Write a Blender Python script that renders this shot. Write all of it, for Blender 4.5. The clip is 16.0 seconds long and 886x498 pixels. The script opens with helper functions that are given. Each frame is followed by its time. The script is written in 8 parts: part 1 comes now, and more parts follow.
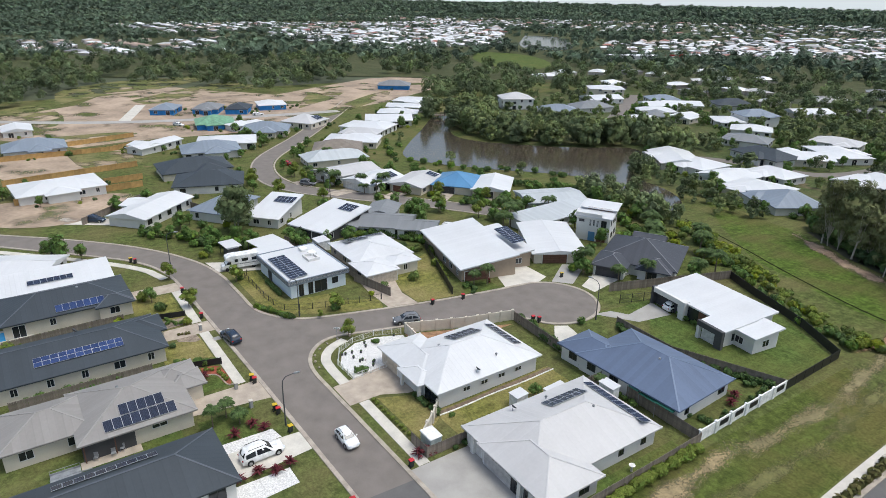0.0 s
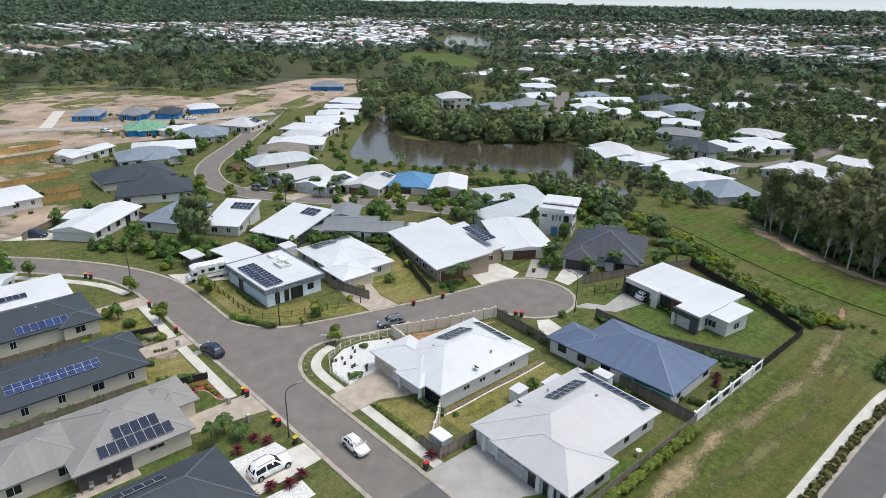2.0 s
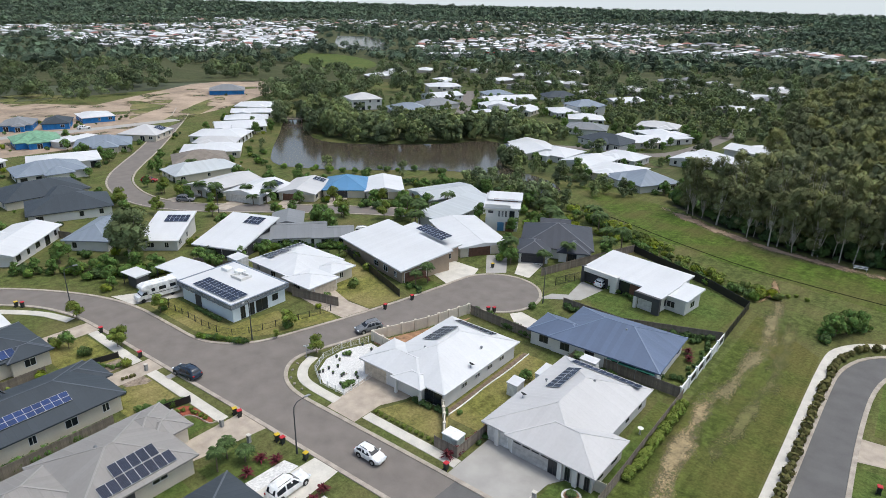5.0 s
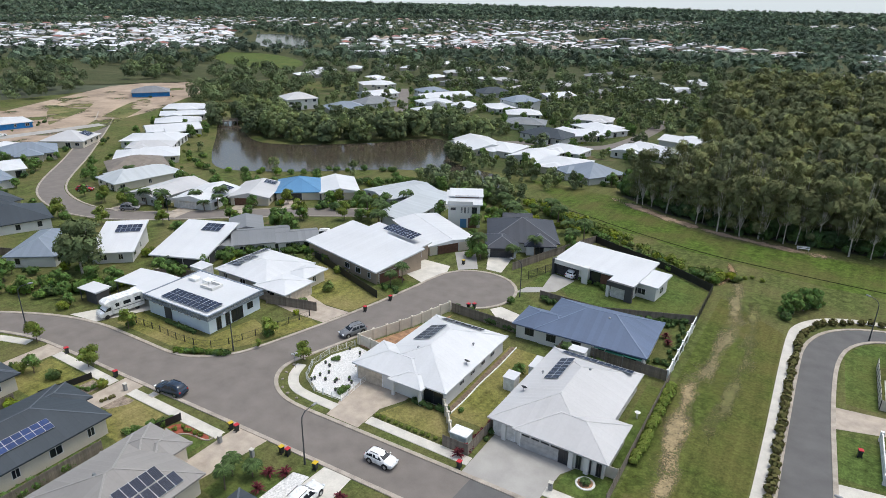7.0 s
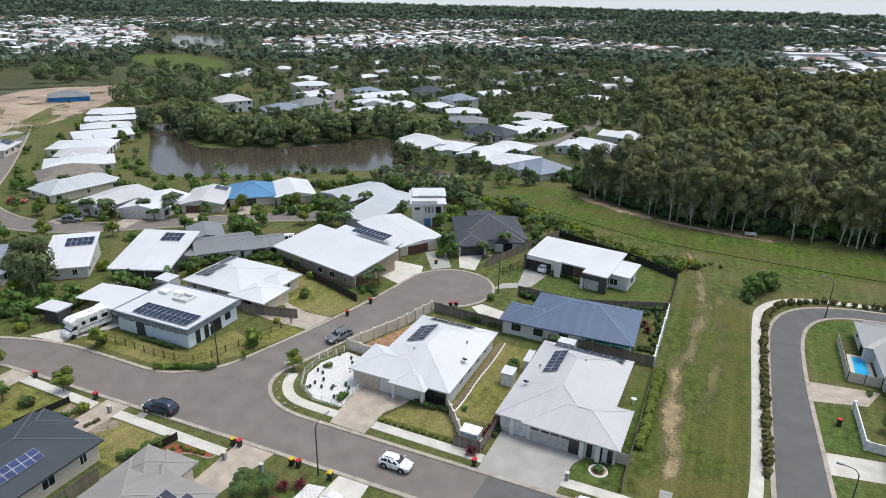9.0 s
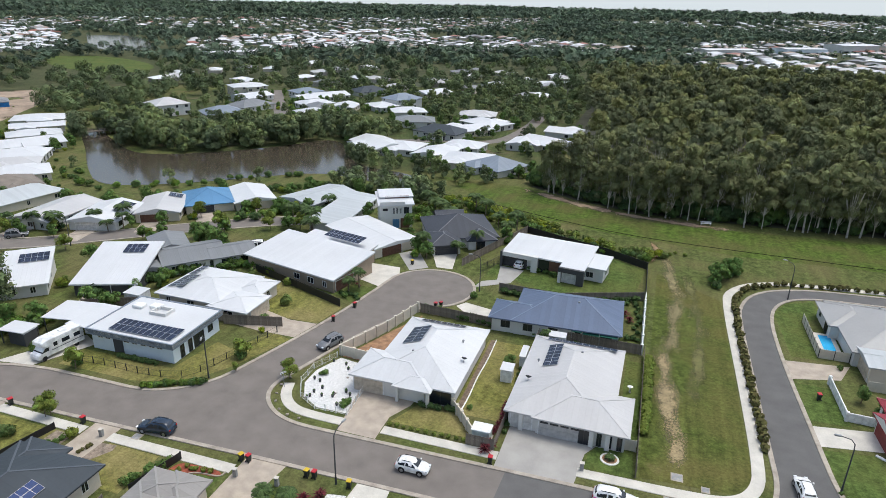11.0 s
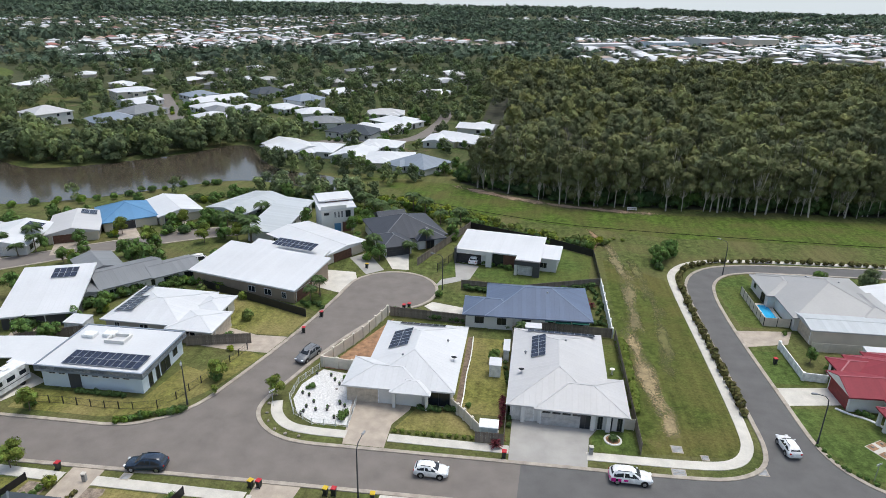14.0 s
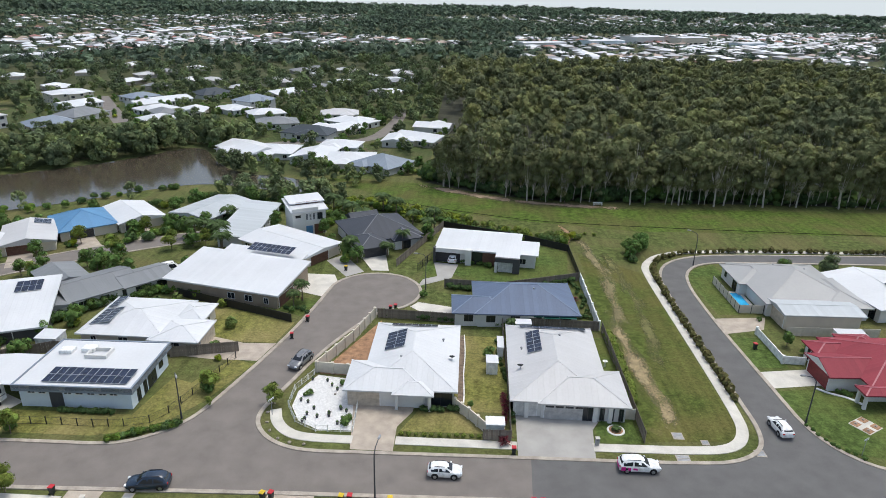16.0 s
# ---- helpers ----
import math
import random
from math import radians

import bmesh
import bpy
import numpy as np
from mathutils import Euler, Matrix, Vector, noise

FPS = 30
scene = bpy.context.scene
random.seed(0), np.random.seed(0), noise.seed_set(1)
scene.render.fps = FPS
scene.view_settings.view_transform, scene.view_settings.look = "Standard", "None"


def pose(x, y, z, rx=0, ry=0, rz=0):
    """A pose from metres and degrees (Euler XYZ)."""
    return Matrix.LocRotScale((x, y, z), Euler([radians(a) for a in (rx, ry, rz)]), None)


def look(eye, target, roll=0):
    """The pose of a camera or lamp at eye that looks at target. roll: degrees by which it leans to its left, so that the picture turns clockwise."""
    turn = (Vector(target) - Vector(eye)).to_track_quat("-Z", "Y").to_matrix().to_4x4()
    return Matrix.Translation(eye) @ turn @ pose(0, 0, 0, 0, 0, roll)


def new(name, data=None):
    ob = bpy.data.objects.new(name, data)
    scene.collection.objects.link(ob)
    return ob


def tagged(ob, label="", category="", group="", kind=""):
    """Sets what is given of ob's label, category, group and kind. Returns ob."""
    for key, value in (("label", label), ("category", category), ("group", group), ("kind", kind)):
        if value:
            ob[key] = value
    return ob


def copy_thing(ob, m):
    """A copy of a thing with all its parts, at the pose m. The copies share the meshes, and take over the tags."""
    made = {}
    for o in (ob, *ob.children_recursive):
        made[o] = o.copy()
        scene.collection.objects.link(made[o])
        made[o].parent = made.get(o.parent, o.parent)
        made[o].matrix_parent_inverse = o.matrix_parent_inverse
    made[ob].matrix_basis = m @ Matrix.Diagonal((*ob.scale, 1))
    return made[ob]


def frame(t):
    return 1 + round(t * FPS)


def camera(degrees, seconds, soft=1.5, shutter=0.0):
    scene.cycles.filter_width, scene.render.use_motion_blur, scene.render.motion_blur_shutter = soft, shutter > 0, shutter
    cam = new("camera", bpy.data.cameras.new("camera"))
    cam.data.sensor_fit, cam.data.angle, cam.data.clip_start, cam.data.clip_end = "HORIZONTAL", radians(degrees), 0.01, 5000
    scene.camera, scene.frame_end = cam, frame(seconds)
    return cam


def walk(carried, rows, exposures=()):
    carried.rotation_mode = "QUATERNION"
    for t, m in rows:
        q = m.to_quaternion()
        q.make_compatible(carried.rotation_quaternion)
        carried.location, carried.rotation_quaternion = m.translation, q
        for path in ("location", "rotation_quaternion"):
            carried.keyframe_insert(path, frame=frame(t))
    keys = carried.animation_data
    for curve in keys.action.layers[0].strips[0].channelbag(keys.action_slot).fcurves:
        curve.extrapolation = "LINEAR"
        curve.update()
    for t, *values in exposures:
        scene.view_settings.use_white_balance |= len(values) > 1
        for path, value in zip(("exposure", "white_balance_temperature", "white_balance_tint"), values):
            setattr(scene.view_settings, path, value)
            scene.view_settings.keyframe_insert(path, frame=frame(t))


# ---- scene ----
cam = camera(69.2, 16.0, soft=0.6)
PATH = [
    (0, (57.248, -42.273, 50.512), (55.728, -41.205, 49.772), 0.9),
    (1, (54.602, -45.774, 50.474), (53.149, -44.616, 49.736), 0.9),
    (2, (51.732, -49.211, 50.47), (50.351, -47.966, 49.732), 1.0),
    (3, (48.807, -52.266, 50.395), (47.501, -50.942, 49.66), 1.0),
    (4, (45.832, -55.373, 50.269), (44.605, -53.973, 49.538), 1.0),
    (6.5, (37.315, -61.54, 50.227), (36.307, -59.976, 49.493), 1.2),
    (7, (35.466, -62.781, 50.216), (34.508, -61.187, 49.482), 1.1),
    (7.5, (33.672, -63.91, 50.173), (32.76, -62.288, 49.44), 1.1),
    (8, (31.688, -65.017, 50.166), (30.827, -63.367, 49.433), 1.1),
    (9, (27.557, -66.989, 50.142), (26.798, -65.29, 49.41), 1.2),
    (11.5, (17.627, -70.745, 50.291), (17.111, -68.957, 49.559), 1.2),
    (12, (15.541, -71.318, 50.319), (15.078, -69.516, 49.587), 1.2),
    (12.5, (13.366, -71.725, 50.323), (12.959, -69.909, 49.59), 1.1),
    (13, (11.141, -72.154, 50.335), (10.794, -70.325, 49.602), 1.2),
    (14, (7.174, -72.648, 50.365), (6.939, -70.802, 49.632), 1.1),
    (15, (3.469, -72.911, 50.282), (3.341, -71.054, 49.55), 1.2),
    (15.5, (1.787, -73.012, 50.245), (1.699, -71.153, 49.513), 1.3),
    (16, (0.128, -73.028, 50.214), (0.067, -71.167, 49.481), 1.3),
]
walk(cam, [(t, look(eye, target, roll)) for t, eye, target, roll in PATH], exposures=((0, 0.32, 6300, 6), (16, 0.32, 6300, 6)))

# ---- world and light: bright overcast ----
world = bpy.data.worlds.new("overcast_sky")
scene.world = world
world.use_nodes = True
wn = world.node_tree.nodes
sky = wn.new("ShaderNodeTexSky")
sky.sky_type = "NISHITA"
sky.sun_disc = False
sky.sun_elevation = radians(70)
sky.sun_rotation = radians(40)
sky.dust_density = 4.0
sky.air_density = 1.0
soften = wn.new("ShaderNodeHueSaturation")
soften.inputs["Saturation"].default_value = 0.85
world.node_tree.links.new(sky.outputs[0], soften.inputs["Color"])
world.node_tree.links.new(soften.outputs[0], wn["Background"].inputs[0])
wn["Background"].inputs[1].default_value = 0.15
sun = new("sun", bpy.data.lights.new("sun", "SUN"))
sun.data.energy = 1.15
sun.data.angle = radians(26)
sun.data.color = (1.0, 0.975, 0.94)
sun.matrix_world = pose(0, 0, 100, 20, 0, 140)


# ---- materials ----
def mat(name, color, rough=0.7, metal=0.0, dark=0.75, scale=1.5, fine=25.0, bump=0.0, island=0.0, rand=0.0, spec=0.4, hue=0.0):
    """Colour broken up by two sizes of noise; island and rand vary it piece by piece."""
    m = bpy.data.materials.new(name)
    m.use_nodes = True
    n, k = m.node_tree.nodes, m.node_tree.links
    b = n["Principled BSDF"]
    b.inputs["Roughness"].default_value = rough
    b.inputs["Metallic"].default_value = metal
    b.inputs["Specular IOR Level"].default_value = spec
    co = n.new("ShaderNodeTexCoord")
    big, small = n.new("ShaderNodeTexNoise"), n.new("ShaderNodeTexNoise")
    big.inputs["Scale"].default_value, big.inputs["Detail"].default_value = scale, 4
    small.inputs["Scale"].default_value, small.inputs["Detail"].default_value = fine, 2
    for x in (big, small):
        k.new(co.outputs["Object"], x.inputs["Vector"])
    add = n.new("ShaderNodeMath")
    add.operation = "MULTIPLY_ADD"
    k.new(small.outputs[0], add.inputs[0])
    add.inputs[1].default_value = 0.4
    k.new(big.outputs[0], add.inputs[2])
    ramp = n.new("ShaderNodeValToRGB")
    ramp.color_ramp.elements[0].position, ramp.color_ramp.elements[1].position = 0.45, 0.9
    ramp.color_ramp.elements[0].color = (*[c * dark for c in color], 1)
    ramp.color_ramp.elements[1].color = (*[min(1, c * (2 - dark) if dark > 0.5 else c * 1.4) for c in color], 1)
    k.new(add.outputs[0], ramp.inputs[0])
    out = ramp.outputs[0]
    if island or rand:
        hs = n.new("ShaderNodeHueSaturation")
        src = n.new("ShaderNodeNewGeometry").outputs["Random Per Island"] if island else n.new("ShaderNodeObjectInfo").outputs["Random"]
        mr = n.new("ShaderNodeMapRange")
        a = island or rand
        mr.inputs[3].default_value, mr.inputs[4].default_value = 1 - a, 1 + a
        k.new(src, mr.inputs[0])
        k.new(mr.outputs[0], hs.inputs["Value"])
        if hue:
            mh = n.new("ShaderNodeMapRange")
            mh.inputs[3].default_value, mh.inputs[4].default_value = 0.5 - hue, 0.5 + hue
            k.new(src, mh.inputs[0])
            k.new(mh.outputs[0], hs.inputs["Hue"])
        k.new(out, hs.inputs["Color"])
        out = hs.outputs[0]
    k.new(out, b.inputs["Base Color"])
    if bump:
        bp = n.new("ShaderNodeBump")
        bp.inputs["Strength"].default_value = bump
        bp.inputs["Distance"].default_value = 0.05
        k.new(small.outputs[0], bp.inputs["Height"])
        k.new(bp.outputs[0], b.inputs["Normal"])
    return m


def grass_mat(name, green, yellow, dirt, dirt_at):
    """Mown grass: greens mixed at two scales, with bare earth showing through in ragged patches."""
    m = mat(name, green, 0.95, dark=0.55, scale=0.9, fine=5, bump=0.6, spec=0.1)
    n, k = m.node_tree.nodes, m.node_tree.links
    co = n["Texture Coordinate"]
    b = n["Principled BSDF"]
    base = b.inputs["Base Color"].links[0].from_socket
    patch, worn = n.new("ShaderNodeTexNoise"), n.new("ShaderNodeTexNoise")
    patch.inputs["Scale"].default_value, patch.inputs["Detail"].default_value = 0.1, 8
    worn.inputs["Scale"].default_value, worn.inputs["Detail"].default_value = 0.11, 9
    for x in (patch, worn):
        k.new(co.outputs["Object"], x.inputs["Vector"])
    for tex, col, lo, hi in ((patch, yellow, 0.42, 0.66), (worn, dirt, dirt_at, dirt_at + 0.09)):
        mr = n.new("ShaderNodeMapRange")
        mr.inputs[1].default_value, mr.inputs[2].default_value = lo, hi
        k.new(tex.outputs[0], mr.inputs[0])
        mx = n.new("ShaderNodeMix")
        mx.data_type = "RGBA"
        k.new(mr.outputs[0], mx.inputs[0])
        k.new(base, mx.inputs[6])
        mx.inputs[7].default_value = (*col, 1)
        base = mx.outputs[2]
    # tufts, and the faint streaks of mowing along the strips
    tuft, streak, along = n.new("ShaderNodeTexNoise"), n.new("ShaderNodeTexNoise"), n.new("ShaderNodeMapping")
    tuft.inputs["Scale"].default_value, tuft.inputs["Detail"].default_value = 2.6, 7
    tuft.inputs["Roughness"].default_value = 0.72
    along.inputs["Scale"].default_value = (0.8, 0.05, 1)
    streak.inputs["Scale"].default_value, streak.inputs["Detail"].default_value = 1.0, 4
    k.new(co.outputs["Object"], tuft.inputs["Vector"])
    k.new(co.outputs["Object"], along.inputs["Vector"])
    k.new(along.outputs[0], streak.inputs["Vector"])
    both, span, hs = n.new("ShaderNodeMath"), n.new("ShaderNodeMapRange"), n.new("ShaderNodeHueSaturation")
    both.operation = "MULTIPLY_ADD"
    k.new(streak.outputs[0], both.inputs[0])
    both.inputs[1].default_value = 0.4
    k.new(tuft.outputs[0], both.inputs[2])
    span.inputs[1].default_value, span.inputs[2].default_value = 0.45, 0.95
    span.inputs[3].default_value, span.inputs[4].default_value = 0.5, 1.5
    k.new(both.outputs[0], span.inputs[0])
    k.new(span.outputs[0], hs.inputs["Value"])
    k.new(base, hs.inputs["Color"])
    k.new(hs.outputs[0], b.inputs["Base Color"])
    return m


def ragged(m, scale, keep):
    """Lets what lies under a worn patch show through in ragged holes."""
    n, k = m.node_tree.nodes, m.node_tree.links
    t = n.new("ShaderNodeTexNoise")
    t.inputs["Scale"].default_value, t.inputs["Detail"].default_value = scale, 8
    k.new(n["Texture Coordinate"].outputs["Object"], t.inputs["Vector"])
    mr = n.new("ShaderNodeMapRange")
    mr.inputs[1].default_value, mr.inputs[2].default_value = keep, keep + 0.12
    k.new(t.outputs[0], mr.inputs[0])
    k.new(mr.outputs[0], n["Principled BSDF"].inputs["Alpha"])
    return m


def lacy(m, scale, cut):
    """Breaks leaf sprays up into ragged small leaves with gaps between them."""
    n, k = m.node_tree.nodes, m.node_tree.links
    t = n.new("ShaderNodeTexNoise")
    t.inputs["Scale"].default_value, t.inputs["Detail"].default_value = scale, 1.5
    k.new(n["Texture Coordinate"].outputs["Object"], t.inputs["Vector"])
    mr = n.new("ShaderNodeMath")
    mr.operation = "GREATER_THAN"
    mr.inputs[1].default_value = cut
    k.new(t.outputs[0], mr.inputs[0])
    b = n["Principled BSDF"]
    k.new(mr.outputs[0], b.inputs["Alpha"])
    # each tree has its own tone and leans to yellow or to blue-green
    tone, hs = n.new("ShaderNodeAttribute"), n.new("ShaderNodeHueSaturation")
    tone.attribute_name = "tone"
    for sock, mid, span in (("Value", 1.0, 0.27), ("Hue", 0.5, -0.014), ("Saturation", 1.0, 0.15)):
        ma = n.new("ShaderNodeMath")
        ma.operation = "MULTIPLY_ADD"
        k.new(tone.outputs["Fac"], ma.inputs[0])
        ma.inputs[1].default_value, ma.inputs[2].default_value = span, mid
        k.new(ma.outputs[0], hs.inputs[sock])
    k.new(b.inputs["Base Color"].links[0].from_socket, hs.inputs["Color"])
    k.new(hs.outputs[0], b.inputs["Base Color"])
    return m


def ribbed(m, width=0.76, depth=0.06):
    """Lapped roofing sheets that run down each slope: a slight change of tone from sheet to sheet and a raised rib at each lap."""
    n, k = m.node_tree.nodes, m.node_tree.links
    geo = n.new("ShaderNodeNewGeometry")
    across, unit, along = n.new("ShaderNodeVectorMath"), n.new("ShaderNodeVectorMath"), n.new("ShaderNodeVectorMath")
    across.operation, unit.operation, along.operation = "CROSS_PRODUCT", "NORMALIZE", "DOT_PRODUCT"
    across.inputs[1].default_value = (0, 0, 1)
    k.new(geo.outputs["True Normal"], across.inputs[0])
    k.new(across.outputs[0], unit.inputs[0])
    k.new(unit.outputs[0], along.inputs[0])
    k.new(geo.outputs["Position"], along.inputs[1])
    step, lap = n.new("ShaderNodeMath"), n.new("ShaderNodeMath")
    step.operation, lap.operation = "DIVIDE", "FRACT"
    step.inputs[1].default_value = width
    k.new(along.outputs["Value"], step.inputs[0])
    k.new(step.outputs[0], lap.inputs[0])
    rib = n.new("ShaderNodeMapRange")
    rib.inputs[1].default_value, rib.inputs[2].default_value = 0.0, 0.2
    rib.inputs[3].default_value, rib.inputs[4].default_value = 1.0, 0.0
    k.new(lap.outputs[0], rib.inputs[0])
    bp = n.new("ShaderNodeBump")
    bp.inputs["Strength"].default_value = 0.3
    bp.inputs["Distance"].default_value = 0.04
    k.new(rib.outputs[0], bp.inputs["Height"])
    b = n["Principled BSDF"]
    k.new(bp.outputs[0], b.inputs["Normal"])
    sheet, tone, hs = n.new("ShaderNodeMath"), n.new("ShaderNodeTexWhiteNoise"), n.new("ShaderNodeHueSaturation")
    sheet.operation, tone.noise_dimensions = "FLOOR", "1D"
    k.new(step.outputs[0], sheet.inputs[0])
    k.new(sheet.outputs[0], tone.inputs["W"])
    mr = n.new("ShaderNodeMapRange")
    mr.inputs[3].default_value, mr.inputs[4].default_value = 1 - depth, 1 + depth
    k.new(tone.outputs["Value"], mr.inputs[0])
    k.new(mr.outputs[0], hs.inputs["Value"])
    k.new(b.inputs["Base Color"].links[0].from_socket, hs.inputs["Color"])
    k.new(hs.outputs[0], b.inputs["Base Color"])
    return m


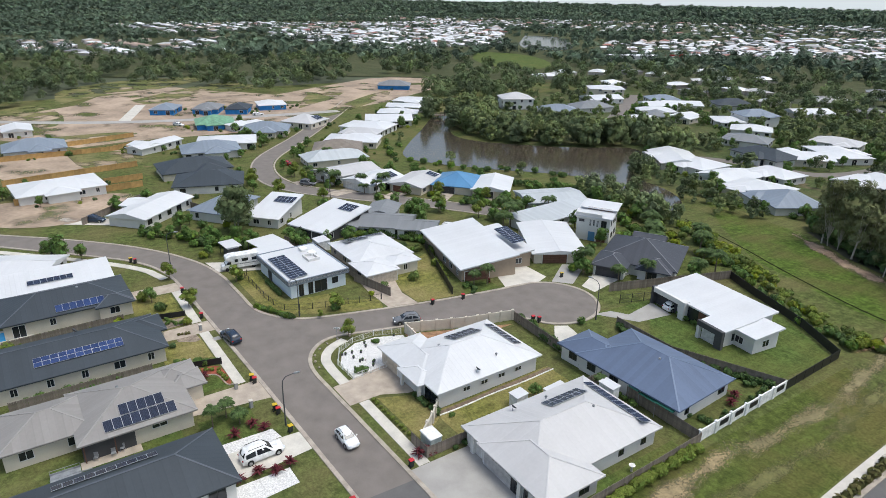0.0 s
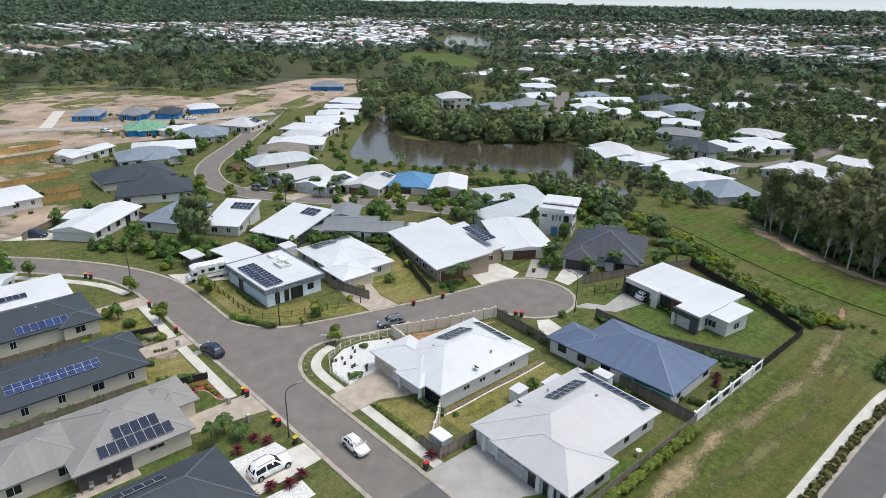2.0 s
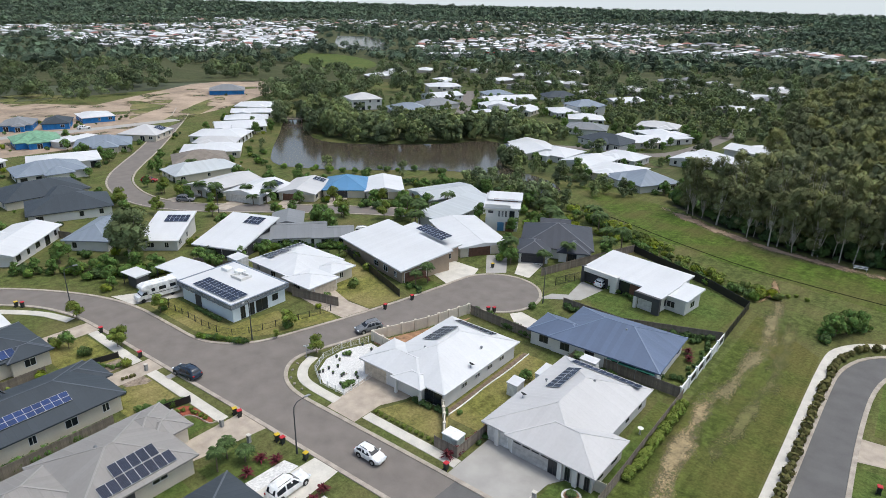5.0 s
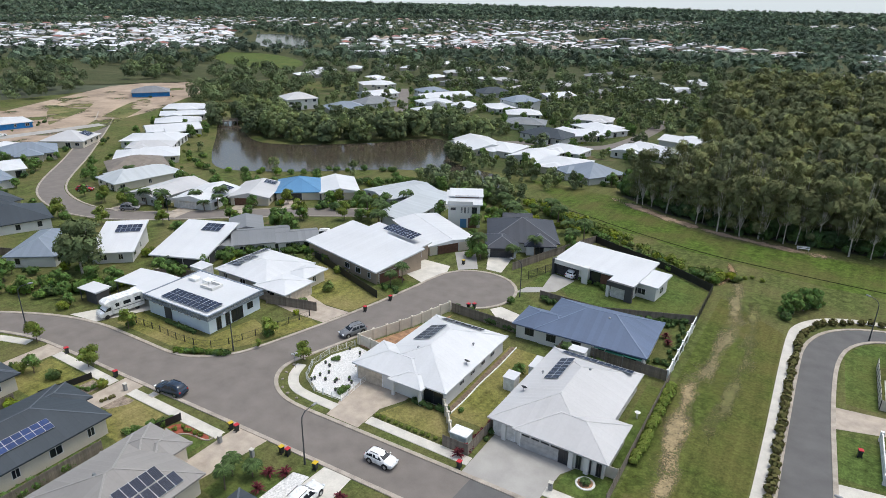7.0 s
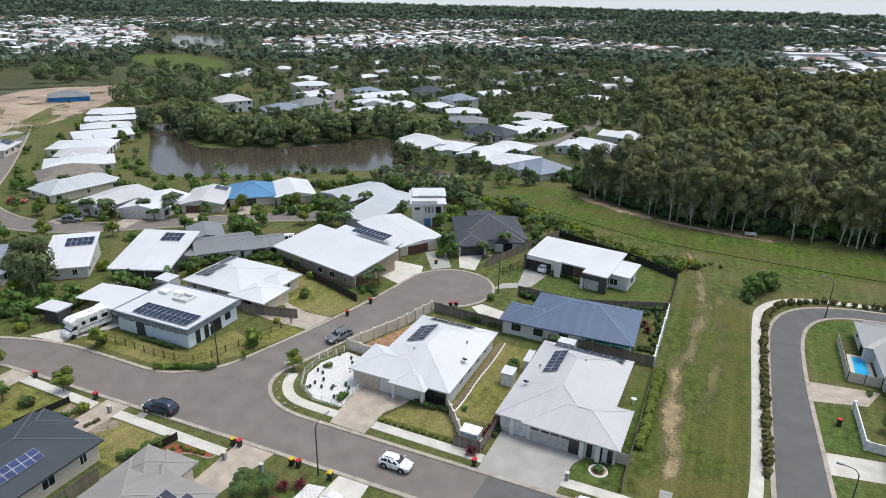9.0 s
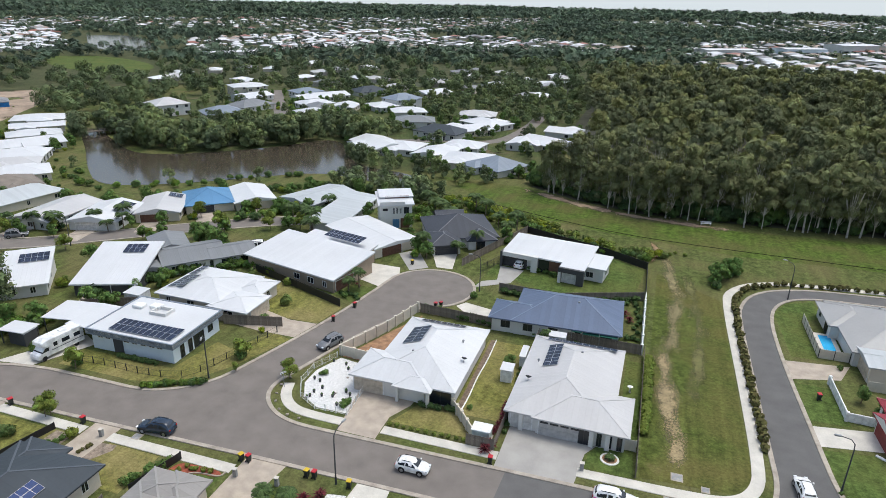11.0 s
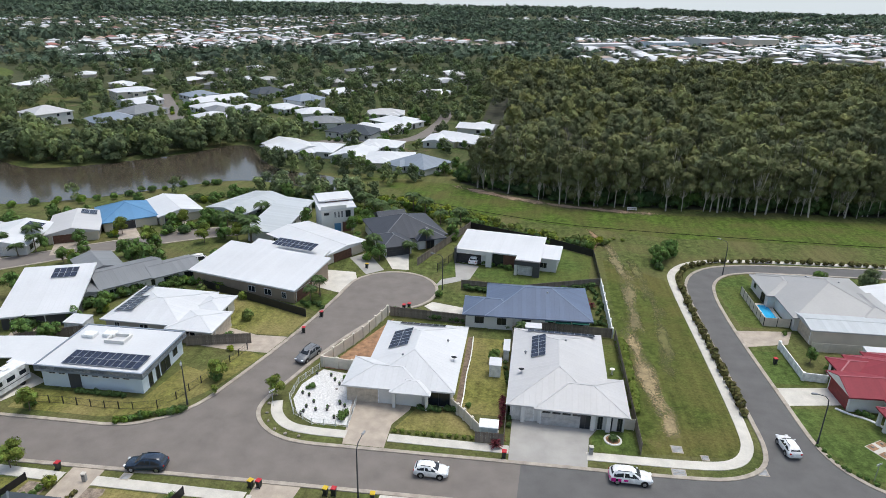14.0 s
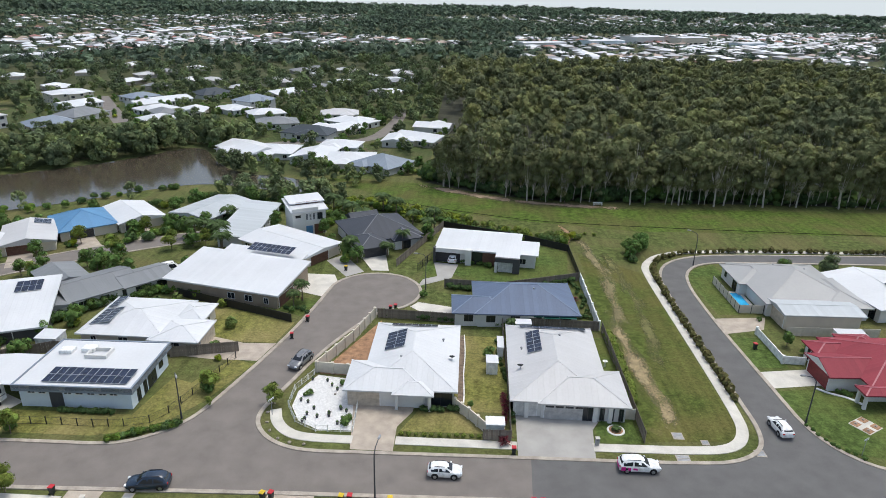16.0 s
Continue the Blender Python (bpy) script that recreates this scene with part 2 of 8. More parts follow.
M = dict(
    grass=grass_mat("rough_grass", (0.084, 0.102, 0.031), (0.13, 0.122, 0.05), (0.22, 0.16, 0.09), 0.70),
    lawn=grass_mat("lawn", (0.072, 0.105, 0.027), (0.11, 0.124, 0.036), (0.2, 0.16, 0.09), 0.78),
    dry=grass_mat("dry_lawn", (0.15, 0.15, 0.042), (0.23, 0.195, 0.08), (0.25, 0.19, 0.11), 0.70),
    meadow=grass_mat("drain_meadow", (0.07, 0.09, 0.021), (0.115, 0.108, 0.034), (0.17, 0.13, 0.065), 0.66),
    asphalt=mat("asphalt", (0.178, 0.157, 0.139), 0.9, dark=0.86, scale=0.4, fine=12, bump=0.2),
    asphalt_dark=mat("newer_asphalt", (0.12, 0.116, 0.112), 0.9, dark=0.86, scale=0.4, fine=12, bump=0.2),
    kerb=mat("kerb_concrete", (0.36, 0.315, 0.26), 0.85, dark=0.75, scale=0.8, fine=6, bump=0.2),
    path=mat("path_concrete", (0.55, 0.52, 0.46), 0.85, dark=0.85, scale=0.5, fine=6, bump=0.15),
    aggregate=mat("exposed_aggregate", (0.4, 0.34, 0.275), 0.85, dark=0.8, scale=0.7, fine=14, bump=0.3),
    drive_grey=mat("grey_drive_concrete", (0.35, 0.335, 0.31), 0.8, dark=0.88, scale=0.4, fine=10, bump=0.2),
    dirt=mat("bare_earth", (0.34, 0.26, 0.19), 0.95, dark=0.65, scale=0.08, fine=0.9, bump=0.3),
    mulch=mat("red_mulch", (0.3, 0.175, 0.1), 0.95, dark=0.6, scale=1.2, fine=18, bump=0.5),
    pebbles=mat("white_pebbles", (0.62, 0.61, 0.59), 0.9, dark=0.7, scale=5.0, fine=12, bump=0.5),
    white_roof=mat("white_steel_roof", (0.6, 0.605, 0.61), 0.45, dark=0.93, scale=0.12, fine=3),
    cream_roof=mat("cream_steel_roof", (0.5, 0.492, 0.487), 0.45, dark=0.93, scale=0.12, fine=3),
    pale_roof=mat("pale_grey_roof", (0.45, 0.475, 0.485), 0.45, dark=0.93, scale=0.12, fine=3),
    grey_roof=mat("mid_grey_roof", (0.2, 0.208, 0.215), 0.5, spec=0.25, dark=0.92, scale=0.12, fine=3),
    slate_roof=mat("dark_slate_roof", (0.048, 0.058, 0.068), 0.55, spec=0.2, dark=0.9, scale=0.12, fine=3),
    charcoal_roof=mat("charcoal_roof", (0.06, 0.065, 0.078), 0.6, spec=0.2, dark=0.9, scale=0.12, fine=3),
    steel_blue_roof=mat("steel_blue_roof", (0.115, 0.15, 0.225), 0.5, spec=0.2, dark=0.92, scale=0.12, fine=3),
    blue_grey_roof=mat("blue_grey_roof", (0.2, 0.235, 0.28), 0.45, dark=0.92, scale=0.12, fine=3),
    ocean_roof=mat("ocean_blue_roof", (0.085, 0.225, 0.4), 0.42, dark=0.9, scale=0.12, fine=3),
    red_roof=mat("dark_red_roof", (0.25, 0.036, 0.05), 0.6, spec=0.2, dark=0.9, scale=0.12, fine=3),
    brown_roof=mat("brown_tile_roof", (0.2, 0.17, 0.14), 0.7, dark=0.8, scale=0.5, fine=6),
    green_roof=mat("green_roof_frames", (0.15, 0.3, 0.19), 0.7, dark=0.7, scale=0.7, fine=5),
    white_wall=mat("white_render", (0.66, 0.65, 0.62), 0.85, dark=0.92, scale=0.4, fine=8),
    cream_wall=mat("cream_render", (0.64, 0.58, 0.48), 0.85, dark=0.9, scale=0.4, fine=8),
    tan_wall=mat("tan_brick", (0.33, 0.26, 0.19), 0.9, dark=0.85, scale=0.5, fine=12),
    grey_wall=mat("grey_render", (0.3, 0.3, 0.29), 0.85, dark=0.9, scale=0.4, fine=8),
    ice_wall=mat("pale_blue_render", (0.68, 0.75, 0.8), 0.85, dark=0.93, scale=0.4, fine=8),
    blue_wrap=mat("blue_building_wrap", (0.02, 0.19, 0.5), 0.6, dark=0.8, scale=0.8, fine=5),
    char_wall=mat("charcoal_render", (0.07, 0.07, 0.072), 0.8, dark=0.85, scale=0.4, fine=8),
    glass=mat("dark_glazing", (0.02, 0.024, 0.03), 0.08, dark=0.8, spec=0.6),
    frame_white=mat("white_frame", (0.7, 0.7, 0.69), 0.5),
    frame_dark=mat("dark_frame", (0.04, 0.04, 0.045), 0.5),
    door_white=mat("white_door_panels", (0.6, 0.59, 0.57), 0.6),
    # white door with the eave's shadow put into a darker base colour
    door_shaded=mat("door_panels_in_eave_shade", (0.42, 0.41, 0.4), 0.6),
    door_brown=mat("brown_timber_door", (0.13, 0.065, 0.045), 0.6),
    door_dark=mat("dark_door", (0.045, 0.045, 0.05), 0.6),
    door_cream=mat("cream_door", (0.5, 0.43, 0.34), 0.6),
    door_red=mat("red_timber_door", (0.2, 0.03, 0.03), 0.55),
    panel=mat("solar_cells", (0.014, 0.02, 0.04), 0.2, dark=0.7, scale=2, spec=0.3, rand=0.25),
    panel_blue=mat("blue_solar_cells", (0.02, 0.042, 0.13), 0.2, dark=0.7, scale=2, spec=0.35, rand=0.25),
    panel_frame=mat("aluminium_frame", (0.5, 0.51, 0.52), 0.4, metal=0.3),
    timber=mat("weathered_paling", (0.22, 0.185, 0.15), 0.9, dark=0.7, scale=1.0, fine=9, rand=0.2),
    new_timber=mat("new_pine_paling", (0.42, 0.26, 0.1), 0.85, dark=0.75, scale=1.0, fine=9, rand=0.15),
    steel_black=mat("black_powdercoat", (0.02, 0.02, 0.022), 0.45),
    cream_steel=mat("cream_render_fence", (0.6, 0.55, 0.46), 0.8, dark=0.9, rand=0.06),
    white_paint=mat("white_paint", (0.76, 0.76, 0.74), 0.6),
    galv=mat("galvanised_steel", (0.3, 0.31, 0.32), 0.55, metal=0.4),
    lamp_post=mat("lamp_post_steel", (0.05, 0.055, 0.06), 0.45),
    bin_body=mat("bin_plastic", (0.025, 0.03, 0.028), 0.55),
    bin_red=mat("red_bin_lid", (0.5, 0.02, 0.03), 0.5),
    bin_yellow=mat("yellow_bin_lid", (0.65, 0.45, 0.02), 0.5),
    car_white=mat("white_car_paint", (0.78, 0.78, 0.77), 0.25, spec=0.6),
    car_navy=mat("navy_car_paint", (0.02, 0.035, 0.06), 0.2, spec=0.6),
    car_grey=mat("grey_car_paint", (0.17, 0.175, 0.185), 0.2, spec=0.6),
    car_red=mat("red_car_paint", (0.3, 0.02, 0.02), 0.2, spec=0.6),
    magenta=mat("magenta_decal", (0.6, 0.01, 0.25), 0.4),
    tyre=mat("tyre_rubber", (0.018, 0.018, 0.018), 0.85),
    alloy=mat("alloy_rim", (0.4, 0.41, 0.42), 0.3, metal=0.9),
    headlight=mat("headlight_lens", (0.7, 0.72, 0.74), 0.15),
    taillight=mat("tail_light_lens", (0.35, 0.01, 0.01), 0.25),
    bark=mat("tree_bark", (0.16, 0.125, 0.09), 0.95, dark=0.6, scale=3, fine=20, bump=0.5),
    pale_bark=mat("pale_paperbark", (0.42, 0.385, 0.33), 0.9, dark=0.6, scale=2, fine=12, bump=0.4),
    leaf=lacy(mat("garden_leaves", (0.105, 0.165, 0.045), 0.85, dark=0.5, scale=0.8, fine=9, island=0.3, hue=0.025, spec=0.06), 7.0, 0.46),
    leaf_bright=lacy(mat("bright_leaves", (0.16, 0.2, 0.042), 0.85, dark=0.5, scale=0.8, fine=9, island=0.3, hue=0.025, spec=0.06), 7.0, 0.46),
    leaf_dark=lacy(mat("dark_shrub_leaves", (0.075, 0.12, 0.042), 0.85, dark=0.5, scale=0.8, fine=9, island=0.3, hue=0.02, spec=0.06), 7.0, 0.46),
    leaf_gum=lacy(mat("gum_leaves", (0.172, 0.185, 0.086), 0.9, dark=0.45, scale=0.13, fine=2.5, island=0.22, hue=0.02, spec=0.04), 6.5, 0.485),
    leaf_shore=lacy(mat("shore_tree_leaves", (0.15, 0.185, 0.085), 0.9, dark=0.45, scale=0.16, fine=2.5, island=0.22, hue=0.02, spec=0.04), 3.6, 0.46),
    # distance haze is put into this leaf colour as a bluer tint
    leaf_far=lacy(mat("hazy_distant_leaves", (0.105, 0.14, 0.095), 0.9, dark=0.45, scale=0.03, fine=0.8, island=0.22, hue=0.02, spec=0.04), 1.5, 0.46),
    leaf_belt=lacy(mat("belt_leaves", (0.11, 0.14, 0.07), 0.9, dark=0.45, scale=0.08, fine=2.0, island=0.22, hue=0.02, spec=0.04), 3.0, 0.49),
    leaf_olive=mat("clipped_olive_leaves", (0.112, 0.104, 0.04), 0.85, dark=0.5, scale=0.8, fine=12, island=0.35, hue=0.03, spec=0.06),
    leaf_red=mat("burgundy_leaves", (0.11, 0.022, 0.028), 0.7, dark=0.5, scale=0.8, island=0.5, spec=0.15),
    frond=mat("palm_fronds", (0.06, 0.095, 0.03), 0.65, dark=0.6, scale=0.8, island=0.4, spec=0.15),
    water=mat("brown_lake_water", (0.068, 0.056, 0.04), 0.12, dark=0.9, scale=0.05, fine=0.8, bump=0.03, spec=0.5),
    # the bright sky's reflection is put into the sea's pale base colour
    sea=mat("sea_sky_reflection", (0.45, 0.5, 0.54), 0.4, dark=0.95, scale=0.002, fine=0.02),
    pool=mat("pool_water", (0.05, 0.42, 0.75), 0.08, dark=0.9, scale=0.6, fine=3, bump=0.1),
    far_wall=mat("far_house_walls", (0.42, 0.38, 0.33), 0.9, island=0.4),
    kiosk=mat("pale_green_cabinet", (0.5, 0.58, 0.56), 0.6),
    shade=mat("green_shade_cloth", (0.012, 0.1, 0.07), 0.8, dark=0.8, scale=2),
    stone=mat("garden_rock", (0.3, 0.26, 0.22), 0.9, dark=0.6, scale=3, fine=15, bump=0.5),
)
M["warm_grey_roof"] = mat("warm_grey_roof", (0.27, 0.255, 0.24), 0.55, spec=0.2, dark=0.92, scale=0.12, fine=3)
for key in ("panel", "panel_blue"):
    # fine pale lines between the cells
    pn, pk = M[key].node_tree.nodes, M[key].node_tree.links
    pb = pn["Principled BSDF"]
    base = pb.inputs["Base Color"].links[0].from_socket
    sep = pn.new("ShaderNodeSeparateXYZ")
    pk.new(pn["Texture Coordinate"].outputs["Object"], sep.inputs[0])
    for axis_name in ("X", "Y"):
        cell, frac, edge, mx = pn.new("ShaderNodeMath"), pn.new("ShaderNodeMath"), pn.new("ShaderNodeMath"), pn.new("ShaderNodeMix")
        cell.operation, frac.operation, edge.operation = "DIVIDE", "FRACT", "GREATER_THAN"
        cell.inputs[1].default_value, edge.inputs[1].default_value = 0.1625, 0.93
        pk.new(sep.outputs[axis_name], cell.inputs[0])
        pk.new(cell.outputs[0], frac.inputs[0])
        pk.new(frac.outputs[0], edge.inputs[0])
        mx.data_type = "RGBA"
        pk.new(edge.outputs[0], mx.inputs[0])
        pk.new(base, mx.inputs[6])
        mx.inputs[7].default_value = (0.06, 0.075, 0.115, 1)
        base = mx.outputs[2]
    pk.new(base, pb.inputs["Base Color"])
for key in ("white_roof", "cream_roof", "pale_roof", "grey_roof", "slate_roof", "charcoal_roof", "steel_blue_roof", "blue_grey_roof", "ocean_roof", "red_roof", "warm_grey_roof"):
    ribbed(M[key], depth=0.022 if key in ("white_roof", "cream_roof") else 0.06)
for key, c in (("white_roof", (0.61, 0.615, 0.62)), ("cream_roof", (0.53, 0.523, 0.518)), ("slate_roof", (0.1, 0.112, 0.13)), ("charcoal_roof", (0.16, 0.165, 0.18)), ("steel_blue_roof", (0.17, 0.22, 0.31)),
               ("red_roof", (0.33, 0.09, 0.11)), ("warm_grey_roof", (0.31, 0.295, 0.275)), ("blue_grey_roof", (0.26, 0.3, 0.35))):
    M[key + "_cap"] = mat(key + "_ridge_capping", c, 0.45, dark=0.95)
FAR_ROOFS = [mat("far_roof_" + w, c, 0.5, dark=0.9, scale=0.05, fine=0.5, island=0.15) for w, c in
             (("white", (0.66, 0.665, 0.67)), ("pale", (0.45, 0.445, 0.435)), ("grey", (0.22, 0.22, 0.225)), ("tan", (0.36, 0.27, 0.21)), ("red", (0.3, 0.12, 0.085)))]


# ---- shape helpers ----
def gz(x, y):
    """Height of the ground: it falls away towards the lake and on to the coast."""
    u = -0.6 * x + 0.8 * y
    def s(a, b):
        k = min(1.0, max(0.0, (u - a) / (b - a)))
        return k * k * (3 - 2 * k)
    return -4.0 * s(20, 175) - 9.0 * s(150, 800)


def mesh(name, verts, faces, mats, slots=None):
    me = bpy.data.meshes.new(name)
    me.from_pydata([tuple(v) for v in verts], [], [tuple(f) for f in faces])
    for m in (mats if isinstance(mats, (list, tuple)) else [mats]):
        me.materials.append(m)
    if slots is not None:
        me.polygons.foreach_set("material_index", slots)
    me.update()
    return me


def bm_mesh(name, bm, material):
    me = bpy.data.meshes.new(name)
    bmesh.ops.recalc_face_normals(bm, faces=bm.faces)
    bm.to_mesh(me)
    bm.free()
    me.materials.append(material)
    return me


def part(name, bm, material, parent, label=""):
    ob = new(name, bm_mesh(name, bm, material))
    ob.parent = parent
    return tagged(ob, label)


def put(name, me, parent, m):
    ob = new(name, me)
    ob.parent = parent
    ob.matrix_basis = m
    return ob


def thing(name, x, y, rot, label, category, group="", kind="", z=None):
    ob = new(name)
    ob.empty_display_size = 0.3
    ob.matrix_basis = pose(x, y, gz(x, y) if z is None else z, 0, 0, rot)
    return tagged(ob, label, category, group, kind)


def box(bm, x0, y0, z0, x1, y1, z1, bevel=0.0):
    v = [bm.verts.new(p) for p in ((x0, y0, z0), (x1, y0, z0), (x1, y1, z0), (x0, y1, z0), (x0, y0, z1), (x1, y0, z1), (x1, y1, z1), (x0, y1, z1))]
    f = [bm.faces.new([v[i] for i in q]) for q in ((3, 2, 1, 0), (4, 5, 6, 7), (0, 1, 5, 4), (1, 2, 6, 5), (2, 3, 7, 6), (3, 0, 4, 7))]
    if bevel:
        bmesh.ops.bevel(bm, geom=list({e for q in f for e in q.edges}), offset=bevel, segments=1, affect="EDGES")
    return v


def boxed(x0, y0, z0, x1, y1, z1, bevel=0.0):
    bm = bmesh.new()
    box(bm, x0, y0, z0, x1, y1, z1, bevel)
    return bm


def beam(bm, p, q, w, h):
    """A bar from p to q, w wide and h high, hanging under the line p to q by h / 2."""
    p, q = Vector(p), Vector(q)
    d = (q - p).normalized()
    side = d.cross(Vector((0, 0, 1)))
    side = (Vector((1, 0, 0)) if side.length < 1e-4 else side.normalized()) * w / 2
    up = side.cross(d).normalized() * h / 2
    v = [bm.verts.new(e + a * side + b * up) for e in (p, q) for a, b in ((-1, -1), (1, -1), (1, 1), (-1, 1))]
    for f in ((3, 2, 1, 0), (4, 5, 6, 7), (0, 1, 5, 4), (1, 2, 6, 5), (2, 3, 7, 6), (3, 0, 4, 7)):
        bm.faces.new([v[i] for i in f])


def tube(bm, pts, radii, sides=8):
    rings = []
    for i, p in enumerate(pts):
        a, b = Vector(pts[max(0, i - 1)]), Vector(pts[min(len(pts) - 1, i + 1)])
        d = (b - a).normalized()
        s = d.cross(Vector((0, 1, 0.01))).normalized()
        t = d.cross(s)
        rings.append([bm.verts.new(Vector(p) + radii[i] * (math.cos(k * 2 * math.pi / sides) * s + math.sin(k * 2 * math.pi / sides) * t)) for k in range(sides)])
    for r0, r1 in zip(rings, rings[1:]):
        for k in range(sides):
            bm.faces.new((r0[k], r0[(k + 1) % sides], r1[(k + 1) % sides], r1[k]))
    bm.faces.new(rings[0][::-1])
    bm.faces.new(rings[-1])


def dense(pts, step):
    """The polyline rounded off and cut into short steps."""
    pts = [Vector(p).to_2d() for p in pts]
    for _ in range(2):
        q = [pts[0]]
        for a, b in zip(pts, pts[1:]):
            q += [a.lerp(b, 0.25), a.lerp(b, 0.75)]
        pts = q + [pts[-1]]
    out = [pts[0]]
    for a, b in zip(pts, pts[1:]):
        n = max(1, int((b - a).length / step))
        out += [a.lerp(b, (i + 1) / n) for i in range(n)]
    return out


def normals(pts):
    out = []
    for i in range(len(pts)):
        d = (pts[min(i + 1, len(pts) - 1)] - pts[max(i - 1, 0)]).normalized()
        out.append(Vector((-d.y, d.x)))
    return out


def ribbon(name, pts, width, z, material, step=2.0, height=0.0, label="", category="", joint=0.0):
    """A strip along a line, laid z over the ground; with a height it is a solid bar, as a kerb is. joint: cut into slabs that long."""
    pts = dense(pts, step)
    nn = normals(pts)
    v, f = [], []
    if joint:
        run, cuts = 0.0, [0]
        for i in range(1, len(pts)):
            run += (pts[i] - pts[i - 1]).length
            if run >= joint:
                cuts.append(i)
                run = 0.0
    for p, n in zip(pts, nn):
        for s in (1, -1):
            e = p + n * s * width / 2
            v.append((e.x, e.y, gz(e.x, e.y) + z + height))
        if height:
            for s in (-1, 1):
                e = p + n * s * (width / 2 + 0.02)
                v.append((e.x, e.y, gz(e.x, e.y) + z - 0.1))
    k = 4 if height else 2
    for i in range(len(pts) - 1):
        a, b = i * k, (i + 1) * k
        f.append((a, a + 1, b + 1, b))
        if height:
            f += [(a + 1, a + 2, b + 2, b + 1), (a + 3, a, b, b + 3)]
    ob = new(name, mesh(name, v, f, material))
    return tagged(ob, label, category, kind="structure")


def between(name, left, right, z, material, n=60):
    """A strip of road between two kerb lines."""
    def even(pts):
        pts = dense(pts, 1.0)
        return [pts[round(i * (len(pts) - 1) / n)] for i in range(n + 1)]
    a, b = even(left), even(right)
    v, f = [], []
    for p, q in zip(a, b):
        for j in range(5):
            e = p.lerp(q, j / 4)
            v.append((e.x, e.y, gz(e.x, e.y) + z))
    for i in range(n):
        for j in range(4):
            c = i * 5 + j
            f.append((c, c + 1, c + 6, c + 5))
    return tagged(new(name, mesh(name, v, f, material)), kind="structure")


def patch(name, pts, z, material, label="", category="ground", rounded=False):
    """A flat piece of ground cover with that outline."""
    pts = dense([*pts, pts[0]], 3.0)[:-1] if rounded else [Vector(p) for p in pts]
    bm = bmesh.new()
    bm.faces.new([bm.verts.new((p[0], p[1], 0)) for p in pts])
    bmesh.ops.triangulate(bm, faces=bm.faces)
    for _ in range(3):
        long = [e for e in bm.edges if e.calc_length() > 8]
        if not long:
            break
        bmesh.ops.subdivide_edges(bm, edges=long, cuts=1, use_grid_fill=True)
    bmesh.ops.triangulate(bm, faces=bm.faces)
    bmesh.ops.recalc_face_normals(bm, faces=bm.faces)
    if sum(f.normal.z for f in bm.faces) < 0:
        bmesh.ops.reverse_faces(bm, faces=bm.faces)
    for q in bm.verts:
        q.co.z = gz(q.co.x, q.co.y) + z
    me = bpy.data.meshes.new(name)
    bm.to_mesh(me)
    bm.free()
    me.materials.append(material)
    return tagged(new(name, me), label, category, kind="structure")


def inside(x, y, poly):
    hit = False
    for (x0, y0), (x1, y1) in zip(poly, poly[1:] + poly[:1]):
        if (y0 > y) != (y1 > y) and x < (x1 - x0) * (y - y0) / (y1 - y0) + x0:
            hit = not hit
    return hit


# ---- the large structure: ground, water, roads ----
edges = [0, 12, 25, 40, 55, 70, 85, 100, 120, 140, 160, 180, 200, 230, 260, 300, 340, 390, 450, 520, 600, 700, 820, 960, 1150, 1400, 1800, 2300, 3000, 3800, 4800]
axis = [-e for e in edges[:0:-1]] + edges
side = len(axis)
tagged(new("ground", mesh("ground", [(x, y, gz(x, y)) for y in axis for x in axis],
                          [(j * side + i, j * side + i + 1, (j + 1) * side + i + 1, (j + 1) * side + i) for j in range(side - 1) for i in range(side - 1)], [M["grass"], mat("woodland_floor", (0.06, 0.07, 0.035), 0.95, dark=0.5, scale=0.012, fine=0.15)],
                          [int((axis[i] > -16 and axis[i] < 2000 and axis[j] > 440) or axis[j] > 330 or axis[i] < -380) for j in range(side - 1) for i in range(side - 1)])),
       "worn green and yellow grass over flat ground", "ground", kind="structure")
LAKE = [(-200, 142), (-182, 128), (-157, 111), (-143, 113), (-129, 124), (-113, 140), (-104, 158), (-95, 157), (-86, 140), (-72, 122), (-54, 119), (-40, 106), (-42, 95),
        (-58, 104), (-78, 110), (-92, 100), (-104, 88), (-118, 78), (-133, 72), (-153, 88), (-178, 112), (-197, 128)]
patch("lake", LAKE, 0.08, M["water"], "still brown lake water", "water", True)
patch("pond", [(-775, 700), (-735, 745), (-550, 590), (-525, 530), (-585, 515)], 0.9, M["water"], "distant grey lake water", "water", True)
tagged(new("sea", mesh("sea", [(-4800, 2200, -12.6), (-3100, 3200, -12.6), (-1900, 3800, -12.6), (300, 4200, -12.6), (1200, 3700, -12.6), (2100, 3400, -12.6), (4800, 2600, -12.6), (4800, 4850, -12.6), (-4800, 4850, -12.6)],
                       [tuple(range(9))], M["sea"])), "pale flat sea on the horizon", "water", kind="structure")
patch("field", [(-556, 430), (-506, 462), (-390, 400), (-345, 326), (-440, 335)], 0.7, M["lawn"], "distant mown sports field", "grass", True)
patch("building_site", [(-285, -48), (-311, -8), (-372, 24), (-358, 52), (-302, 92), (-354, 179), (-355, 240), (-301, 215), (-248, 132), (-236, 100), (-216, 76), (-205, 40), (-206, 0), (-200, -20), (-231, -45)],
      0.1, ragged(M["dirt"], 0.05, 0.34), "bare earth of a building site", "earth")
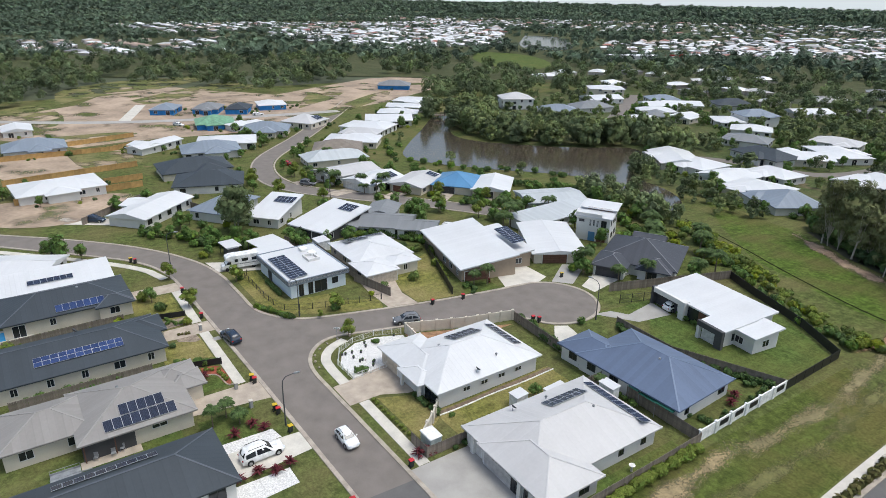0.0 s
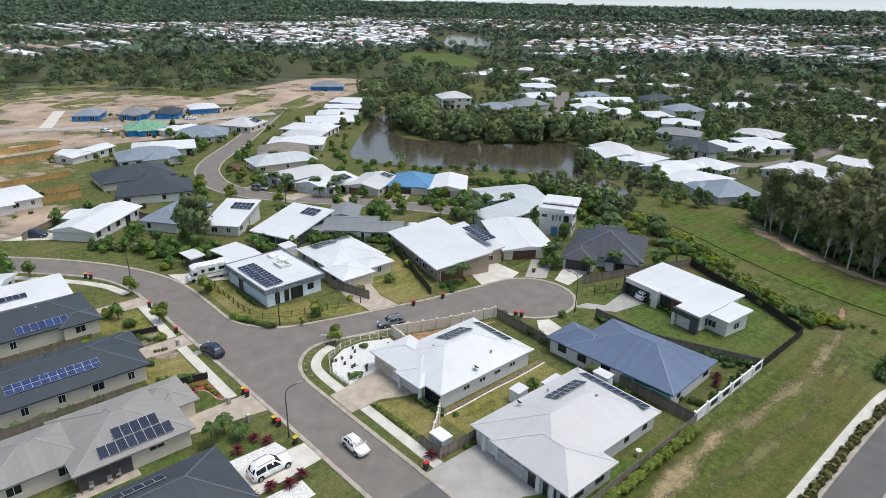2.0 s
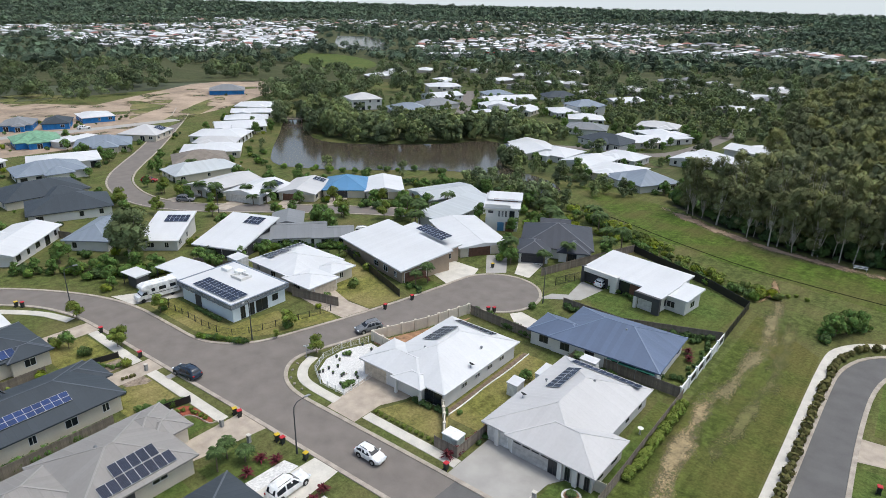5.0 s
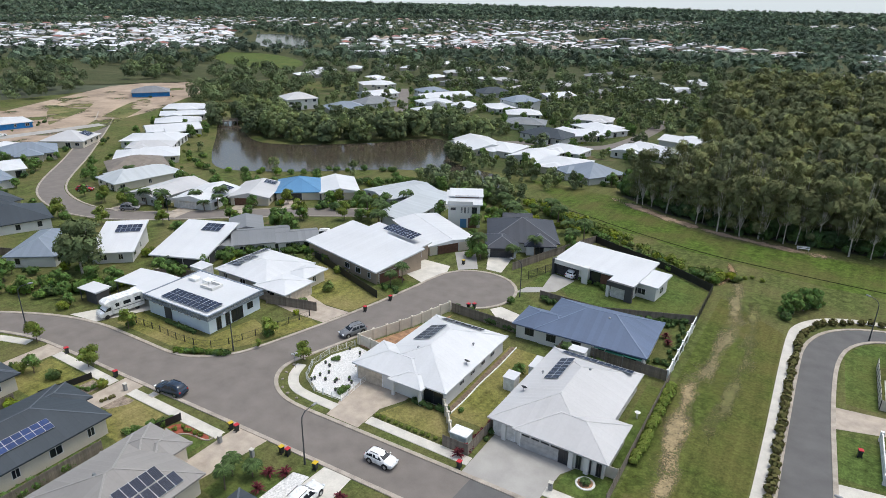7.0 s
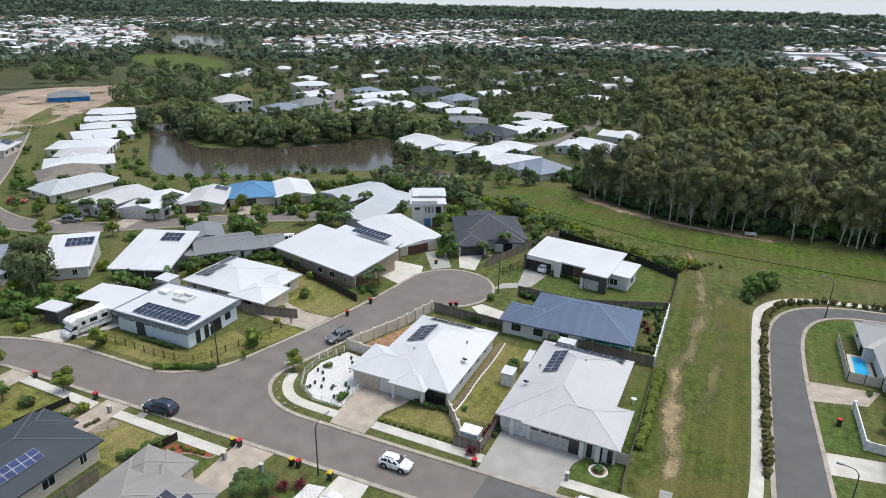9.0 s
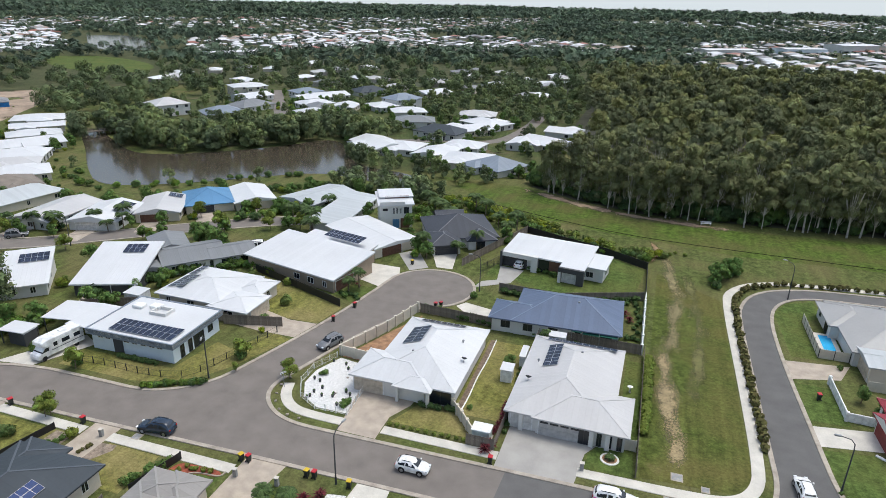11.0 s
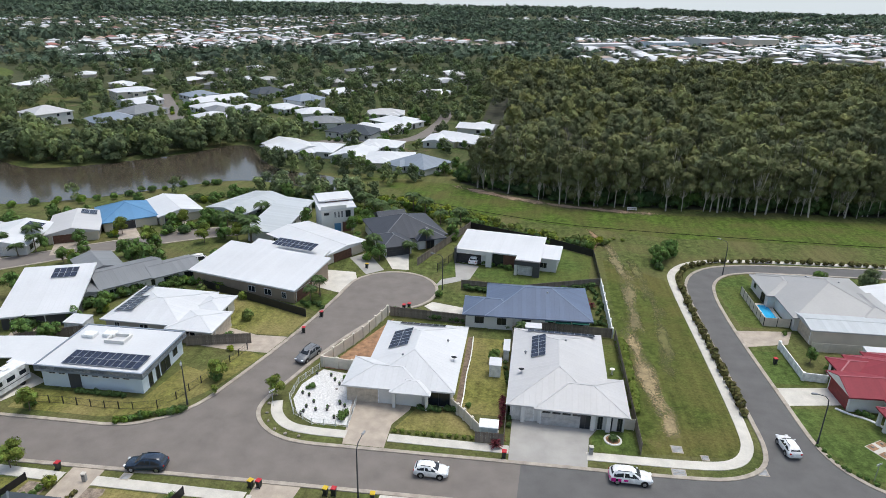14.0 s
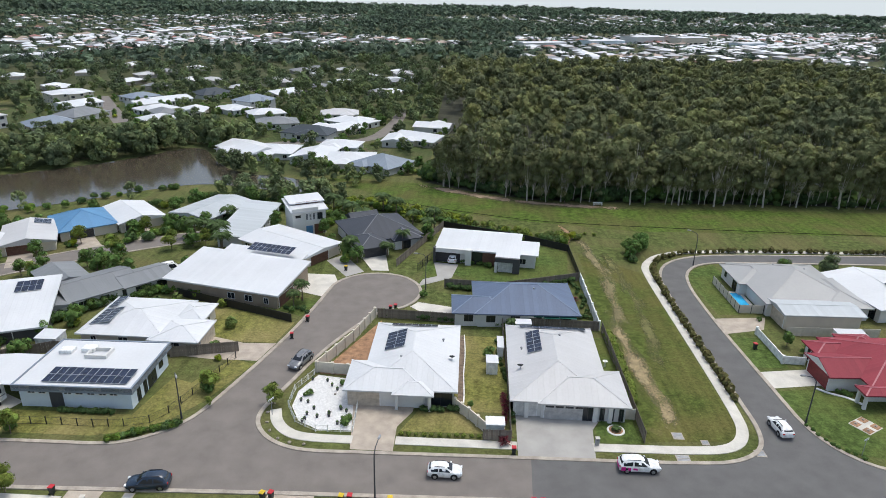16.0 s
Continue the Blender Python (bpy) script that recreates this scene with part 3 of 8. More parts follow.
for site_pts in ([(-190, -25), (-188, -2), (-158, -6), (-158, -23)], [(-226, -27), (-229, 2), (-212, 5), (-203, -23)], [(-315, 18), (-386, 89), (-330, 101), (-324, 54), (-291, 24)], [(-316, -16), (-339, 5), (-343, 30), (-404, 91), (-424, 66), (-384, -10)],
                 [(-221, 74), (-296, 159), (-271, 152), (-216, 82)], [(-300, -52), (-330, -20), (-250, -14), (-246, -52)], [(-250, 84), (-285, 128), (-330, 150), (-300, 110)]):
    patch("site_grass", site_pts, 0.16, ragged(grass_mat("weedy_grass", (0.1, 0.115, 0.04), (0.2, 0.18, 0.08), (0.3, 0.24, 0.16), 0.62), 0.09, 0.4), "weedy grass on the building site", "grass", True)
patch("vacant_lot", [(-132, -48), (-129, -12), (-112, -22), (-104, -34), (-112, -50)], 0.1, M["dirt"], "bare earth of a vacant lot", "earth", True)
patch("vacant_lot", [(-186, -44), (-196, -4), (-160, -8), (-150, -46)], 0.1, M["dirt"], "bare earth of a vacant lot", "earth", True)
M["drain_grass"] = grass_mat("drain_grass", (0.072, 0.108, 0.02), (0.102, 0.102, 0.034), (0.17, 0.13, 0.08), 0.72)
patch("drain_meadow", [(-42, 118), (-26, 100), (-8, 84), (14, 76), (40, 70), (110, 72), (240, 76), (240, 92), (108, 90), (40, 88), (20, 88), (2, 97), (-12, 112)], 0.03, M["drain_grass"], "bright green grass beside a drain", "grass")
ribbon("drain", [(-34, 97), (-15, 90), (-3, 84), (12, 78), (23, 75), (50, 72.8), (99, 72), (200, 74)], 0.42, 0.06, mat("wet_drain", (0.018, 0.02, 0.012), 1.0, spec=0.0), label="narrow overgrown drain through the grass", category="drain")


def worn_strip(name, pts, width, z, color, scale, bare, label):
    """Bare earth along a line that thins out raggedly to both sides."""
    pts = dense(pts, 1.5)
    v, f, core = [], [], []
    for i, (p, n) in enumerate(zip(pts, normals(pts))):
        ends = min(1.0, i / 6, (len(pts) - 1 - i) / 6)
        for j in range(7):
            e = p + n * width * (j / 6 - 0.5)
            v.append((e.x, e.y, gz(e.x, e.y) + z))
            core.append((1 - abs(j / 3 - 1)) * ends - 0.6 * (1 - ends))
    for i in range(len(pts) - 1):
        for j in range(6):
            c = i * 7 + j
            f.append((c, c + 7, c + 8, c + 1))
    m = mat(name + "_earth", color, 0.95, dark=0.6, scale=0.5, fine=4)
    n, k = m.node_tree.nodes, m.node_tree.links
    at = n.new("ShaderNodeAttribute")
    at.attribute_name = "core"
    along, patchy, crumbs = n.new("ShaderNodeMapping"), n.new("ShaderNodeTexNoise"), n.new("ShaderNodeTexNoise")
    along.inputs["Scale"].default_value = (1.0, 0.4, 1.0)
    patchy.inputs["Scale"].default_value, patchy.inputs["Detail"].default_value = scale, 6
    crumbs.inputs["Scale"].default_value, crumbs.inputs["Detail"].default_value = 3.0, 8
    crumbs.inputs["Roughness"].default_value = 0.75
    co = n["Texture Coordinate"].outputs["Object"]
    k.new(co, along.inputs["Vector"])
    k.new(along.outputs[0], patchy.inputs["Vector"])
    k.new(co, crumbs.inputs["Vector"])
    last = patchy.outputs[0]
    for source, share in ((at.outputs["Fac"], 0.45), (crumbs.outputs[0], 1.0)):
        ad = n.new("ShaderNodeMath")
        ad.operation = "MULTIPLY_ADD"
        k.new(source, ad.inputs[0])
        ad.inputs[1].default_value = share
        k.new(last, ad.inputs[2])
        last = ad.outputs[0]
    mr = n.new("ShaderNodeMapRange")
    mr.inputs[1].default_value, mr.inputs[2].default_value = bare + 0.43, bare + 0.68
    mr.inputs[4].default_value = 0.85
    k.new(last, mr.inputs[0])
    k.new(mr.outputs[0], n["Principled BSDF"].inputs["Alpha"])
    me = mesh(name, v, f, m)
    me.attributes.new("core", "FLOAT", "POINT").data.foreach_set("value", core)
    return tagged(new(name, me), label, "earth", kind="structure")


TRACK = [(26.6, -6), (26.8, 2), (26.4, 10), (26.2, 18), (27.2, 28), (28.2, 40), (27.6, 52), (26, 62), (23.6, 71)]
worn_strip("worn_track", TRACK, 5.0, 0.055, (0.2, 0.17, 0.085), 0.35, 0.8, "patchy bare earth along a grass strip")
worn_strip("worn_verge", [(28.2, -7), (27.6, -3), (27.2, 2), (26.8, 8), (26.3, 14), (25.9, 20), (25.9, 28)], 4.6, 0.06, (0.3, 0.235, 0.13), 0.4, 0.77, "patchy bare earth in the grass")
worn_strip("wheel_track", [(30, 2), (30.6, 16), (31.4, 30), (31.2, 46), (28, 62)], 4.0, 0.05, (0.13, 0.125, 0.045), 0.5, 0.76, "faint dry wheel track in the grass")
worn_strip("dirt_verge", [(-16, 112), (-5, 104.5), (6, 97.5), (20, 91.6), (33, 89.2), (44, 88.6)], 4.2, 0.06, (0.33, 0.24, 0.165), 0.3, 0.6, "bare reddish earth along the edge of a wood")
worn_strip("dirt_crossing", [(23.0, 58), (23.4, 61), (24.9, 66.6), (23.6, 71), (22, 75)], 1.8, 0.07, (0.27, 0.18, 0.1), 0.5, 0.66, "orange earth where a track crosses a drain")

SOUTH = [(-112, -60), (-97, -46.5), (-82.7, -32.6), (-73.2, -24), (-63.6, -20.7), (-54.6, -20.2), (-38, -19.7), (-21, -19.1), (-7, -18.8), (7, -18.5), (30, -18), (75, -17.3)]
NORTH = [(-118, -60), (-105, -46), (-97.3, -37.2), (-85, -25), (-72.7, -16.8), (-61, -12.6), (-48.4, -12.4), (-36, -12), (-15, -11.9), (5, -11.6), (35, -11), (75, -10.6)]
B_WEST = [(-40.5, -12.4), (-36.8, -10.6), (-33.5, -7.5), (-31.8, -3.3), (-27.3, 12.7), (-24.9, 25.5), (-23.5, 34)]
B_EAST = [(-17, -12), (-20, -11.5), (-22.8, -10), (-24.9, -7.3), (-25.1, -4.2), (-23.7, -0.3), (-21.1, 8.7), (-18.5, 15.3), (-14.3, 23.8), (-12, 27)]
C_WEST = [(29.4, -11.3), (34, -10.4), (37.3, -8), (38.4, -4), (38.3, 2), (38.2, 35.7), (38.6, 43.5), (41.5, 50.5), (48, 55), (60, 57), (120, 60)]
C_EAST = [(50, -11), (46.5, -8), (44.6, -3.5), (44.2, 4.6), (43, 27.6), (43.3, 42), (46, 48.5), (51, 51.8), (60, 52.6), (120, 55)]
D_LINE = [(-420, 222), (-331, 155), (-265, 120), (-242, 104), (-200, 70), (-178, 52), (-160, 36), (-146, 26.5), (-126, 21), (-111, 22.5), (-98, 32), (-80, 48), (-66, 57.5), (-57, 62)]
between("road_main", SOUTH, NORTH, 0.03, M["asphalt"], 90)
between("road_court", B_WEST, B_EAST, 0.036, M["asphalt"])
between("road_side", C_WEST, C_EAST, 0.042, M["asphalt_dark"], 70)
patch("road_newer", [(8.6, -18.4), (30, -17.95), (75, -17.25), (75, -10.75), (50, -11.0), (30, -11.25), (9.0, -11.6)], 0.05, M["asphalt_dark"], "darker newer asphalt on the street", "road")
BULB = (-15.6, 32.4, 8.3)
patch("road_bulb", [(BULB[0] + BULB[2] * math.cos(a * math.pi / 16), BULB[1] + BULB[2] * math.sin(a * math.pi / 16)) for a in range(32)], 0.05, M["asphalt"], "grey asphalt turning circle", "road")
ribbon("road_upper", D_LINE[2:], 7.0, 0.04, M["asphalt"], label="grey asphalt estate road", category="road")
ribbon("road_lakeside", [(-205, 285), (-176, 241), (-152, 205)], 7.0, 0.06, M["asphalt"], label="grey asphalt street beyond the lake", category="road")
ribbon("road_grove", [(-84, 163), (-61, 176), (-38, 177), (-32, 215), (-33, 260)], 6.0, 0.06, M["asphalt"], label="grey asphalt street", category="road")
ribbon("road_site", [(-300, -80), (-267, -29.6), (-253, -2), (-242.5, 34.6), (-236.4, 70.2), (-234, 98)], 6.5, 0.17, M["drive_grey"], label="pale dusty street through a building site", category="road")
ribbon("footpath", [(-254.8, 4.7), (-297.4, 19.7)], 5.0, 0.19, M["path"], label="pale new concrete drive on a building site", category="footpath")
KERB = "pale concrete kerb and gutter"
arc = [(BULB[0] + (BULB[2] + 0.1) * math.cos(radians(a)), BULB[1] + (BULB[2] + 0.1) * math.sin(radians(a))) for a in range(168, -62, -10)]
for line in (SOUTH, NORTH[:7] + B_WEST[:-1] + arc + B_EAST[-2::-1] + [(-12, -11.9), (5, -11.6), (29.4, -11.3)] + C_WEST[1:], C_EAST[::-1] + [(55, -11.4), (75, -10.9)]):
    ribbon("kerb", line, 0.55, 0.0, M["kerb"], 1.2, 0.13, KERB, "kerb")
for s in (-1, 1):
    d = dense(D_LINE[2:], 4.0)
    ribbon("kerb", [p + n * s * 3.6 for p, n in zip(d, normals(d))][::3], 0.5, 0.0, M["kerb"], 3.0, 0.12, KERB, "kerb")
PATHS = "pale concrete footpath beside the street"
for line in ([(-7.2, -9.4), (7.5, -9.4)], [(16.7, -9.1), (30.2, -8.9), (34, -8), (36, -5.5), (36.7, -2), (36.8, 12), (36.5, 44.4), (37.4, 50), (42, 55.6), (52, 58.6), (120, 61.8)],
             [(-23.3, -4.2), (-22.4, -7), (-20, -9.2), (-16.7, -9.6), (-12.4, -9.6)], [(-55.4, -21.6), (-41.4, -21.7)], [(-37.6, -21.7), (-20.3, -21.6)], [(-62, -22), (-70, -24.5), (-84, -37), (-98, -51)]):
    ribbon("footpath", line, 1.45, 0.05, M["path"], 1.5, 0.02, PATHS, "footpath")
for pts, m, label in (
        ([(-13.7, -1.0), (-5.4, -1.0), (-5.6, -3.5), (-7.3, -6.8), (-7.3, -11.4), (-12.4, -11.4)], "aggregate", "tan exposed-aggregate driveway"),
        ([(7.7, -2.4), (19.2, -2.4), (17.2, -5.7), (16.6, -11.5), (7.5, -11.8)], "drive_grey", "grey concrete driveway"),
        ([(-20, -29), (-16.3, -29), (-14.8, -19.1), (-19.9, -19.2)], "aggregate", "tan concrete driveway"),
        ([(-41.2, -31), (-37.8, -31), (-37.4, -19.9), (-41.2, -19.9)], "aggregate", "tan concrete driveway"),
        ([(-59.4, -31), (-55.8, -31), (-55.4, -20.4), (-59.2, -20.5)], "aggregate", "tan concrete driveway"),
        ([(-7, -32), (-1.2, -32), (-2.2, -19), (-6, -19)], "path", "pale concrete driveway"),
        ([(-44, 8.2), (-38.6, 14), (-33, 12.2), (-28, 12.4), (-29.3, 7.2), (-36, 7.2)], "aggregate", "tan concrete driveway"),
        ([(-33, 33), (-31.5, 40), (-24.3, 39.6), (-23, 36), (-24.6, 29.6)], "path", "pale concrete driveway"),
        ([(-27.5, 47), (-24.5, 50.5), (-19, 41.5), (-22, 38.8)], "drive_grey", "grey concrete driveway"),
        ([(-22, 52), (-16.5, 54.5), (-14.2, 42.2), (-17.5, 42.2)], "path", "pale concrete driveway"),
        ([(-8.0, 35.2), (-7.2, 38.6), (-4.6, 40.2), (-5.6, 47.5), (-0.6, 46.4), (-1.8, 39.5)], "drive_grey", "pale concrete driveway"),
        ([(-8.6, 26.6), (-7.4, 28.5), (-1.4, 27), (-1.2, 23.2), (-5, 23.2)], "path", "pale concrete driveway"),
        ([(43.6, 21), (43.2, 26.3), (52.4, 27.4), (50.3, 22.9)], "aggregate", "tan concrete driveway"),
        ([(44.2, 5.4), (44, 9.6), (51.8, 10.9), (52.2, 6.8)], "path", "pale concrete driveway"),
        ([(-66, -13.5), (-60, -12.6), (-56.2, -4.8), (-60, -3)], "path", "pale concrete driveway"),
        ([(-112, -33), (-108, -37), (-98, -22), (-102, -20)], "path", "pale concrete driveway")):
    patch("driveway", pts, 0.06, M[m], label, "driveway")
for pts, m in (([(-6.9, -7.6), (-4.9, -3.2), (1.2, -3), (4.0, -7.4)], "dry"), ([(-0.3, -3), (-0.2, 17), (7.0, 17), (6.9, -3)], "dry"), ([(17.4, -8.1), (17.6, -5.5), (19.4, -2.2), (22.6, -1.5), (22.9, -8.1)], "lawn"),
               ([(20.7, -1), (20.7, 18), (23, 18), (23, -1)], "lawn"), ([(-9, 30), (-5, 40), (-1, 41.5), (4, 34), (20, 37), (22.4, 55), (10, 62), (0, 63), (-6, 52)], "lawn"),
               ([(-36.5, 1), (-33, 7.5), (-29.5, 6.4), (-33, -3), (-37, -9), (-44, -11), (-57, -11), (-57, -6.5), (-41, -6.6), (-39.5, 2)], "dry"),
               ([(-39, 12.6), (-28.2, 12.6), (-26.9, 19.4), (-38.5, 23.7), (-47.5, 27.0), (-44, 20)], "dry"), ([(-31, 24), (-26.4, 21.6), (-24.8, 28.6), (-29, 29)], "lawn"),
               ([(-14.6, -29), (-14.4, -22.5), (-7.5, -22.5), (-7.3, -29)], "lawn"), ([(-36.6, -29), (-36.6, -22.6), (-29.5, -22.6), (-29.5, -29)], "dry"), ([(-28.8, -28.6), (-28.8, -22.6), (-20.8, -22.6), (-20.8, -28)], "lawn"),
               ([(-55, -29.6), (-55, -22.7), (-42, -22.7), (-42, -29.6)], "dry"), ([(-30, -45), (-30, -31), (-24, -30), (-24, -46)], "lawn"), ([(-14.6, -45), (-14.6, -31), (-9.6, -31), (-9.6, -46)], "lawn"),
               ([(44.6, 28), (44.2, 43), (46.6, 47.6), (51.5, 50.6), (52, 44), (48.2, 41), (48.3, 28)], "lawn"), ([(44.2, 11), (43.6, 20), (49, 20), (49, 11)], "lawn"), ([(45, -2), (44.6, 4.8), (53, 6), (68, 4), (68, -9), (55, -10), (48, -8)], "lawn"),
               ([(24, 18), (23.4, -7.6), (33.5, -7), (35.8, -4), (35.6, 45), (24.5, 54)], "meadow")):
    patch("lawn", pts, 0.035, M[m], "short mown lawn", "grass")
patch("pebble_garden", [(-21.4, -3.4), (-19.8, -6.4), (-17, -8), (-12.8, -7.9), (-13.2, 3.2), (-19.6, 4.2), (-21.4, 0)], 0.045, M["pebbles"], "white pebble garden bed", "garden")
patch("garden_bed", [(-19.6, 4.6), (-13, 4.2), (-12.8, 21.2), (-15.4, 15)], 0.045, M["mulch"], "brown bark mulch garden bed", "garden")
patch("garden_bed", [(-0.9, -32), (2.8, -32), (2.3, -22.5), (-0.6, -22.5)], 0.05, M["pebbles"], "white pebble garden bed", "garden")
patch("garden_bed", [(-27.2, -26.2), (-26.9, -22.6), (-23.9, -22.4), (-21.0, -22.4), (-20.9, -23.4), (-23.6, -23.5), (-25.0, -24.3), (-25.2, -26.4)], 0.05, mat("brick_red_mulch", (0.26, 0.07, 0.04), 0.95, dark=0.6, scale=1.2, fine=18, bump=0.5), "brick-red mulch garden bed", "garden", True)
ribbon("bed_edging", [(-25.1, -26.6), (-24.9, -24.2), (-23.6, -23.35), (-20.8, -23.25), (-20.7, -22.3)], 0.16, 0.03, M["kerb"], 0.5, 0.1, "pale concrete garden edging", "edging")
for pts in ([(-39.4, -26.0), (-39.2, -23.1), (-35.5, -22.7), (-35.3, -23.6), (-36.6, -25.8)], [(-44.8, -27.8), (-44.5, -22.8), (-42.0, -22.9), (-41.8, -27.8)]):
    patch("garden_bed", pts, 0.05, mat("stony_mulch", (0.25, 0.2, 0.155), 0.95, dark=0.45, scale=1.8, fine=7, bump=0.6), "stony brown garden bed beside a driveway", "garden")
patch("garden_bed", [(-8.8, -30), (-8.4, -21.6), (-6.3, -21.2), (-6.3, -30)], 0.05, M["pebbles"], "white pebble bed beside a driveway", "garden")
patch("garden_bed", [(0.15, -2.6), (0.15, 17), (0.8, 17.2), (1.0, 11), (0.75, 6), (0.95, 1), (0.8, -2.8)], 0.05, mat("grey_brown_bark", (0.17, 0.125, 0.09), 0.95, dark=0.5, scale=1.5, fine=9, bump=0.5), "brown bark bed along a house wall", "garden")
ribbon("bed_edging", [(0.9, 17.2), (1.1, 11), (0.85, 6), (1.05, 1), (0.9, -2.8)], 0.14, 0.03, M["white_paint"], 0.5, 0.12, "white painted garden edging", "edging")


haze = bpy.data.materials.new("pale_horizon_cloud")
haze.use_nodes = True
hb = haze.node_tree.nodes["Principled BSDF"]
hb.inputs["Base Color"].default_value = (0, 0, 0, 1)
hb.inputs["Emission Color"].default_value = (0.86, 0.9, 0.94, 1)
hb.inputs["Emission Strength"].default_value = 0.66
ring = [(4850 * math.cos(k * math.pi / 24), 4850 * math.sin(k * math.pi / 24)) for k in range(48)]
tagged(new("backdrop", mesh("backdrop", [(x, y, z) for z in (-20, 260) for x, y in ring], [((k + 1) % 48, k, k + 48, (k + 1) % 48 + 48) for k in range(48)], haze)), "pale overcast sky low over the horizon", "sky", kind="structure")

# ---- houses ----
M["grey_light"] = mat("light_grey_roof", (0.36, 0.355, 0.345), 0.45, dark=0.93, scale=0.12, fine=3)
WINDOW = {}


def window_mesh(w, h, material):
    key = (w, h, material)
    if key not in WINDOW:
        bm = bmesh.new()
        for x0, z0, x1, z1 in ((-w / 2, 0, w / 2, 0.07), (-w / 2, h - 0.07, w / 2, h), (-w / 2, 0.07, -w / 2 + 0.07, h - 0.07), (w / 2 - 0.07, 0.07, w / 2, h - 0.07), (-0.03, 0.07, 0.03, h - 0.07)):
            box(bm, x0, -0.05, z0, x1, 0.03, z1)
        WINDOW[key] = (bm_mesh("window_frame", bm, M[material]), bm_mesh("pane", boxed(-w / 2 + 0.06, -0.02, 0.06, w / 2 - 0.06, 0.0, h - 0.06), M["glass"]))
    return WINDOW[key]


def add_window(h, x, y, z, turn, w, hh, material="frame_white"):
    fr, pane = window_mesh(w, hh, material)
    ob = put("window", fr, h, pose(x, y, z, 0, 0, turn))
    put("pane", pane, ob, Matrix())
    return ob


def hip_roof(bm, caps, cx, cy, l, w, e, pitch, kind):
    """A solid hip or gable roof over a rectangle, with its fascia, and its ridge and hip lines in caps."""
    t = math.tan(radians(pitch))
    turn = w > l
    a, b = (w / 2, l / 2) if turn else (l / 2, w / 2)
    def at(u, v, z):
        return (cx - v, cy + u, z) if turn else (cx + u, cy + v, z)
    r = a if kind == "gable" else max(0.05, a - b)
    top = e + b * t
    lo = [bm.verts.new(at(u, v, e - 0.2)) for u, v in ((-a, -b), (a, -b), (a, b), (-a, b))]
    hi = [bm.verts.new(at(u, v, e)) for u, v in ((-a, -b), (a, -b), (a, b), (-a, b))]
    p, q = bm.verts.new(at(-r, 0, top)), bm.verts.new(at(r, 0, top))
    bm.faces.new(lo[::-1])
    for i in range(4):
        bm.faces.new((lo[i], lo[(i + 1) % 4], hi[(i + 1) % 4], hi[i]))
    for f in ((hi[0], hi[1], q, p), (hi[2], hi[3], p, q), (hi[1], hi[2], q), (hi[3], hi[0], p)):
        bm.faces.new(f)
    for m, n in ((p, q),) + (((p, hi[0]), (p, hi[3]), (q, hi[1]), (q, hi[2])) if kind == "hip" else ()):
        if (m.co - n.co).length > 0.3:
            caps.append((m.co + Vector((0, 0, 0.02)), n.co + Vector((0, 0, 0.02))))


def slab_roof(bm, cx, cy, l, w, e, rise, thick=0.28):
    """A single-pitch roof that rises towards +y by that much."""
    z = [e, e, e + rise, e + rise]
    c = ((-l / 2, -w / 2), (l / 2, -w / 2), (l / 2, w / 2), (-l / 2, w / 2))
    lo = [bm.verts.new((cx + x, cy + y, k - thick)) for (x, y), k in zip(c, z)]
    hi = [bm.verts.new((cx + x, cy + y, k)) for (x, y), k in zip(c, z)]
    bm.faces.new(lo[::-1])
    bm.faces.new(hi)
    for i in range(4):
        bm.faces.new((lo[i], lo[(i + 1) % 4], hi[(i + 1) % 4], hi[i]))


LOTS = []


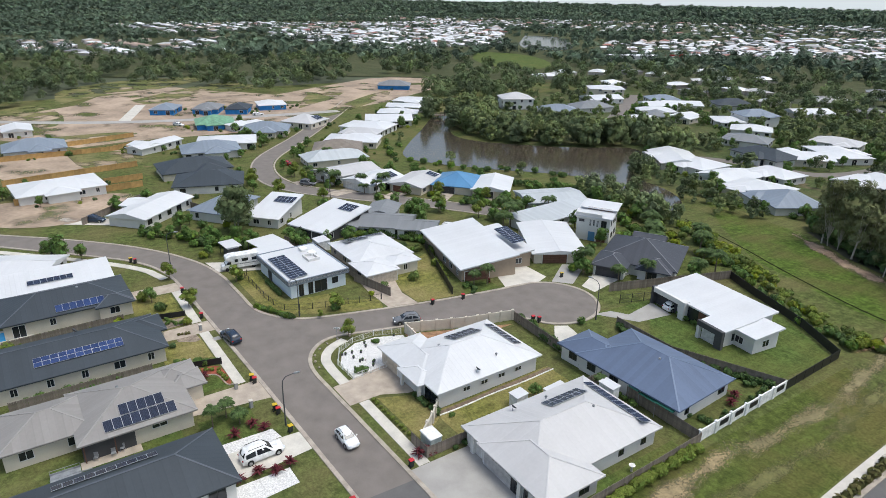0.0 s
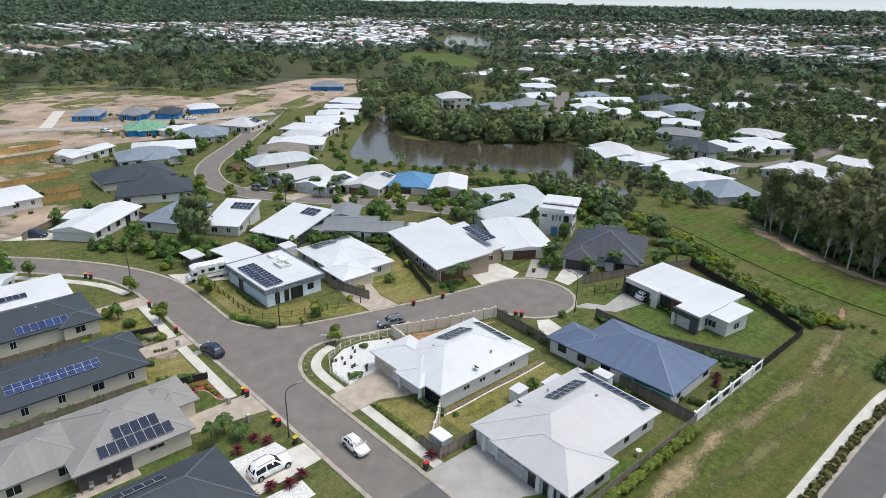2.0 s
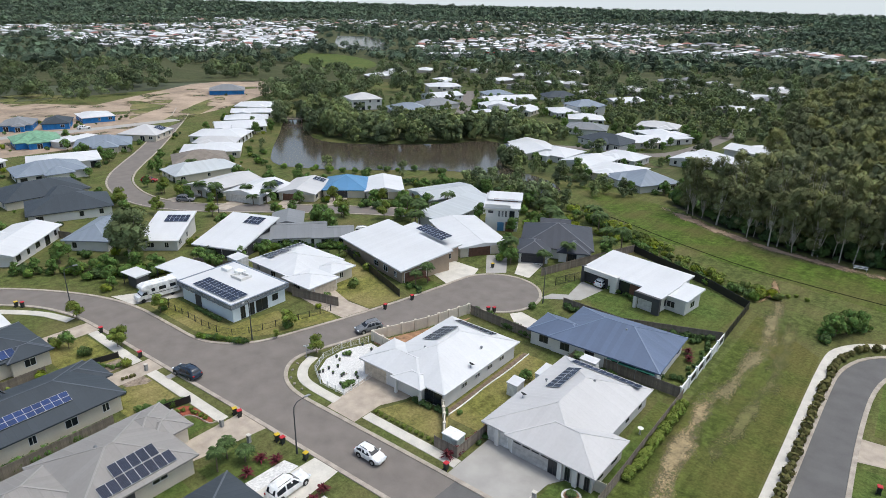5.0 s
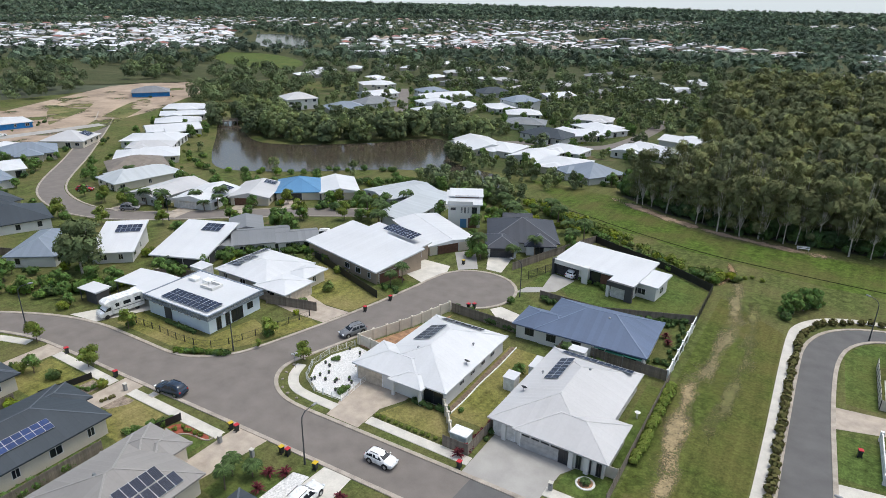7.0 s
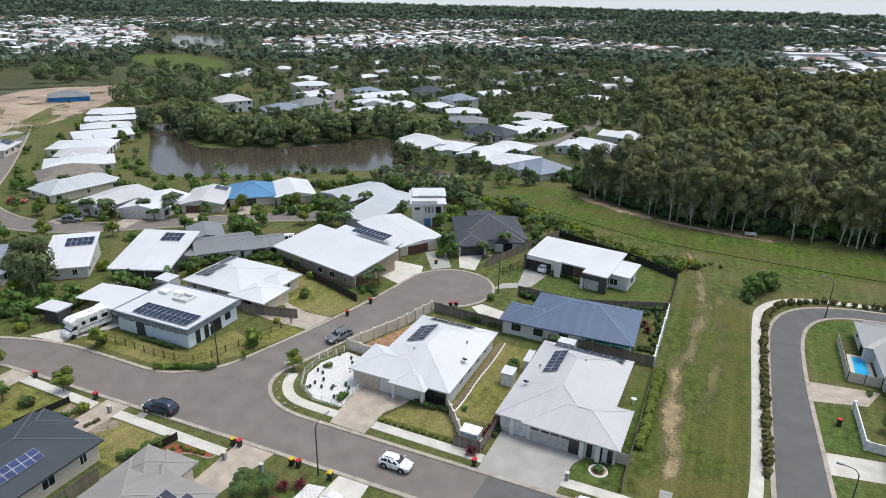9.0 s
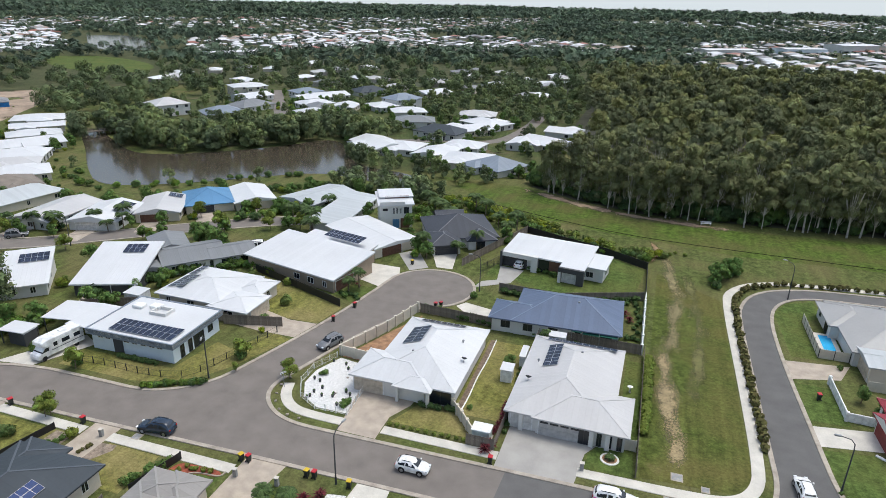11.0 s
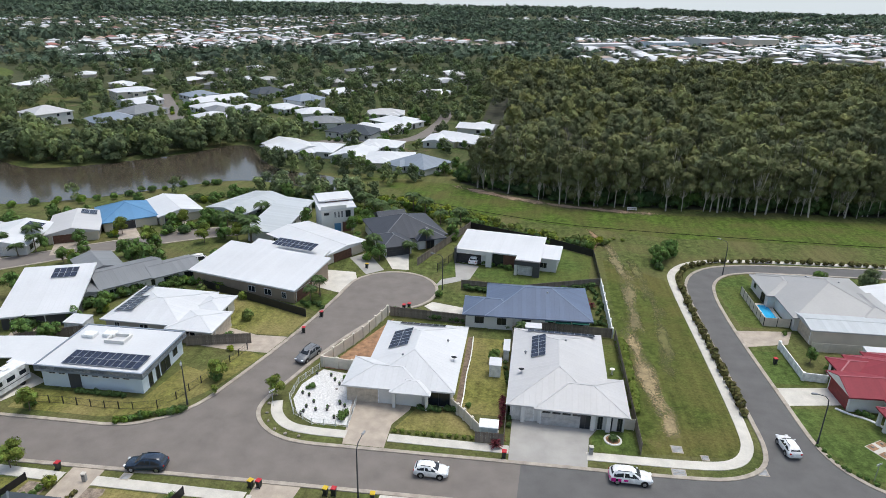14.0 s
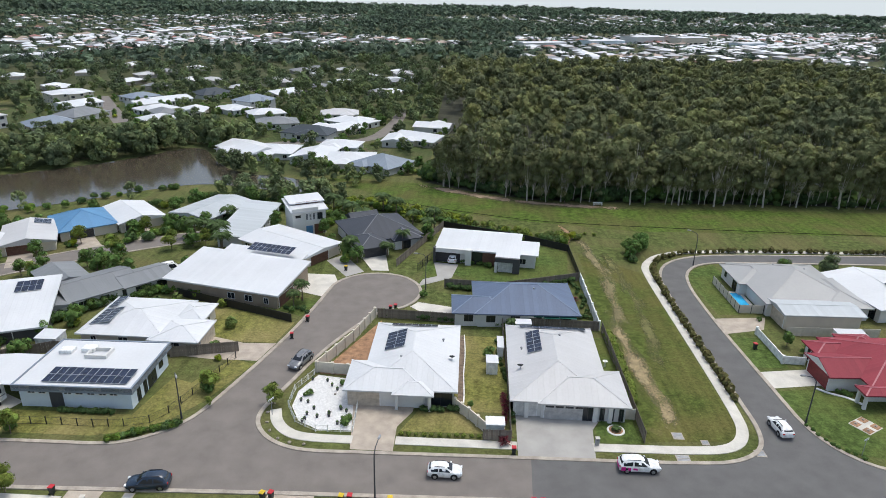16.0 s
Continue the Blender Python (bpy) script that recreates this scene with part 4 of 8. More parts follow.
def house(rects, kind, pitch, roof, wall, eave, label, far=False, bare=(), porches=()):
    """A house whose roof covers the rectangles (x, y, turn, length, width); the first is the main one, the rest are wings."""
    x0, y0, rot, l0, w0 = rects[0]
    rng = random.Random(round(x0 * 7 + y0 * 13))
    h = thing("house", x0, y0, rot, label, "house")
    back = Matrix.Rotation(radians(-rot), 2)
    if far and len(rects) == 1 and l0 > 12:
        # most of the farther houses have a wing on one side
        side, along = rng.choice((-1, 1)), rng.uniform(-0.22, 0.22) * l0
        off = Matrix.Rotation(radians(rot), 2) @ Vector((along, side * (w0 / 2 - 2.0)))
        rects = [*rects, (x0 + off.x, y0 + off.y, rot, l0 * rng.uniform(0.36, 0.5), rng.uniform(8.0, 9.5))]
    main_kind = kind
    caps = []
    plan = []
    for i, (x, y, _, l, w, *own) in enumerate(rects):
        kind = own[0] if own else main_kind
        rbm = bmesh.new()
        d = back @ Vector((x - x0, y - y0))
        plan.append((d.x, d.y, l, w))
        LOTS.append((x, y, rot, l, w))
        lift = 0.0 if i == 0 else -0.04 * i
        e = eave + lift
        top = e
        if kind in ("hip", "gable"):
            hip_roof(rbm, caps, d.x, d.y, l, w, e, pitch, kind)
        elif kind == "skillion":
            slab_roof(rbm, d.x, d.y, l, w, e, w * math.tan(radians(pitch)))
            top = e + w * math.tan(radians(pitch))
        else:
            box(rbm, d.x - l / 2, d.y - w / 2, e - 0.5, d.x + l / 2, d.y + w / 2, e)
            for q in ((-l / 2, -w / 2, l / 2, -w / 2 + 0.25), (-l / 2, w / 2 - 0.25, l / 2, w / 2), (-l / 2, -w / 2 + 0.25, -l / 2 + 0.25, w / 2 - 0.25), (l / 2 - 0.25, -w / 2 + 0.25, l / 2, w / 2 - 0.25)):
                caps.append(((d.x + q[0], d.y + q[1], e - 0.8), (d.x + q[2], d.y + q[3], e + 0.1)))
        part("roof", rbm, M[roof], h)
        if i in porches:
            for sx in (-1, 1):
                for sy in (-1, 1):
                    px, py = d.x + sx * (l / 2 - 0.55), d.y + sy * (w / 2 - 0.55)
                    part("porch_post", boxed(px - 0.2, py - 0.2, -0.2, px + 0.2, py + 0.2, e - 0.15, 0.02), M[wall], h, "square rendered porch post")
            continue
        o = 0.55
        wb = bmesh.new()
        a, b, c, f = d.x - l / 2 + o, d.y - w / 2 + o, d.x + l / 2 - o, d.y + w / 2 - o
        v = box(wb, a, b, -0.3, c, f, e - 0.15)
        if kind == "skillion":
            for k in (6, 7):
                v[k].co.z = top - 0.3 - 0.5 * math.tan(radians(pitch))
        part("wall", wb, M[wall], h)
        frame_m = "frame_dark" if wall in ("white_wall", "ice_wall") and rng.random() < 0.5 else "frame_white"
        for turn, length, px, py in ((0, c - a, 0, b), (180, c - a, 0, f), (90, f - b, c, 0), (-90, f - b, a, 0)):
            if (i, turn) in bare:
                continue
            n = max(1, int(length / 3.6))
            for j in range(n):
                u = (j + 0.5) / n * length - length / 2 + rng.uniform(-0.3, 0.3)
                tall = rng.random()
                w_, h_, z_ = (1.8, 2.05, 0.05) if tall < 0.2 else ((1.5, 1.2, 0.85) if tall < 0.75 else (0.9, 1.2, 0.85))
                wx, wy = ((a + c) / 2 + (u if turn == 0 else -u), py) if px == 0 else (px, (b + f) / 2 + u)
                hidden = any(abs(wx - q[0]) < q[2] / 2 - 0.4 and abs(wy - q[1]) < q[3] / 2 - 0.4 for q in plan[:-1])
                if not hidden and rng.random() < (0.8 if not far else 0.75):
                    add_window(h, wx, wy, z_, turn, w_, h_, frame_m)
                    if eave > 4.5:
                        add_window(h, wx, wy, z_ + 2.9, turn, w_, 1.2, frame_m)
    for i, (m, n) in enumerate(caps):
        bm = bmesh.new()
        if main_kind == "flat":
            box(bm, *m, *n)
            part("parapet", bm, M["blue_grey_roof"], h)
        elif not far:
            beam(bm, m, n, 0.2, 0.03)
            part("ridge_cap", bm, M[roof + "_cap"] if roof + "_cap" in M else M[roof], h)
    h["plan"] = [l0, w0, eave, pitch]
    return h


SOLAR = {}


def solar(h, side, u, v, nu, nv, cells="panel", l=1.0, w=1.66):
    """A field of panels on the roof over one side of the main rectangle (0: -y, 1: +x, 2: +y, 3: -x): u along the eave, v up the slope."""
    l0, w0, e, pitch = h["plan"]
    if (cells, l, w) not in SOLAR:
        bm = bmesh.new()
        for q in ((-l / 2 + 0.01, 0.01, l / 2 - 0.01, 0.03), (-l / 2 + 0.01, w - 0.03, l / 2 - 0.01, w - 0.01), (-l / 2 + 0.01, 0.03, -l / 2 + 0.03, w - 0.03), (l / 2 - 0.03, 0.03, l / 2 - 0.01, w - 0.03)):
            box(bm, q[0], q[1], -0.02, q[2], q[3], 0.03)
        SOLAR[cells, l, w] = (bm_mesh("panel_frame", bm, M["panel_frame"]), bm_mesh("cell_sheet", boxed(-l / 2 + 0.025, 0.025, -0.01, l / 2 - 0.025, w - 0.025, 0.02), M[cells]))
    half = w0 / 2 if side in (0, 2) else l0 / 2
    base = pose(0, 0, 0, 0, 0, side * 90) @ Matrix.Translation((0, -half, e)) @ pose(0, 0, 0, pitch)
    fr, ce = SOLAR[cells, l, w]
    for i in range(nu):
        for j in range(nv):
            ob = put("solar_panel", fr, h, base @ Matrix.Translation((u + (i - (nu - 1) / 2) * l, v + j * w, 0.14)))
            put("cell_sheet", ce, ob, Matrix())


def garage(h, side, u, width, material, inset=0.55, height=2.15, box_of=None, lights=0):
    """A panelled garage door in a wall of the main rectangle, or of the rectangle box_of (x, y, length, width) in the house's own frame."""
    l0, w0, e, pitch = h["plan"]
    cx, cy, l, w = box_of or (0, 0, l0, w0)
    half = w / 2 if side in (0, 2) else l / 2
    bm = bmesh.new()
    for i in range(4):
        box(bm, -width / 2, -0.06, i * height / 4 + 0.01, width / 2, 0.02, (i + 1) * height / 4 - 0.01)
    door = part("garage_door", bm, M[material], h, "panelled garage door")
    door.matrix_basis = Matrix.Translation((cx, cy, 0.05)) @ pose(0, 0, 0, 0, 0, side * 90) @ Matrix.Translation((u, -half + inset, 0))
    fb = bmesh.new()
    box(fb, -width / 2 - 0.12, -0.05, 0, -width / 2, 0.02, height + 0.12)
    box(fb, width / 2, -0.05, 0, width / 2 + 0.12, 0.02, height + 0.12)
    box(fb, -width / 2, -0.05, height, width / 2, 0.02, height + 0.12)
    if lights:
        for i in range(lights):
            q = width / lights
            pane = part("door_light", boxed(-width / 2 + i * q + 0.12, -0.075, height * 0.8, -width / 2 + (i + 1) * q - 0.12, -0.062, height * 0.93), M["glass"], door)
    fo = part("door_frame", fb, M["frame_white"], h)
    fo.matrix_basis = door.matrix_basis


h1 = house([(-6.2, 6.4, 89.8, 18.1, 12.8), (-9.2, 0.6, 89.8, 7.4, 11.2), (-5.6, -1.6, 89.8, 4.2, 5.4)], "hip", 19, "white_roof", "white_wall", 2.7, "white steel hip-roofed brick house with solar panels", bare=((0, -90), (1, -90), (0, 0)), porches=(2,))
h2 = house([(13.6, 6.2, 88.8, 20.3, 13.2), (16.3, -0.0, 88.8, 8.6, 11.8)], "hip", 19, "cream_roof", "white_wall", 2.6, "large off-white hip-roofed house with a double garage", bare=((0, -90), (1, -90)))
h3 = house([(10.8, 26.5, 2.1, 17.3, 12.8), (3.4, 23.5, 2.1, 9.6, 7.0)], "hip", 22, "steel_blue_roof", "white_wall", 2.6, "blue-grey hip-roofed house with white walls")
h4 = house([(3.6, 51.4, -7.8, 17.1, 10.1), (9.4, 46.6, -7.8, 4.8, 7.8), (12.3, 48.6, -7.8, 6.6, 6.6)], "skillion", 4, "white_roof", "white_wall", 3.2, "modern white house with a low flat roof", bare=((0, 0), (1, 0)))
h5 = house([(-18.9, 61.5, 28, 15.4, 15.4), (-19.6, 53.0, 28, 7.0, 8.4), (-13.2, 58.1, 28, 6.8, 7.4), (-23.5, 69.0, 28, 7.0, 6.0, "gable")], "hip", 22, "charcoal_roof", "white_wall", 2.6, "charcoal hip-roofed house with a dark garage door", bare=((0, 0), (1, 0)))
h6 = house([(-40.4, 32.3, -13.8, 23.0, 12.4), (-38.6, 40.3, -13.8, 16.9, 5.9)], "skillion", 7, "white_roof", "tan_wall", 3, "off-white low-pitched house with rooftop solar panels", bare=((0, 90),))
h7 = house([(-36.0, 51.6, -31.2, 19.3, 11.7)], "gable", 6, "white_roof", "cream_wall", 2.6, "white-roofed house with a brown garage door", bare=((0, 90),))
h8 = house([(-36.4, 66.4, 29, 8.6, 8.4)], "skillion", 7, "white_roof", "white_wall", 6.0, "tall white two-storey house with slot windows", bare=((0, 0), (0, 90)))
h9a = house([(-61.9, 76.3, 68, 17.0, 12.4)], "gable", 8, "pale_roof", "white_wall", 2.6, "pale grey low gable-roofed house beside a lake")
h9b = house([(-49.4, 66.4, 92, 25.4, 8.4)], "skillion", 5, "pale_roof", "white_wall", 2.6, "long pale grey skillion-roofed house")
h10 = house([(-48.7, -0.2, 0.8, 15.5, 11.8)], "flat", 2, "white_roof", "ice_wall", 3.4, "pale blue flat-roofed house with a deep fascia", bare=((0, 0), (0, 90)))
for u in (-5.6, -4.2, -0.9, 0.6, 2.1, 3.6, 5.0):
    add_window(h10, u, -5.36, 2.0, 0, 1.0, 0.5, "frame_white")
# no recess is cut: a dark sheet on the wall stands for its shade
part("recess", boxed(-3.3, -5.42, 0, -1.6, -5.33, 2.5), M["char_wall"], h10, "dark recessed entry")
for u, z, ww, hh in ((-3.4, 0.1, 0.9, 2.3), (-1.6, 0.1, 0.9, 2.3), (0.4, 0.1, 2.4, 2.3), (3.2, 1.0, 1.2, 1.2)):
    add_window(h10, 7.21, u, z, 90, ww, hh, "frame_dark")
h11 = house([(-50.3, 15.2, -1.0, 13.6, 12.6), (-41.9, 11.4, -1.0, 7.8, 7.2), (-42.6, 17.6, -1.0, 5.6, 6.4)], "hip", 12, "white_roof", "cream_wall", 2.6, "off-white hip-roofed house with a double garage", bare=((1, 90),))
h12 = house([(-71.2, 16.4, 22, 11.7, 15.5)], "skillion", 8, "white_roof", "char_wall", 2.6, "white skillion-roofed house with solar panels", bare=((0, 0),))
h13 = house([(-85.4, 8.8, 42, 8.6, 14)], "skillion", 8, "white_roof", "white_wall", 2.6, "white skillion-roofed house with solar panels")
h14 = house([(-64.2, 27.4, 47.9, 12.2, 10.5), (-57.9, 31.6, 47.9, 9.2, 7.6), (-68.4, 20.6, 47.9, 4.7, 9.0), (-72.6, 31.0, 47.9, 7.5, 9.5)], "gable", 14, "grey_roof", "white_wall", 2.6, "grey gable-roofed house with a white carport")
h15 = house([(-96.3, 0.0, 36.9, 10.0, 15.7)], "hip", 22, "blue_grey_roof", "white_wall", 2.6, "blue-grey hip-roofed house beside a big tree")
r1 = house([(-94.2, 54.5, 30, 11, 15)], "gable", 12, "cream_roof", "cream_wall", 2.6, "cream-roofed house with solar panels", bare=((0, 0),))
r2 = house([(-88.0, 64.4, 40, 12.6, 14)], "hip", 22, "ocean_roof", "cream_wall", 2.6, "bright blue hip-roofed house with a dark garage door", bare=((0, 0),))
r3 = house([(-79.8, 71, 45, 11, 15.5)], "gable", 12, "white_roof", "cream_wall", 2.6, "white gable-roofed house near the lake", bare=((0, 0),))
r4 = house([(-101.9, 44.6, 16, 12, 15)], "gable", 12, "white_roof", "white_wall", 2.6, "white gable-roofed house behind palms", bare=((0, 0),))
r5 = house([(-115, 42.5, 4, 12, 18)], "gable", 12, "cream_roof", "white_wall", 2.6, "cream gable-roofed house near the lake")
g1 = house([(60.4, 36.9, 1.2, 16.8, 18.4), (54.6, 40.6, 1.2, 8.0, 9.4), (66.0, 33.6, 1.2, 8.0, 13.0)], "hip", 20, "grey_light", "white_wall", 2.6, "grey hip-roofed house beside a fenced pool")
g2 = house([(59.8, 26.3, 1.2, 13.5, 6.6)], "gable", 8, "pale_roof", "cream_wall", 2.9, "grey steel shed with a low gable roof", bare=((0, -90), (0, 0), (0, 180)))
g3 = house([(62.5, 9.8, 2.5, 14.5, 13.8), (57.0, 8.4, 2.5, 12.0, 6.7, "gable"), (57.6, 13.4, 2.5, 10.4, 4.4), (57.4, 2.2, 2.5, 7.2, 2.6), (61.0, 15.6, 2.5, 5.4, 5.0)], "hip", 20, "red_roof", "white_wall", 2.6, "dark red hip-roofed house with white walls", bare=((0, -90), (1, -90), (1, 180)), porches=(3,))
g4 = house([(76.4, 35.6, 9.7, 14.3, 16.1)], "gable", 8, "white_roof", "white_wall", 2.6, "white-roofed house with solar panels")
l1 = house([(-20.0, -35.4, 90, 13.2, 12.4), (-21.2, -44.4, 90, 10.4, 9.0), (-23.2, -29.6, 90, 6.4, 6.4), (-21.6, -28.6, 90, 5.0, 4.6)], "hip", 20, "warm_grey_roof", "cream_wall", 2.6, "light grey hip-roofed house with black solar panels", bare=((0, 0),))
l2 = house([(-37.5, -41, 90, 26, 12), (-40, -31, 90, 8, 6)], "hip", 20, "slate_roof", "cream_wall", 2.6, "dark slate hip-roofed house with blue solar panels")
l3 = house([(-56.5, -38.6, 90, 19, 11.5), (-52.5, -32, 90, 6, 5)], "hip", 20, "slate_roof", "cream_wall", 2.6, "dark slate hip-roofed house with blue solar panels")
l4 = house([(-66.3, -40.6, 90, 21, 8.6)], "skillion", 6, "white_roof", "white_wall", 2.6, "long white skillion-roofed house with solar panels")
l0 = house([(-3.9, -39.4, 90, 22, 10.5)], "hip", 22, "slate_roof", "white_wall", 2.6, "dark slate hip-roofed house with solar panels")
k1 = house([(-134.8, -32.0, 95.3, 21, 15)], "hip", 12, "white_roof", "white_wall", 2.6, "white hip-roofed house among trees", far=True)
k2 = house([(-102.6, -15.4, 131.9, 19.1, 10.5)], "gable", 12, "white_roof", "white_wall", 2.6, "white low gable-roofed house among trees", far=True)
k3 = house([(-141.9, 4.7, 86.7, 20.6, 15)], "hip", 20, "slate_roof", "cream_wall", 2.6, "dark slate hip-roofed house among trees", far=True)
k3b = house([(-122.3, 3.8, 70.7, 18.6, 13.9)], "hip", 20, "slate_roof", "white_wall", 2.6, "dark slate hip-roofed house among trees", far=True)
k4 = house([(-167.6, 17.0, 79.8, 19.4, 14.4)], "hip", 20, "blue_grey_roof", "white_wall", 2.6, "blue-grey hip-roofed house among trees", far=True)
k5 = house([(-180.1, 26.6, 70.6, 21, 15)], "hip", 12, "white_roof", "white_wall", 2.6, "white hip-roofed house among trees", far=True)
k6 = house([(-197.3, 47.7, 61.9, 19.0, 15)], "hip", 20, "blue_grey_roof", "cream_wall", 2.6, "blue-grey hip-roofed house among trees", far=True)
k7 = house([(-211.7, 44.4, 104.6, 16.3, 8.7)], "hip", 12, "white_roof", "white_wall", 2.6, "white hip-roofed house among trees", far=True)
k8 = house([(-184.4, 2.6, 124.0, 19.9, 7.7)], "gable", 12, "white_roof", "white_wall", 2.6, "white low gable-roofed house among trees", far=True)
k9 = house([(-206.7, 68.7, 34.7, 15.8, 15)], "hip", 20, "cream_roof", "cream_wall", 2.6, "cream hip-roofed house among trees", far=True)
k10 = house([(-222.6, 34.7, 77.6, 16.1, 15)], "hip", 20, "green_roof", "blue_wrap", 2.6, "half-built green roofed house wrapped in blue building paper", far=True)
k11 = house([(-268.5, 25.4, 60.6, 11.6, 15)], "hip", 20, "blue_grey_roof", "blue_wrap", 2.6, "blue-grey roofed house wrapped in blue building paper", far=True)
k12 = house([(-261.0, 43.0, 60.7, 12.4, 15)], "hip", 20, "grey_roof", "blue_wrap", 2.6, "grey roofed house wrapped in blue building paper", far=True)
k13 = house([(-254.1, 55.4, 60.8, 10.9, 15)], "hip", 20, "slate_roof", "blue_wrap", 2.6, "dark slate roofed house wrapped in blue building paper", far=True)
k14 = house([(-258.6, 73.0, 77.6, 13.9, 15)], "hip", 12, "white_roof", "blue_wrap", 2.6, "white roofed house wrapped in blue building paper", far=True)
k15 = house([(-298.0, 168.0, 53.9, 20.3, 15)], "hip", 20, "grey_roof", "blue_wrap", 2.6, "grey roofed house wrapped in blue building paper", far=True)
k16 = house([(-196.0, -33.0, 88.2, 18.9, 15)], "hip", 20, "blue_grey_roof", "white_wall", 2.6, "blue-grey hip-roofed house among trees", far=True)
k17 = house([(-238.3, -35.9, 89.2, 10.5, 15)], "gable", 12, "white_roof", "white_wall", 2.6, "white low gable-roofed house among trees", far=True)
w1 = house([(-182.5, 86.9, 36.0, 21, 15)], "hip", 12, "white_roof", "white_wall", 2.6, "white hip-roofed house among trees", far=True)
w2 = house([(-193.7, 103.2, 60.3, 21, 15)], "gable", 12, "white_roof", "white_wall", 2.6, "white low gable-roofed house among trees", far=True)
w3 = house([(-161.2, 68.7, 51.8, 20.5, 14.3)], "hip", 12, "white_roof", "cream_wall", 2.6, "white hip-roofed house among trees", far=True)
w4 = house([(-149.5, 56.5, 62.2, 17.5, 15)], "hip", 20, "brown_roof", "white_wall", 2.6, "brown tiled hip-roofed house among trees", far=True)
w5 = house([(-234.2, 142.7, 41.0, 21, 15)], "hip", 12, "white_roof", "white_wall", 2.6, "white hip-roofed house among trees", far=True)
w7 = house([(-206.0, 115.5, 52, 19, 12)], "hip", 14, "white_roof", "white_wall", 2.6, "white hip-roofed house beside a lake", far=True)
w8 = house([(-219.5, 129.0, 48, 20, 12)], "gable", 10, "white_roof", "cream_wall", 2.6, "white low gable-roofed house beside a lake", far=True)
w9 = house([(-172.0, 78.0, 42, 16, 11)], "hip", 16, "cream_roof", "white_wall", 2.6, "cream hip-roofed house beside a lake", far=True)
w6 = house([(-135.9, 48.4, 81.4, 21, 11.9)], "hip", 20, "pale_roof", "cream_wall", 2.6, "pale grey hip-roofed house among trees", far=True)
i1 = house([(-201.0, 184.0, 61.8, 17.0, 15)], "hip", 20, "cream_roof", "white_wall", 5.4, "cream hip-roofed house among trees", far=True)
i2 = house([(-173.5, 188.0, 54.7, 19.6, 15)], "hip", 20, "blue_grey_roof", "cream_wall", 2.6, "blue-grey hip-roofed house among trees", far=True)
i3 = house([(-174.2, 211.9, 74.6, 21, 15)], "hip", 20, "grey_roof", "white_wall", 2.6, "grey hip-roofed house among trees", far=True)
i4 = house([(-193.7, 241.5, 70.0, 21, 15)], "gable", 12, "white_roof", "white_wall", 2.6, "white low gable-roofed house among trees", far=True)
i5 = house([(-209.7, 262.4, 51.3, 21.0, 15)], "hip", 12, "white_roof", "cream_wall", 5.2, "white hip-roofed house among trees", far=True)
i6 = house([(-156.6, 262.3, 52.0, 21, 15)], "gable", 12, "white_roof", "white_wall", 2.6, "white low gable-roofed house among trees", far=True)
i7 = house([(-140.0, 221.0, 43.9, 11.0, 15)], "hip", 20, "grey_roof", "white_wall", 2.6, "grey hip-roofed house among trees", far=True)
i8 = house([(-129.4, 228.1, 10.0, 12.9, 15)], "gable", 12, "white_roof", "cream_wall", 2.6, "white low gable-roofed house among trees", far=True)
i9 = house([(-113.5, 238.3, 46.6, 13.7, 15)], "hip", 12, "white_roof", "white_wall", 2.6, "white hip-roofed house among trees", far=True)
i10 = house([(-107.1, 250.1, 61.3, 18.0, 13.6)], "hip", 20, "blue_grey_roof", "white_wall", 5, "blue-grey hip-roofed house among trees", far=True)
i11 = house([(-106.9, 298.1, 61.9, 21, 15)], "gable", 12, "white_roof", "cream_wall", 2.6, "white low gable-roofed house among trees", far=True)
i12 = house([(-143.8, 289.8, 55.1, 21, 15)], "hip", 20, "slate_roof", "white_wall", 2.6, "dark slate hip-roofed house among trees", far=True)
j1 = house([(-77.1, 150.7, -38.3, 21, 15)], "gable", 12, "white_roof", "cream_wall", 2.6, "white low gable-roofed house among trees", far=True)
j2 = house([(-66.5, 149.5, -2.4, 14.3, 15.0)], "hip", 12, "white_roof", "white_wall", 2.6, "white hip-roofed house among trees", far=True)
j3 = house([(-52.0, 142.6, -7.0, 13.3, 15)], "gable", 12, "white_roof", "white_wall", 2.6, "white low gable-roofed house among trees", far=True)
j4 = house([(-38.5, 138.0, 3.1, 16.4, 15)], "hip", 12, "white_roof", "cream_wall", 2.6, "white hip-roofed house among trees", far=True)
j5 = house([(-26.7, 131.0, -32.1, 16.2, 15)], "hip", 20, "blue_grey_roof", "white_wall", 2.6, "blue-grey hip-roofed house among trees", far=True)
j6 = house([(-63.0, 183.4, -11.3, 21, 13.7)], "hip", 20, "slate_roof", "white_wall", 2.6, "dark slate hip-roofed house among trees", far=True)
j7 = house([(-53.9, 193.0, 44.0, 17.0, 15)], "gable", 12, "white_roof", "cream_wall", 2.6, "white low gable-roofed house among trees", far=True)
j8 = house([(-50.6, 209.7, -30.5, 21, 15)], "hip", 12, "white_roof", "white_wall", 2.6, "white hip-roofed house among trees", far=True)
j9 = house([(-26.7, 173.4, -5.7, 10.1, 15)], "gable", 12, "white_roof", "white_wall", 2.6, "white low gable-roofed house among trees", far=True)
j10 = house([(-17.3, 176.8, -28.9, 20.1, 15)], "gable", 12, "white_roof", "cream_wall", 2.6, "white low gable-roofed house among trees", far=True)
j11 = house([(-79.6, 356.9, -13.8, 21, 15)], "hip", 12, "white_roof", "white_wall", 2.6, "white hip-roofed house among trees", far=True)
